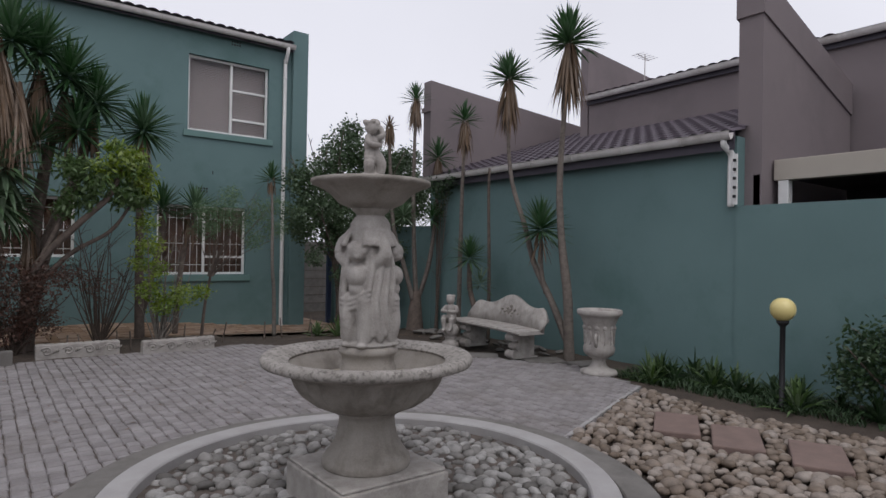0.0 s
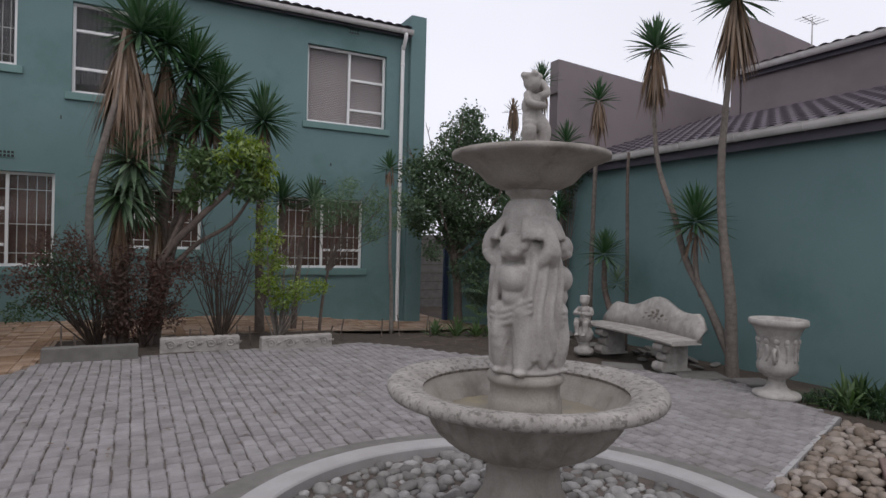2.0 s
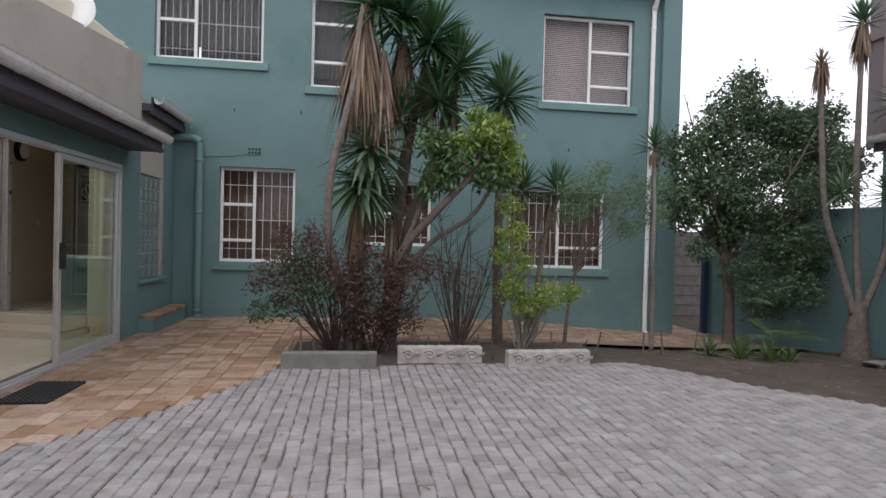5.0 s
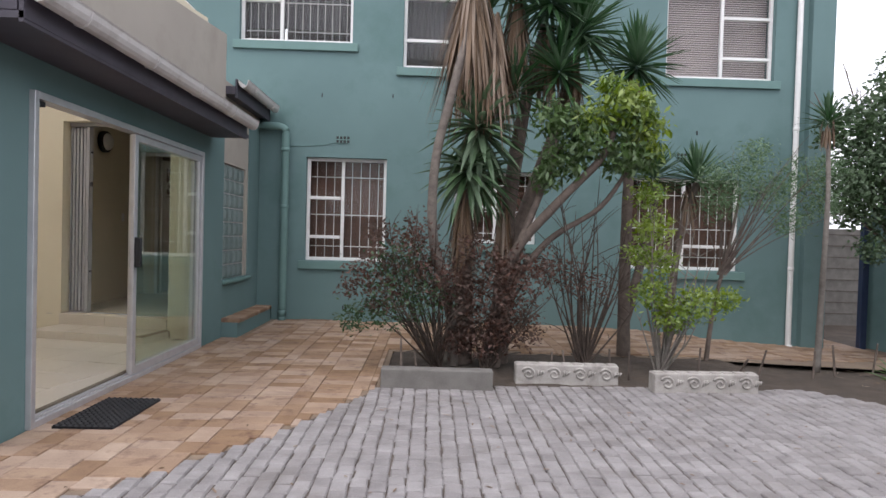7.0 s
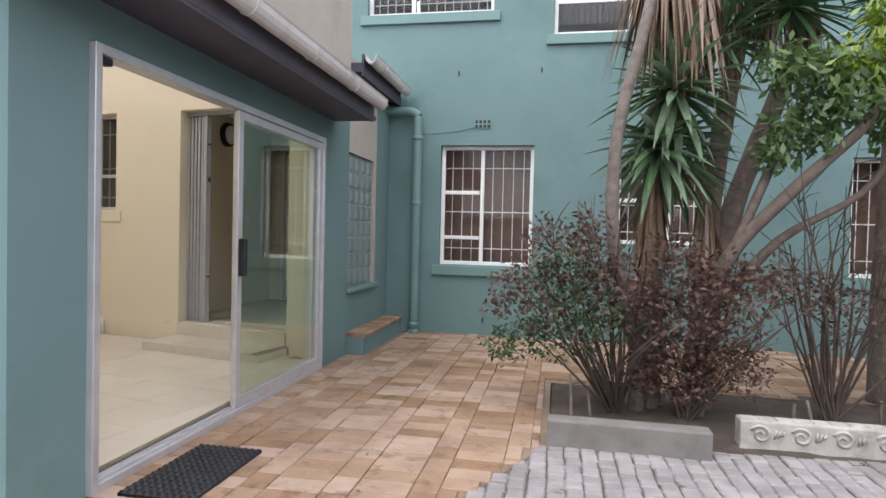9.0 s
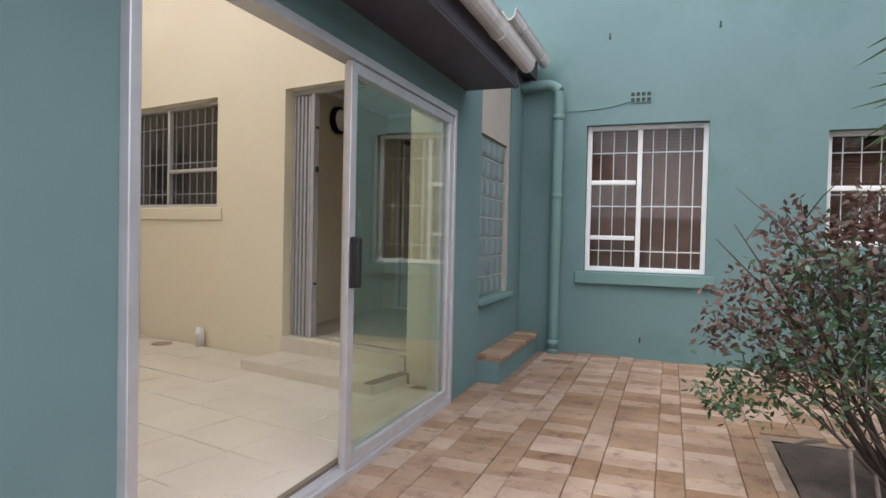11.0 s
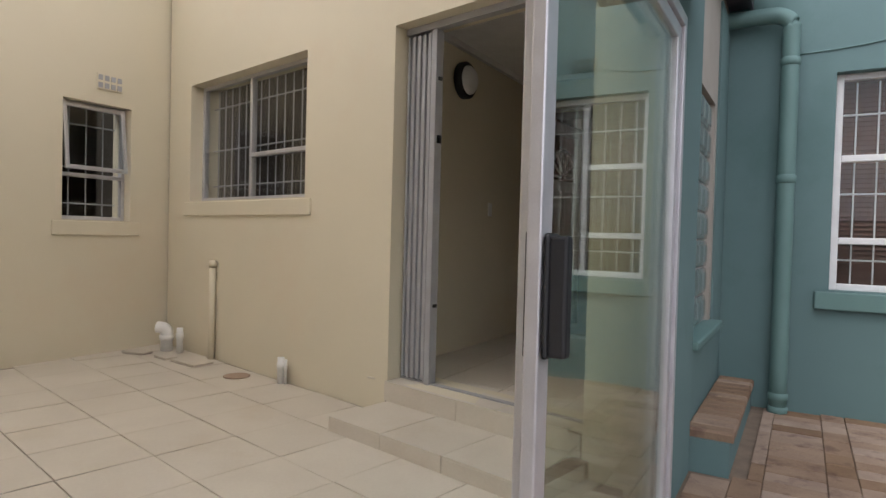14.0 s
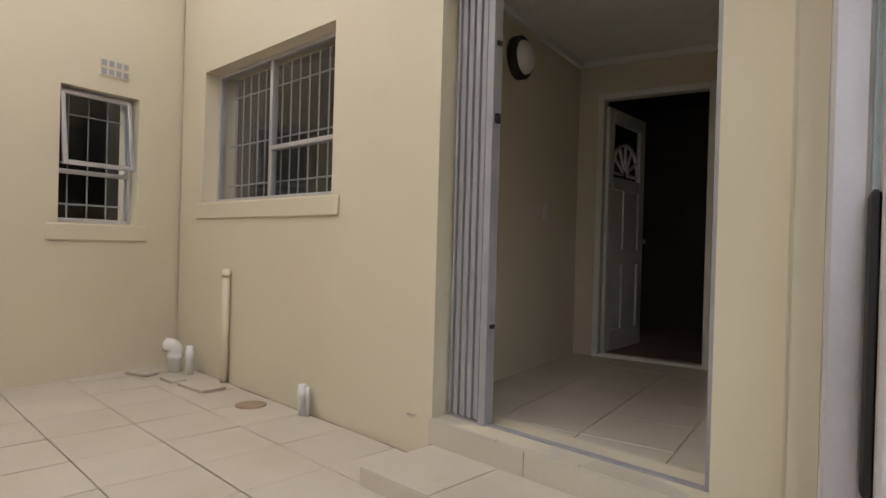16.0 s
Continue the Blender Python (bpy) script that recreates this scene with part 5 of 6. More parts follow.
# ---- plants ----
def strap(V, F, base, out, length, width, droop, fold=0.25):
    """One sword-shaped leaf: a bent, tapered, folded strip."""
    base, out = Vector(base), Vector(out).normalized()
    side = out.cross(Vector((0, 0, 1)))
    if side.length < 0.1:
        side = Vector((1, 0, 0))
    side.normalize()
    up = side.cross(out)
    b = len(V)
    for s, w in ((0, 0.6), (0.35, 1.0), (0.7, 0.75), (1.0, 0.04)):
        c = base + out * (length * s) - Vector((0, 0, droop * length * s * s))
        V += [c - side * width * w * 0.5 + up * width * fold * w, c, c + side * width * w * 0.5 + up * width * fold * w]
    for i in range(3):
        for k in range(2):
            q = b + i * 3 + k
            F.append((q, q + 1, q + 4, q + 3))


def crown(parent, centre, length, n, width, mat, low=-50, high=85, droop=0.12, name="leaves", axis=(0, 0, 1)):
    """A rosette of sword leaves."""
    V, F = [], []
    c = Vector(centre)
    rot = Vector((0, 0, 1)).rotation_difference(Vector(axis).normalized())
    for i in range(n):
        a = i * 2.39996 + random.uniform(-0.2, 0.2)
        e = radians(low + (high - low) * ((i + 0.5) / n) ** 0.85 + random.uniform(-7, 7))
        d = Vector((math.cos(a) * math.cos(e), math.sin(a) * math.cos(e), math.sin(e)))
        d = rot @ d
        strap(V, F, c + d * 0.03 + Vector((0, 0, 0.08 * (i / n - 0.5))), d, length * random.uniform(0.8, 1.08), width, droop * random.uniform(0.4, 1.5))
    ob = mesh_of(name, V, F, mat, parent)
    return ob


def skirt(parent, centre, length, n, width=0.03, spread=0.16, name="dead_leaves", mat=None):
    """Dead leaves hanging round the stem."""
    V, F = [], []
    c = Vector(centre)
    for i in range(n):
        a = random.uniform(0, 6.283)
        d = Vector((math.cos(a) * spread * random.uniform(0.5, 3.0), math.sin(a) * spread * random.uniform(0.5, 3.0), -1))
        s = c + Vector((math.cos(a) * 0.05, math.sin(a) * 0.05, random.uniform(-0.3 * length, 0.12)))
        strap(V, F, s, d, length * random.uniform(0.6, 1.1), width, random.uniform(-0.05, 0.25), 0.1)
    return mesh_of(name, V, F, mat or DEAD, parent)


def leaf_cloud(parent, clumps, n, size, mat, name="leaves", shape=2.2, hang=0.0):
    """Many small leaves in uneven clumps (centre, radius)."""
    V, F = [], []
    tot = sum(r ** 2 for _, r in clumps)
    for c, r in clumps:
        c = Vector(c)
        for _ in range(int(n * r ** 2 / tot)):
            while True:
                p = Vector((random.uniform(-1, 1), random.uniform(-1, 1), random.uniform(-1, 1)))
                if 0.25 < p.length < 1:
                    break
            p = p * (0.55 + 0.45 * random.random()) * (1 + 0.45 * noise.noise(p * 2.3 + c))
            q = c + Vector((p.x, p.y, p.z * 0.85)) * r
            d = Vector((random.uniform(-1, 1), random.uniform(-1, 1), random.uniform(-1, 0.7) - hang)).normalized()
            s = d.cross(Vector((random.uniform(-1, 1), random.uniform(-1, 1), random.uniform(-0.3, 1)))).normalized()
            ln = size * random.uniform(0.6, 1.25)
            b = len(V)
            V += [q, q + d * ln * 0.5 + s * ln / shape * 0.5, q + d * ln, q + d * ln * 0.5 - s * ln / shape * 0.5]
            F.append((b, b + 1, b + 2, b + 3))
    ob = mesh_of(name, V, F, mat, parent)
    ob["kind"] = "stuff"
    return ob


def twigs(parent, base, ends, r0, mat, name="branches", wob=0.12, forks=2):
    V, F = [], []
    base = Vector(base)
    for e in ends:
        e = Vector(e)
        mid = (base + e) / 2 + Vector((random.uniform(-wob, wob), random.uniform(-wob, wob), random.uniform(0, wob)))
        line = bend([base + Vector((random.uniform(-0.04, 0.04), random.uniform(-0.04, 0.04), 0)), mid, e], 4)
        n = len(line)
        tube_data(line, [r0 * (1 - 0.8 * i / (n - 1)) for i in range(n)], 5, V, F, cap=False)
        for _ in range(forks):
            k = random.randint(3, n - 2)
            q = line[k] + Vector((random.uniform(-1, 1), random.uniform(-1, 1), random.uniform(0.2, 1))) * (e - base).length * 0.22
            tube_data([line[k], (line[k] + q) / 2 + Vector((0, 0, 0.02)), q], [r0 * 0.35, r0 * 0.25, r0 * 0.12], 4, V, F, cap=False)
    return mesh_of(name, V, F, mat, parent, smooth=True)


def tree_root(name, label, x, y, category="tree"):
    top = empty(name, 0, 0, 0)
    return tagged(top, label, category)


# big yucca clump before the house
y1 = tree_root("yucca_tree", "tall many-stemmed yucca with dead leaf skirts in the bed", 0, 10.4)
tube("trunk", [(0.02, 10.35, -0.08), (-0.02, 10.25, 0.5), (-0.12, 10.1, 0.9), (-0.24, 9.95, 1.4), (-0.23, 9.9, 2.1), (-0.08, 9.92, 2.8), (0.06, 10.05, 3.4), (0.22, 10.25, 3.95)], 0.06, 0.036, BARK_GREY, y1, 10, 5, 0.06)
tube("trunk", [(0.1, 10.5, -0.08), (0.12, 10.5, 0.6), (0.1, 10.4, 1.3), (0.08, 10.35, 2.1)], 0.13, 0.06, BARK, y1, 10, 5, 0.08)
tube("trunk", [(0.5, 10.55, -0.08), (0.55, 10.6, 0.7), (0.6, 10.7, 1.6), (0.75, 10.7, 2.8), (0.95, 10.7, 3.75)], 0.13, 0.05, BARK, y1, 10, 5, 0.08)
tube("trunk", [(0.55, 10.6, 0.5), (0.8, 10.8, 1.6), (1.15, 10.85, 2.6), (1.3, 10.8, 3.4)], 0.11, 0.06, BARK, y1, 10, 5, 0.08)
for c, ln, n, w, mt in (((0.28, 10.35, 4.3), 0.66, 140, 0.05, YUCCA), ((0.62, 10.5, 4.25), 0.66, 130, 0.05, YUCCA), ((0.98, 10.5, 3.95), 0.64, 130, 0.05, YUCCA), ((1.34, 10.6, 3.65), 0.6, 150, 0.048, YUCCA), ((0.6, 10.5, 2.95), 0.55, 60, 0.048, YUCCA), ((1.1, 10.5, 3.2), 0.6, 110, 0.048, YUCCA)):
    crown(y1, c, ln, n, w, mt, -45, 85)
crown(y1, (0.22, 10.25, 2.5), 0.62, 100, 0.075, YUCCA_PALE, -70, 70, 0.2)
crown(y1, (0.12, 10.25, 2.05), 0.55, 70, 0.07, YUCCA_PALE, -60, 40, 0.25)
crown(y1, (0.3, 10.5, 2.0), 0.5, 45, 0.05, YUCCA, -60, 40, 0.2)
skirt(y1, (0.12, 10.25, 4.15), 1.3, 300, 0.034, 0.14)
skirt(y1, (0.35, 10.3, 3.6), 1.0, 200, 0.034, 0.14)
skirt(y1, (0.62, 10.6, 3.9), 0.9, 110, 0.03, 0.12)
skirt(y1, (1.0, 10.65, 3.6), 0.7, 70, 0.03, 0.1)
skirt(y1, (1.3, 10.75, 3.3), 0.5, 50, 0.03, 0.1)
skirt(y1, (0.1, 10.35, 1.75), 0.75, 110, 0.03, 0.1)
skirt(y1, (0.55, 10.6, 1.6), 0.6, 70, 0.03, 0.1)

# the yucca beside it
y2 = tree_root("yucca_tree", "slender yucca with a round crown before the house", 2.0, 10.8)
tube("trunk", [(2.1, 11.1, -0.08), (2.08, 11.1, 0.8), (2.05, 11.0, 1.6), (2.03, 10.9, 2.5), (2.02, 10.8, 3.1)], 0.08, 0.045, BARK, y2, 10, 5, 0.06)
crown(y2, (2.03, 10.75, 3.35), 0.58, 130, 0.045, YUCCA, -50, 85)
skirt(y2, (2.02, 10.78, 3.15), 0.6, 70, 0.03, 0.12)
y3 = tree_root("yucca_tree", "low twin-crowned yucca beside the lower window", 2.5, 11.3)
tube("trunk", [(2.12, 11.2, 0.3), (2.3, 11.25, 1.0), (2.45, 11.3, 1.6), (2.5, 11.3, 2.1)], 0.06, 0.045, BARK, y3, 8, 5, 0.06)
tube("trunk", [(2.7, 11.35, -0.1), (2.75, 11.3, 0.9), (2.85, 11.3, 1.6), (3.0, 11.3, 2.1)], 0.05, 0.04, BARK, y3, 8, 5, 0.06)
crown(y3, (2.45, 11.25, 2.15), 0.5, 70, 0.04, YUCCA, -20, 85)
crown(y3, (2.98, 11.25, 2.15), 0.48, 70, 0.04, YUCCA, -20, 85)
skirt(y3, (2.9, 11.3, 1.95), 0.4, 30, 0.025, 0.15)

# shrubs of the same bed
s1 = tree_root("red_shrub", "half-bare shrub with reddish brown leaves in the bed", -0.4, 10.2, "shrub")
ends = [(-0.4 + random.uniform(-0.75, 0.75), 10.1 + random.uniform(-0.5, 0.5), random.uniform(0.6, 1.55)) for _ in range(34)]
twigs(s1, (-0.15, 10.2, -0.06), ends, 0.014, TWIG, wob=0.15, forks=4)
leaf_cloud(s1, [((-0.45, 10.05, 1.1), 0.5), ((-0.85, 10.05, 1.0), 0.33), ((-0.15, 9.95, 0.95), 0.42), ((-0.4, 10.0, 1.4), 0.3), ((-0.7, 10.0, 0.75), 0.3), ((-0.75, 10.0, 1.35), 0.2), ((-1.05, 10.0, 0.85), 0.2)], 2600, 0.052, LEAF_RED)
leaf_cloud(s1, [((-0.6, 9.95, 0.7), 0.45), ((-0.9, 10.0, 0.55), 0.3), ((-0.3, 9.9, 0.8), 0.35), ((-0.55, 9.95, 1.1), 0.4), ((-1.05, 10.0, 0.5), 0.22)], 1500, 0.052, LEAF_DARK)
s2 = tree_root("red_shrub", "dense dark reddish shrub round the yucca stems", 0.5, 10.1, "shrub")
ends = [(0.45 + random.uniform(-0.6, 0.6), 10.1 + random.uniform(-0.3, 0.4), random.uniform(0.6, 1.35)) for _ in range(26)]
twigs(s2, (0.35, 10.15, -0.06), ends, 0.013, TWIG, wob=0.15, forks=4)
leaf_cloud(s2, [((0.35, 10.05, 0.95), 0.42), ((0.65, 10.1, 1.0), 0.4), ((0.1, 10.0, 0.8), 0.38), ((0.6, 10.05, 0.6), 0.35), ((0.3, 10.0, 0.5), 0.32), ((0.95, 10.1, 1.05), 0.3), ((0.2, 10.0, 1.25), 0.25)], 3600, 0.052, LEAF_RED)

leaf_cloud(s2, [((0.3, 10.1, 0.32), 0.34), ((0.7, 10.15, 0.4), 0.3), ((0.0, 10.1, 0.3), 0.26)], 1500, 0.045, LEAF_RED)

g1 = tree_root("leaning_tree", "leaning tree with drooping yellow green leaf clumps", 1.0, 10.3)
tube("trunk", [(0.45, 10.3, -0.08), (0.5, 10.25, 0.6), (0.62, 10.2, 1.2), (1.05, 10.1, 1.75), (1.45, 10.0, 2.2), (1.6, 10.0, 2.6)], 0.07, 0.03, BARK, g1, 9, 5, 0.05)
tube("limb", [(0.6, 10.2, 1.1), (0.9, 10.2, 1.9), (1.1, 10.15, 2.4)], 0.045, 0.02, BARK, g1, 8, 5, 0.05)
tube("limb", [(0.55, 10.25, 0.8), (1.0, 10.3, 1.35), (1.5, 10.2, 1.7), (1.75, 10.1, 2.1)], 0.045, 0.018, BARK, g1, 8, 5, 0.05)
leaf_cloud(g1, [((1.62, 9.95, 2.75), 0.3), ((1.85, 9.95, 2.55), 0.3), ((1.35, 9.95, 2.6), 0.24), ((1.8, 9.95, 2.8), 0.2), ((1.5, 9.95, 2.95), 0.15), ((1.95, 9.95, 2.3), 0.16)], 1500, 0.1, LEAF_LIME, hang=0.5, shape=3.0)
leaf_cloud(g1, [((1.3, 10.0, 2.45), 0.36), ((1.65, 10.0, 2.25), 0.34), ((1.0, 10.05, 2.6), 0.3), ((1.85, 10.0, 2.2), 0.22), ((1.1, 10.1, 2.2), 0.32), ((0.9, 10.1, 2.0), 0.2), ((1.75, 9.97, 2.6), 0.3)], 3000, 0.095, LEAF_MID, hang=0.4, shape=2.8)

s3 = tree_root("lime_shrub", "upright shrub with bright yellow green leaves", 2.1, 10.2, "shrub")
ends = [(2.15 + random.uniform(-0.3, 0.55), 10.1 + random.uniform(-0.3, 0.3), random.uniform(0.5, 1.9)) for _ in range(22)]
twigs(s3, (2.2, 10.2, -0.06), ends, 0.013, BARK_PALE, wob=0.1, forks=3)
leaf_cloud(s3, [((1.95, 10.05, 1.85), 0.24), ((2.0, 10.05, 1.5), 0.28), ((2.08, 10.05, 1.15), 0.25), ((2.0, 10.0, 0.85), 0.26), ((2.45, 9.95, 0.75), 0.3), ((2.75, 9.95, 0.8), 0.2), ((2.2, 10.0, 0.62), 0.26), ((1.85, 10.05, 1.25), 0.18)], 3400, 0.055, LEAF_LIME)
s4 = tree_root("bare_shrub", "bare twiggy shrub with few leaves in the bed", 1.4, 10.3, "shrub")
ends = [(1.4 + random.uniform(-0.55, 0.55), 10.3 + random.uniform(-0.3, 0.3), random.uniform(0.7, 1.9)) for _ in range(26)]
twigs(s4, (1.4, 10.3, -0.06), ends, 0.014, TWIG, wob=0.12, forks=4)
leaf_cloud(s4, [((1.25, 10.2, 1.0), 0.3), ((1.45, 10.2, 0.85), 0.3)], 420, 0.045, LEAF_RED)
s5 = tree_root("feathery_tree", "light feathery tree with grey green foliage", 3.3, 10.8)
tube("trunk", [(3.05, 11.0, -0.12), (3.1, 10.95, 0.6), (3.2, 10.85, 1.3), (3.3, 10.8, 2.0)], 0.03, 0.014, BARK, s5, 7, 5)
leaf_cloud(s5, [((3.3, 10.8, 2.1), 0.42), ((3.05, 10.8, 1.85), 0.35), ((3.65, 10.8, 1.95), 0.33), ((3.45, 10.8, 2.4), 0.28), ((2.95, 10.8, 2.15), 0.25), ((3.95, 10.75, 2.15), 0.36), ((4.25, 10.8, 1.85), 0.3), ((3.85, 10.75, 1.65), 0.28), ((4.3, 10.8, 2.3), 0.24)], 6800, 0.06, LEAF_FEATHER, shape=5.0)
ends = [(3.6 + random.uniform(-0.7, 0.8), 10.8 + random.uniform(-0.3, 0.3), random.uniform(1.6, 2.5)) for _ in range(24)]
twigs(s5, (3.15, 10.9, 1.0), ends, 0.009, BARK, wob=0.1)
st = tree_root("plant_stakes", "short dark stakes and cut stems in the bed soil", 0, 0, "stakes")
v, f = [], []
for x in (-0.5, -0.35, 0.95, 1.1, 1.6, 1.75, 2.5, 2.9, 3.05):
    tube_data([(x, 9.75 + random.uniform(-0.1, 0.3), -0.07), (x + random.uniform(-0.05, 0.05), 9.8 + random.uniform(-0.1, 0.2), random.uniform(0.2, 0.36))], [0.013, 0.01], 6, v, f)
for x, y in ((3.9, 10.3), (4.35, 10.6), (4.75, 10.2), (5.0, 10.9)):
    tube_data([(x, y, -0.15), (x + random.uniform(-0.05, 0.05), y, random.uniform(0.15, 0.3))], [0.014, 0.01], 6, v, f)
mesh_of("stake", v, f, BARK, st)["kind"] = "stuff"

# slim palm by the house corner
y4 = tree_root("yucca_tree", "single thin yucca stem by the house corner", 4.05, 10.4)
tube("trunk", [(4.3, 10.85, -0.12), (4.22, 10.7, 0.7), (4.1, 10.5, 1.2), (4.05, 10.4, 1.9), (4.02, 10.4, 2.65)], 0.038, 0.02, BARK_PALE, y4, 8, 5, 0.05)
crown(y4, (4.02, 10.4, 2.72), 0.3, 60, 0.03, YUCCA, -15, 85)
skirt(y4, (4.02, 10.4, 2.65), 0.22, 30, 0.02, 0.08)

# yuccas along the boundary wall
y5 = tree_root("yucca_tree", "branching yucca with two very tall crowns by the bench", 6.66, 5.8)
tube("trunk", [(6.59, 5.82, -0.1), (6.59, 5.85, 0.4), (6.57, 5.86, 0.9), (6.55, 5.97, 1.7), (6.55, 6.02, 2.5), (6.56, 5.97, 3.4), (6.57, 5.91, 4.1)], 0.085, 0.026, BARK_GREY, y5, 10, 5, 0.05)
tube("limb", [(6.59, 5.87, 0.25), (6.58, 6.17, 0.8), (6.57, 6.52, 1.35), (6.57, 6.72, 1.9), (6.57, 7.02, 2.6), (6.57, 7.12, 3.3), (6.57, 7.12, 3.9)], 0.055, 0.024, BARK_GREY, y5, 9, 5, 0.05)
tube("limb", [(6.57, 6.27, 0.9), (6.55, 6.34, 1.2), (6.53, 6.35, 1.7)], 0.035, 0.028, BARK_GREY, y5, 8, 4, 0.05)
crown(y5, (6.57, 5.90, 4.5), 0.5, 130, 0.045, YUCCA, -20, 88)
skirt(y5, (6.57, 5.90, 4.4), 0.75, 130, 0.03, 0.14)
crown(y5, (6.57, 7.12, 4.25), 0.45, 100, 0.042, YUCCA, -15, 88)
skirt(y5, (6.57, 7.12, 4.15), 0.65, 110, 0.03, 0.13)
crown(y5, (6.53, 6.35, 1.85), 0.5, 100, 0.042, YUCCA, -35, 85)
skirt(y5, (6.53, 6.35, 1.7), 0.35, 25, 0.025, 0.3)
y6 = tree_root("yucca_tree", "small yucca behind the garden statue", 6.7, 8.2)
tube("trunk", [(6.75, 8.1, -0.1), (6.72, 8.0, 0.4), (6.7, 8.15, 0.85), (6.68, 8.15, 1.3)], 0.06, 0.04, BARK, y6, 8, 5, 0.05)
crown(y6, (6.68, 8.15, 1.4), 0.42, 70, 0.04, YUCCA, -35, 85)
crown(y6, (6.8, 8.0, 0.95), 0.3, 30, 0.03, YUCCA_PALE, -35, 75)
pole = tree_root("dead_stem", "bare dead stem standing against the wall", 6.9, 7.8, "stem")
tube("stem", [(7.0, 8.0, -0.1), (6.98, 7.98, 1.2), (6.96, 8.0, 2.4), (6.95, 7.98, 2.95)], 0.035, 0.022, BARK, pole, 7, 4, 0.05)
y7 = tree_root("yucca_tree", "multi-stemmed tall yucca with a swollen base", 6.85, 10.2)
tube("trunk", [(6.95, 10.15, -0.2), (6.95, 10.15, 0.25), (6.97, 10.15, 0.7)], 0.2, 0.09, BARK, y7, 12, 5, 0.05)
tube("limb", [(6.9, 10.15, 0.5), (6.7, 10.2, 1.2), (6.45, 10.2, 1.9), (6.35, 10.2, 2.9), (6.3, 10.2, 3.85)], 0.055, 0.028, BARK_GREY, y7, 9, 5, 0.05)
tube("limb", [(6.98, 10.15, 0.55), (6.95, 10.2, 1.3), (6.9, 10.2, 2.5), (6.9, 10.2, 3.5), (6.92, 10.2, 4.4)], 0.055, 0.028, BARK_GREY, y7, 9, 5, 0.05)
tube("limb", [(7.0, 10.15, 0.5), (7.15, 10.0, 1.2), (7.25, 9.95, 2.0), (7.3, 9.95, 2.8), (7.32, 9.95, 3.3)], 0.05, 0.028, BARK_GREY, y7, 9, 5, 0.05)
crown(y7, (6.92, 10.2, 4.55), 0.36, 60, 0.032, YUCCA, -5, 88)
skirt(y7, (6.92, 10.2, 4.5), 0.5, 80, 0.028, 0.12)
crown(y7, (6.3, 10.2, 3.92), 0.2, 30, 0.03, DEAD, 0, 88)
skirt(y7, (6.3, 10.2, 3.9), 0.4, 50, 0.03, 0.1)
crown(y7, (7.32, 9.95, 3.4), 0.42, 70, 0.036, YUCCA, -30, 88)
skirt(y7, (7.32, 9.95, 3.3), 0.4, 50, 0.028, 0.1)
crown(y7, (6.6, 10.1, 2.2), 0.36, 45, 0.04, YUCCA_PALE, -40, 80)
crown(y7, (7.1, 9.85, 2.15), 0.36, 45, 0.04, YUCCA, -40, 80)
y8 = tree_root("yucca_tree", "thin yucca rising against the boundary wall", 7.15, 9.2)
tube("trunk", [(7.1, 8.95, -0.1), (7.12, 8.95, 1.4), (7.1, 8.9, 2.6), (7.1, 8.85, 3.8)], 0.05, 0.03, BARK_GREY, y8, 8, 5, 0.05)
crown(y8, (7.1, 8.85, 3.95), 0.36, 60, 0.034, YUCCA, -10, 88)
skirt(y8, (7.1, 8.85, 3.85), 0.5, 70, 0.028, 0.12)

# dense tree in the far corner
t1 = tree_root("broadleaf_tree", "dense dark green broadleaf tree in the garden corner", 5.9, 11.8)
tube("trunk", [(6.2, 11.9, -0.3), (6.15, 11.85, 0.6), (6.0, 11.8, 1.3), (6.05, 11.8, 2.2), (6.3, 11.9, 3.1)], 0.1, 0.04, BARK, t1, 9, 5, 0.05)
ends = [(6.2 + random.uniform(-1.1, 1.6), 11.9 + random.uniform(-0.8, 0.9), random.uniform(1.7, 4.1)) for _ in range(30)]
twigs(t1, (6.05, 11.8, 1.2), ends, 0.03, BARK, wob=0.25, forks=3)
leaf_cloud(t1, [((6.3, 12.0, 3.7), 0.62), ((5.85, 11.9, 3.2), 0.6), ((6.9, 12.1, 3.5), 0.66), ((7.6, 12.3, 3.5), 0.6), ((6.4, 11.9, 2.7), 0.75), ((5.5, 11.7, 2.4), 0.62), ((7.2, 12.0, 2.8), 0.6), ((5.2, 11.6, 1.9), 0.42), ((6.0, 11.7, 1.8), 0.55), ((6.45, 12.0, 4.15), 0.36), ((8.1, 12.3, 3.7), 0.5), ((7.3, 11.6, 2.4), 0.6), ((7.9, 12.0, 2.7), 0.6), ((5.2, 11.7, 2.9), 0.5), ((6.9, 11.6, 1.9), 0.5), ((7.6, 11.9, 3.2), 0.6), ((8.3, 12.5, 2.6), 0.7), ((8.9, 12.9, 3.1), 0.6), ((6.9, 11.2, 1.2), 0.45)], 34000, 0.08, LEAF_TREE, shape=2.0)
leaf_cloud(t1, [((5.6, 11.5, 2.3), 0.55), ((4.9, 11.4, 2.15), 0.36), ((6.2, 11.5, 2.1), 0.5), ((5.4, 11.5, 1.35), 0.3), ((6.2, 11.5, 1.0), 0.5), ((6.5, 11.5, 0.5), 0.45), ((6.6, 11.4, 1.4), 0.5), ((6.9, 10.9, 2.25), 0.5), ((6.75, 10.85, 1.5), 0.5), ((6.6, 10.8, 0.8), 0.45), ((7.1, 10.6, 2.7), 0.4)], 10500, 0.075, LEAF_TREE, shape=2.4)
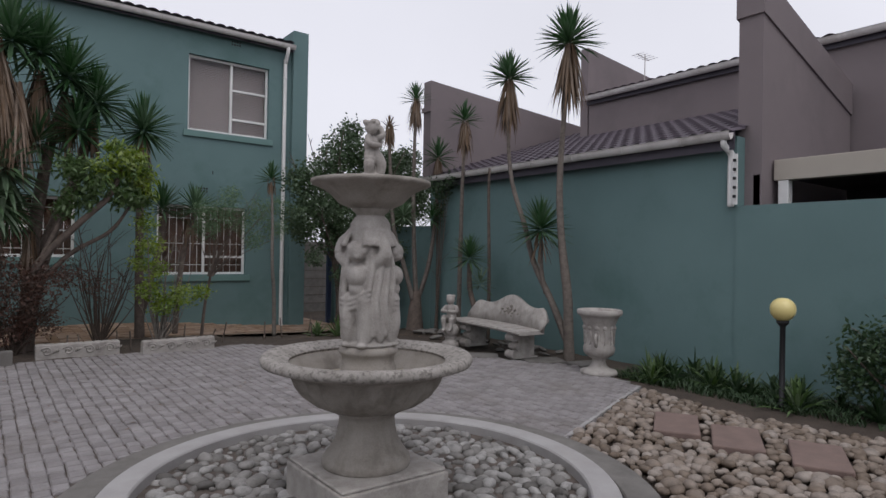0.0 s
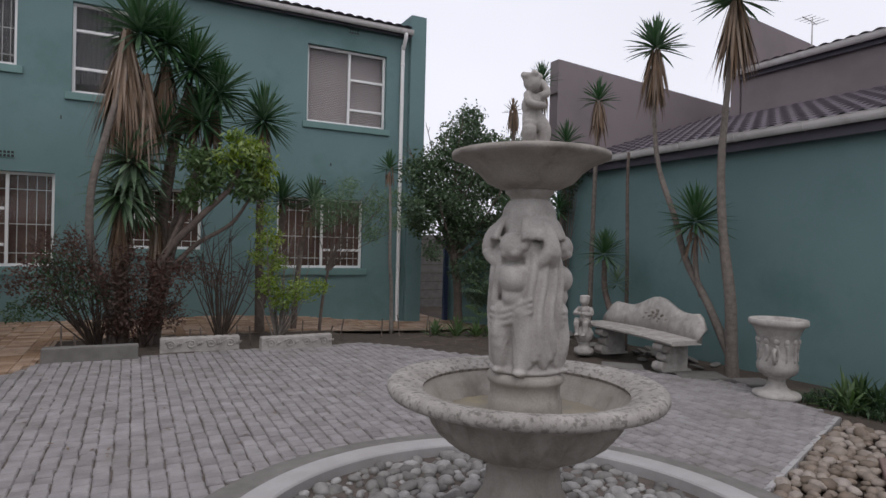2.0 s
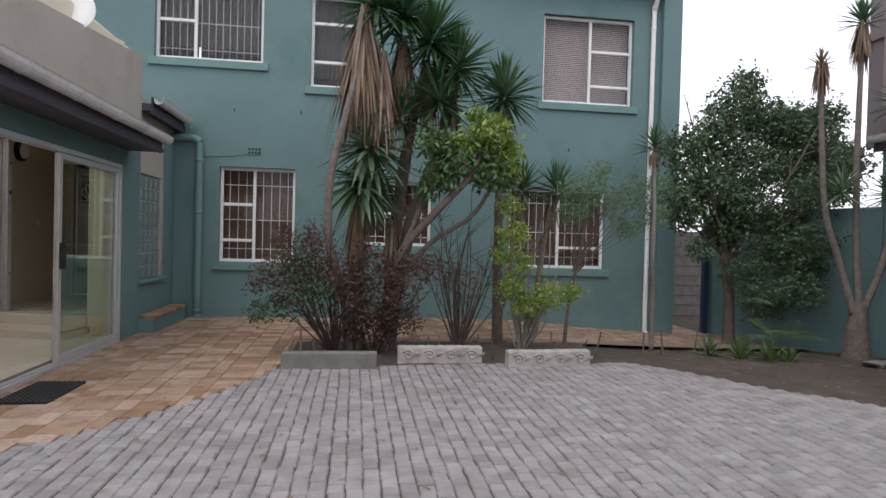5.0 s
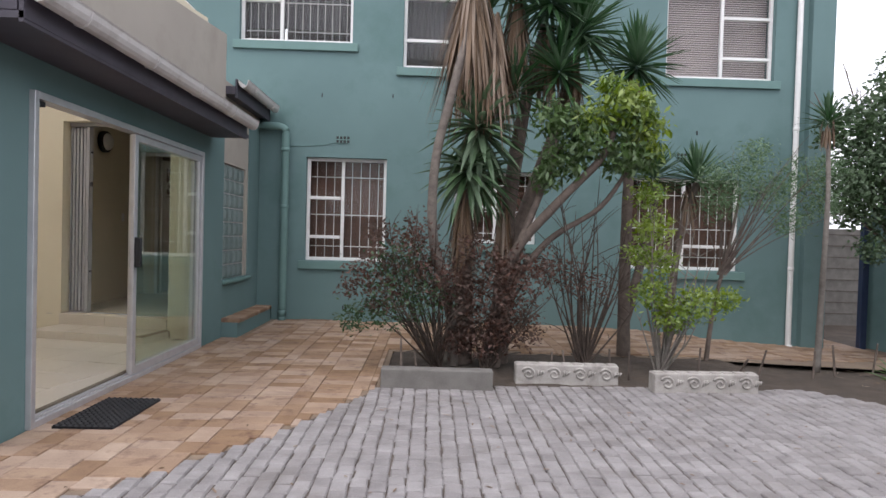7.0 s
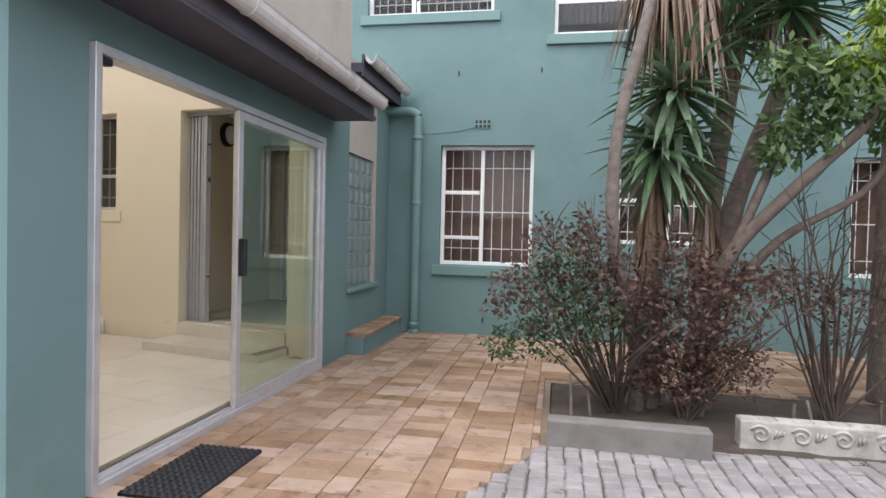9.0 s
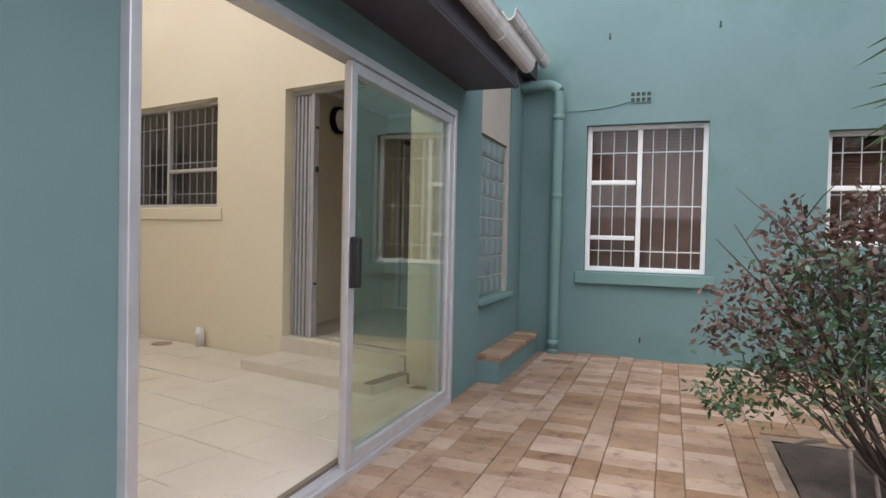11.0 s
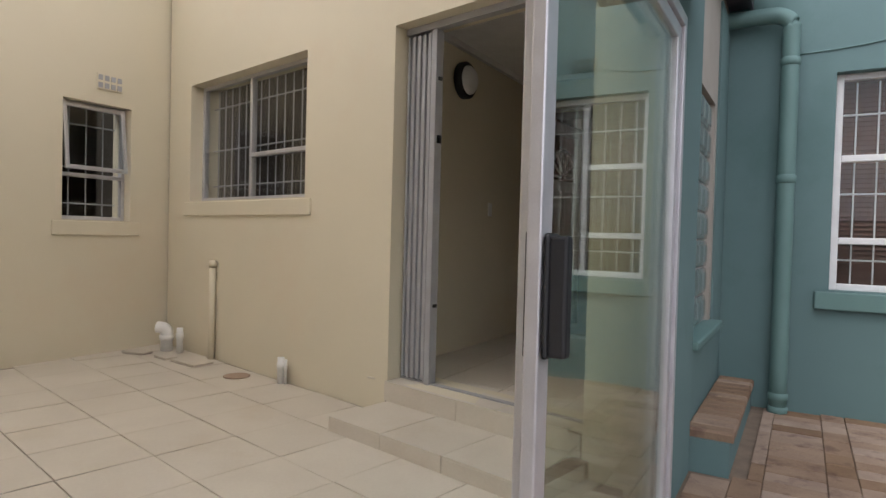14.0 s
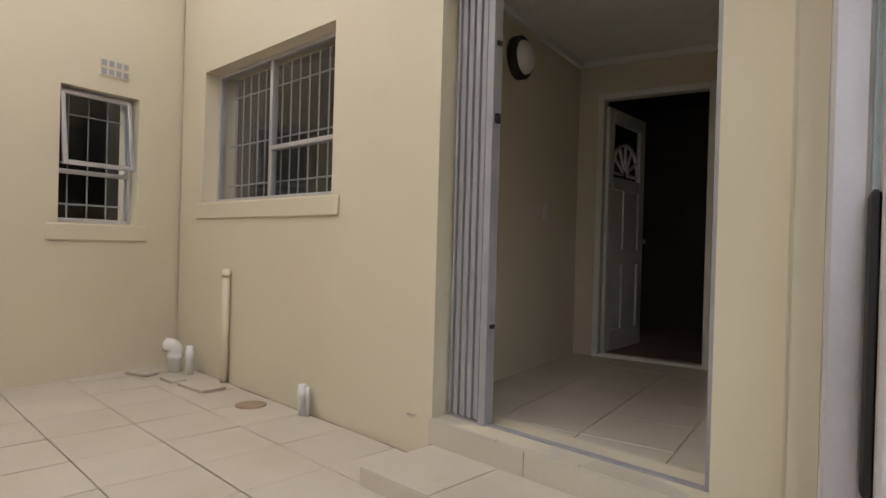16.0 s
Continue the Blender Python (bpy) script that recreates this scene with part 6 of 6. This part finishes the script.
cr = tree_root("creeper", "leafy creeper hanging over the boundary wall", 7.2, 9.6, "creeper")
leaf_cloud(cr, [((7.25, 9.75, 2.75), 0.36), ((7.25, 9.3, 2.9), 0.24), ((7.28, 9.9, 2.35), 0.26)], 1500, 0.06, LEAF_DARK)
ends = [(7.25, 9.7 + random.uniform(-0.3, 0.3), random.uniform(2.3, 3.0)) for _ in range(10)]
twigs(cr, (7.33, 9.95, -0.1), ends, 0.012, BARK, wob=0.05)


def fern(x, y, z, n, ln, mat, label, name="fern"):
    top = tree_root(name, label, x, y, "fern")
    V, F = [], []
    for i in range(n):
        a = i * 2.4 + random.uniform(-0.3, 0.3)
        e = radians(random.uniform(25, 70))
        d = Vector((math.cos(a) * math.cos(e), math.sin(a) * math.cos(e), math.sin(e)))
        side = d.cross(Vector((0, 0, 1))).normalized()
        for k in range(3, 18):
            s = k / 18
            c = Vector((x, y, z)) + d * ln * s - Vector((0, 0, 0.5 * ln * s * s))
            for sg in (-1, 1):
                strap(V, F, c, side * sg + d * 0.45 - Vector((0, 0, 0.25)), ln * 0.24 * math.sin(math.pi * s) + 0.01, 0.016, 0.3, 0.1)
    mesh_of("fronds", V, F, mat, top)
    return top


fern(5.95, 10.4, 0.1, 10, 0.75, LEAF_MID, "arching green cycad fronds in the corner bed")
fern(6.3, 10.9, 0.5, 9, 0.9, LEAF_FEATHER, "pale arching fern fronds in the corner bed")
for x, y, ln in ((5.25, 10.2, 0.42), (5.5, 9.95, 0.36), (5.0, 10.5, 0.34), (5.75, 9.9, 0.3)):
    a = tree_root("strap_plant", "low clump of green strap leaves in soil", x, y, "plant")
    crown(a, (x, y, -0.12), ln, 26, 0.045, LEAF_MID, 15, 85, 0.3)

# planting along the east wall
for k in range(26):
    x, y = random.uniform(6.45, 7.15), random.uniform(1.9, 4.6)
    if abs(x - 6.51) < 0.12 and abs(y - 2.955) < 0.12:
        continue
    a = tagged(empty("strap_plant"), "low clump of dark green strap leaves by the wall", "plant", "border plants")
    crown(a, (x, y, -0.07), random.uniform(0.28, 0.46), 24, 0.04, LEAF_DARK if k % 3 else LEAF_MID, 15, 85, 0.4)
gr = tagged(empty("border_grass"), "thick dark green tufted grass along the wall", "grass", kind="stuff")
V, F = [], []
for _ in range(2600):
    x, y = random.uniform(6.35, 7.2), random.uniform(2.2, 5.0)
    if math.hypot(x - 6.16, y - 4.98) < 0.27:
        continue
    a = random.uniform(0, 6.28)
    strap(V, F, (x, y, -0.07), (math.cos(a) * 0.5, math.sin(a) * 0.5, 1), random.uniform(0.12, 0.26), 0.012, 0.5, 0.1)
mesh_of("tufts", V, F, LEAF_DARK, gr)["kind"] = "stuff"
bu = tree_root("dark_bush", "large dark green rounded bush by the wall", 6.9, 1.8, "shrub")
ends = [(6.85 + random.uniform(-0.4, 0.4), 1.7 + random.uniform(-0.7, 0.7), random.uniform(0.4, 1.0)) for _ in range(24)]
twigs(bu, (6.9, 1.8, -0.08), ends, 0.02, BARK)
leaf_cloud(bu, [((6.85, 2.2, 0.6), 0.42), ((6.8, 1.7, 0.72), 0.5), ((6.9, 1.2, 0.7), 0.5), ((6.75, 2.35, 0.35), 0.35), ((6.7, 0.7, 0.6), 0.5)], 7000, 0.065, LEAF_DARK)

# loose stones behind the bench
stones = pebble_meshes(CONCRETE_OLD, 4)
for k in range(34):
    x, y = random.uniform(6.4, 7.2), random.uniform(6.5, 9.6)
    o = new("field_stone", random.choice(stones))
    r = random.uniform(0.06, 0.13)
    o.matrix_world = pose(x, y, -0.05 + r * 0.25, random.uniform(-20, 20), random.uniform(-20, 20), random.uniform(0, 360)) @ Matrix.Diagonal((r * 1.3, r, r * 0.6, 1))
    tagged(o, "flat grey field stone lying on the bed soil", "stone", "field stones")

for x, y, w, d, a in ((5.75, 6.75, 0.5, 0.38, -40), (6.25, 6.0, 0.55, 0.4, -28), (5.2, 7.55, 0.45, 0.35, -42), (6.55, 5.5, 0.4, 0.34, -15)):
    bm = bmesh.new()
    put_box(bm, (-w / 2, -d / 2, -0.05), (w / 2, d / 2, 0.012), 0.01)
    o = from_bm("flagstone", bm, CONCRETE_OLD)
    o.matrix_world = pose(x, y, 0.0, 0, 0, a)
    tagged(o, "grey concrete flagstone laid beside the bench", "flagstone", "flagstones")

# fallen leaves on soil and paving
litter = tagged(empty("leaf_litter"), "scattered dry brown leaves on soil and paving", "leaves", kind="stuff")
V, F = [], []
for k in range(520):
    if k % 5 == 0:
        x, y = random.uniform(-2.6, 3.0), random.uniform(5.5, 9.0)
    elif k % 2:
        x, y = random.uniform(-0.5, 3.2), random.uniform(9.6, 11.1)
    else:
        x, y = random.uniform(4.2, 7.1), random.uniform(7.9, 11.5)
    z = dip(x, y) + (0.004 if y < 9.2 else -0.048)
    a = random.uniform(0, 6.28)
    strap(V, F, (x, y, z), (math.cos(a), math.sin(a), 0.12), random.uniform(0.02, 0.07 if y < 9.2 else 0.14), 0.014, 0.05, 0.2)
mesh_of("leaf", V, F, DEAD, litter)["kind"] = "stuff"

# ---- annexe floor things ----
def pipe_stub(name, x, y, z0, h, r, label, elbow=False):
    top = empty(name, x, y, z0)
    lathe("pipe", [(r, 0.0), (r, h * 0.55), (r * 1.18, h * 0.57), (r * 1.18, h * 0.8), (r, h * 0.82), (r, h), (r * 0.8, h), (r * 0.8, h * 0.7)], WHITE, top, 24)
    if elbow:
        tube("elbow", [(0, 0, h * 0.8), (0, 0, h * 1.0), (-0.02, -0.02, h * 1.15), (-0.07, -0.05, h * 1.2)], r * 1.05, r * 1.05, WHITE, top, 14, 4)
    return tagged(top, label, "pipe")


def on_inner(x, off):
    q = P1 + (P0 - P1).normalized() * along(x)
    return q.x, q.y - off


x, y = on_inner(-7.66, 0.16)
pipe_stub("waste_pipe", x, y, FZ, 0.19, 0.055, "white plastic waste pipe elbow rising from the floor", True)
x, y = on_inner(-7.46, 0.12)
pipe_stub("waste_pipe", x, y, FZ, 0.24, 0.03, "thin white waste pipe rising from the floor")
x, y = on_inner(-5.86, 0.06)
pipe_stub("waste_pipe", x, y, FZ, 0.2, 0.028, "short white pipe stub at the wall")
x, y = on_inner(-5.81, 0.05)
pipe_stub("waste_pipe", x, y, FZ, 0.19, 0.012, "thin pipe stub beside the wall")
x, y = on_inner(-7.0, 0.035)
vp = empty("wall_pipe", x, y, FZ)
tube("pipe", [(0, 0, 0), (0, 0, 0.4), (0, 0, 0.85)], 0.03, 0.03, CREAM, vp, 14, 1)
lathe("cap", [(0.036, 0.84), (0.038, 0.87), (0.03, 0.9), (0.01, 0.905)], CREAM, vp, 18)
tagged(vp, "cream painted pipe against the annexe wall", "pipe")
for x0, off, w, d, a in ((-7.75, 0.42, 0.24, 0.13, 12), (-7.35, 0.32, 0.22, 0.11, -8), (-7.0, 0.24, 0.38, 0.19, -6)):
    x, y = on_inner(x0, off)
    bm = bmesh.new()
    put_box(bm, (-w / 2, -d / 2, 0.004), (w / 2, d / 2, 0.022), 0.002)
    o = from_bm("loose_tile", bm, TILE)
    o.matrix_world = pose(x, y, FZ, 0, 0, a)
    rb = [((-w / 2 + 0.01 + k * 0.03, -d / 2 + 0.002, 0.0), (-w / 2 + 0.025 + k * 0.03, d / 2 - 0.002, 0.0035)) for k in range(int(w / 0.03))]
    boxes("rib", rb, GROUT, o)
    tagged(o, "loose cream floor tile offcut lying by the wall", "tile", "loose tiles")
x, y = on_inner(-6.3, 0.2)
tagged(lathe("drain_cover", [(0.105, 0.0), (0.105, 0.006), (0.095, 0.008), (0.02, 0.008), (0.005, 0.008)], SANDSTONE, None, 32, m=Matrix.Translation((x, y, FZ))), "round tan drain cover in the tiled floor", "drain cover")

# ---- floors of pieces ----
def cut(x, y, w, d, ok, axis):
    """Trims a piece to the part of it that lies in its area: centre and scale, or nothing."""
    n = 6
    full = d if axis == "y" else w
    keep = []
    for k in range(n):
        s = (k + 0.5) / n - 0.5
        px, py = (x, y + s * full) if axis == "y" else (x + s * full, y)
        keep.append(ok(px, py))
    if not any(keep):
        return None
    a, e = keep.index(True), n - keep[::-1].index(True)
    mid, sc = ((a + e) / 2 / n - 0.5) * full, (e - a) / n
    return (x, y + mid, 1, sc) if axis == "y" else (x + mid, y, sc, 1)


def cell_piece(w, d, h, b):
    """One paving piece: a low block with eased top edges."""
    v = [(-w / 2, -d / 2, -h), (w / 2, -d / 2, -h), (w / 2, d / 2, -h), (-w / 2, d / 2, -h), (-w / 2, -d / 2, -b), (w / 2, -d / 2, -b), (w / 2, d / 2, -b), (-w / 2, d / 2, -b), (-w / 2 + b, -d / 2 + b, 0), (w / 2 - b, -d / 2 + b, 0), (w / 2 - b, d / 2 - b, 0), (-w / 2 + b, d / 2 - b, 0)]
    f = [(0, 1, 5, 4), (1, 2, 6, 5), (2, 3, 7, 6), (3, 0, 4, 7), (4, 5, 9, 8), (5, 6, 10, 9), (6, 7, 11, 10), (7, 4, 8, 11), (8, 9, 10, 11)]
    return [Vector(p) for p in v], f


def lay(owner, piece_name, spots, mat, w, d, near, singles=290, h=0.05, b=0.006, jitter=0.0025, twist=0.8):
    """spots: (x, y, z, turn, scale across, scale along)."""
    vs, fs = cell_piece(w, d, h, b)
    me = bpy.data.meshes.new(piece_name)
    me.from_pydata([tuple(v) for v in vs], [], fs)
    me.materials.append(mat)
    spots = sorted(spots, key=lambda p: (p[0] - near[0]) ** 2 + (p[1] - near[1]) ** 2)
    V, F = [], []
    for i, (x, y, z, a, sx, sy) in enumerate(spots):
        m = pose(x, y, z + random.uniform(-jitter, jitter), random.uniform(-0.5, 0.5), random.uniform(-0.5, 0.5), a + random.uniform(-twist, twist)) @ Matrix.Diagonal((sx, sy, 1, 1))
        if i < singles:
            o = new(piece_name, me)
            o.matrix_world = m
            o.parent = owner
        else:
            k = len(V)
            V += [m @ v for v in vs]
            F += [tuple(k + j for j in q) for q in fs]
    if V:
        mesh_of(piece_name + "_field", V, F, mat, owner)["kind"] = "stuff"


spots = []
pw, pl = 0.102, 0.118
for i in range(-33, 64):
    x = i * pw
    y = 0.6 + (0.5 * (i % 2) + random.uniform(-0.14, 0.14)) * pl
    while y < 9.6:
        c = cut(x, y, pw, pl, lambda u, w: inside(u, w, PAVED) and math.hypot(u - FX, w - FY) > 1.80, "y") if x > -3.4 else None
        if c:
            spots.append((c[0] + random.uniform(-0.006, 0.006), c[1], dip(x, y), 0, c[2] * random.uniform(0.93, 1.0), c[3] * random.uniform(0.92, 1.0)))
        y += pl
lay(pavement, "paver", spots, PAVER, pw - 0.003, pl - 0.005, (-0.6, 5.4), b=0.009, jitter=0.004, twist=2.5)

SAND_AREA = [(-2.88, 6.62), (-2.6, 6.62), (-1.99, 7.02), (-1.66, 7.46), (-1.27, 7.98), (-0.82, 9.0), (-0.7, 9.3), (-0.7, 11.1), (3.5, 11.2), (4.5, 11.6), (5.6, 12.0), (6.6, 12.1), (6.6, 16.4), (5.99, 16.4), (5.99, 13.25), (5.6, 13.36), (-2.62, 13.36), (-2.62, 11.65), (-2.88, 11.65)]
spots = []
sw, sl = 0.148, 0.295
x, row = -2.98, 0
while x < 6.8:
    wide = row % 2 == 0
    y = 6.4 + random.random() * 0.15
    across, deep = (sl, sw) if wide else (sw, sl)
    while y < 16.4:
        d = deep * (0.66 if not wide and random.random() < 0.5 else 1)
        c = cut(x + across / 2, y + d / 2, across, d, lambda u, w: inside(u, w, SAND_AREA), "x")
        if c:
            z = dip(c[0], c[1]) + 0.002
            spots.append((c[0], c[1], z, 0, c[2], 1) if wide else (c[0], c[1], z, 90, d / deep, c[2]))
        y += d
    x += across
    row += 1
lay(sandbed, "clay_paver", spots, SANDSTONE, sl - 0.004, sw - 0.004, (-1.9, 8.9), b=0.004)
spots = []
for k in range(13):
    spots.append((AX + 0.095, 11.76 + k * 0.122, 0.225, 0, 1, 1))
lay(bpy.data.objects["ledge_bay"], "ledge_brick", spots, SANDSTONE, 0.245, 0.115, (0, 0), b=0.012)

# tiled annexe floor, steps and porch
floor = tagged(boxes("floor", [((P1.x - 0.1, 7.5, -0.1), (AX - 0.05, 12.0, FZ - 0.008))], GROUT), "cream tiled annexe floor", "floor", kind="structure")
T = 0.455
boxes("threshold_tile", [((-3.5, 7.9, FZ - 0.0075), (-2.975, 10.9, FZ - 0.0035))], TILE, floor)
spots = []
ang = math.degrees(math.atan2(-cd.y, -cd.x))
for i in range(-3, 16):
    for j in range(1, 14):
        q = CM @ Vector((i * T + 0.1, -j * T + T / 2 - 0.02, 0))
        if -8.15 < q.x < -3.2 and q.y > 7.8:
            spots.append((q.x, q.y, FZ, ang, 1, 1))
lay(floor, "floor_tile", spots, TILE, T - 0.006, T - 0.006, (-4.5, 10), h=0.02, b=0.002, jitter=0.0006, twist=0.1)
ST = FZ + 0.09
steps = tagged(boxes("steps", [((oj0 + 0.02, -0.48, FZ - 0.05), (CL - 0.22, 0.0, ST - 0.008)), ((oj0 + 0.005, -0.02, FZ), (oj1 - 0.005, 0.42, PZ - 0.008))], GROUT, m=CM), "two cream tiled steps up to the porch", "steps", kind="structure")
spots, k = [], oj0 + 0.02 + T / 2
while k < CL - 0.3:
    q = CM @ Vector((k, -0.245, 0))
    spots.append((q.x, q.y, ST, ang, 1, 1.07))
    k += T
lay(steps, "tread_tile", spots, TILE, T - 0.004, T, (0, 0), h=0.012, b=0.002, jitter=0.0003, twist=0.1)
rl = []
k = oj0 + 0.02
while k < CL - 0.3:
    rl.append(((k + 0.002, -0.49, FZ + 0.001), (min(k + T - 0.002, CL - 0.22), -0.481, ST - 0.012)))
    k += T
boxes("riser_tile", rl, TILE, steps, m=CM)
boxes("riser_tile", [((CL - 0.219, -0.48, FZ + 0.001), (CL - 0.212, -0.05, ST - 0.012))], TILE, steps, m=CM)
boxes("riser_tile", [((oj0 + 0.011, -0.48, FZ + 0.001), (oj0 + 0.019, -0.01, ST - 0.012))], TILE, steps, m=CM)
boxes("riser_tile", [((oj0 - 0.0, -0.026, ST + 0.002), (oj0 + 0.62, -0.021, PZ - 0.012)), ((oj0 + 0.625, -0.026, ST + 0.002), (oj1, -0.021, PZ - 0.012))], TILE, steps, m=CM)
spots = []
porch = tagged(boxes("floor_porch", [((-4.95, 11.42, 0.1), (-3.3, 13.9, PZ - 0.012))], GROUT), "cream tiled porch floor", "floor", kind="structure")
for i in range(4):
    for j in range(6):
        x, y = -4.68 + i * T, 11.80 + j * T
        if x < -3.3 and y < 13.8:
            spots.append((x, y, PZ - 0.002, 0, 1, 1))
for i in range(4):
    if -4.68 + i * T < -3.3:
        spots.append((-4.68 + i * T, 11.46, PZ - 0.004, 0, 1, 0.5))
for i in range(3):
    q = CM @ Vector((oj0 + T / 2 + i * T, 0.1, 0))
    spots.append((q.x, q.y, PZ, ang, 1, 0.56)) if i * T + T < oj1 - oj0 + 0.1 else None
lay(porch, "floor_tile", spots, TILE, T - 0.006, T - 0.006, (-4, 12), h=0.012, b=0.002, jitter=0.0004, twist=0.1)
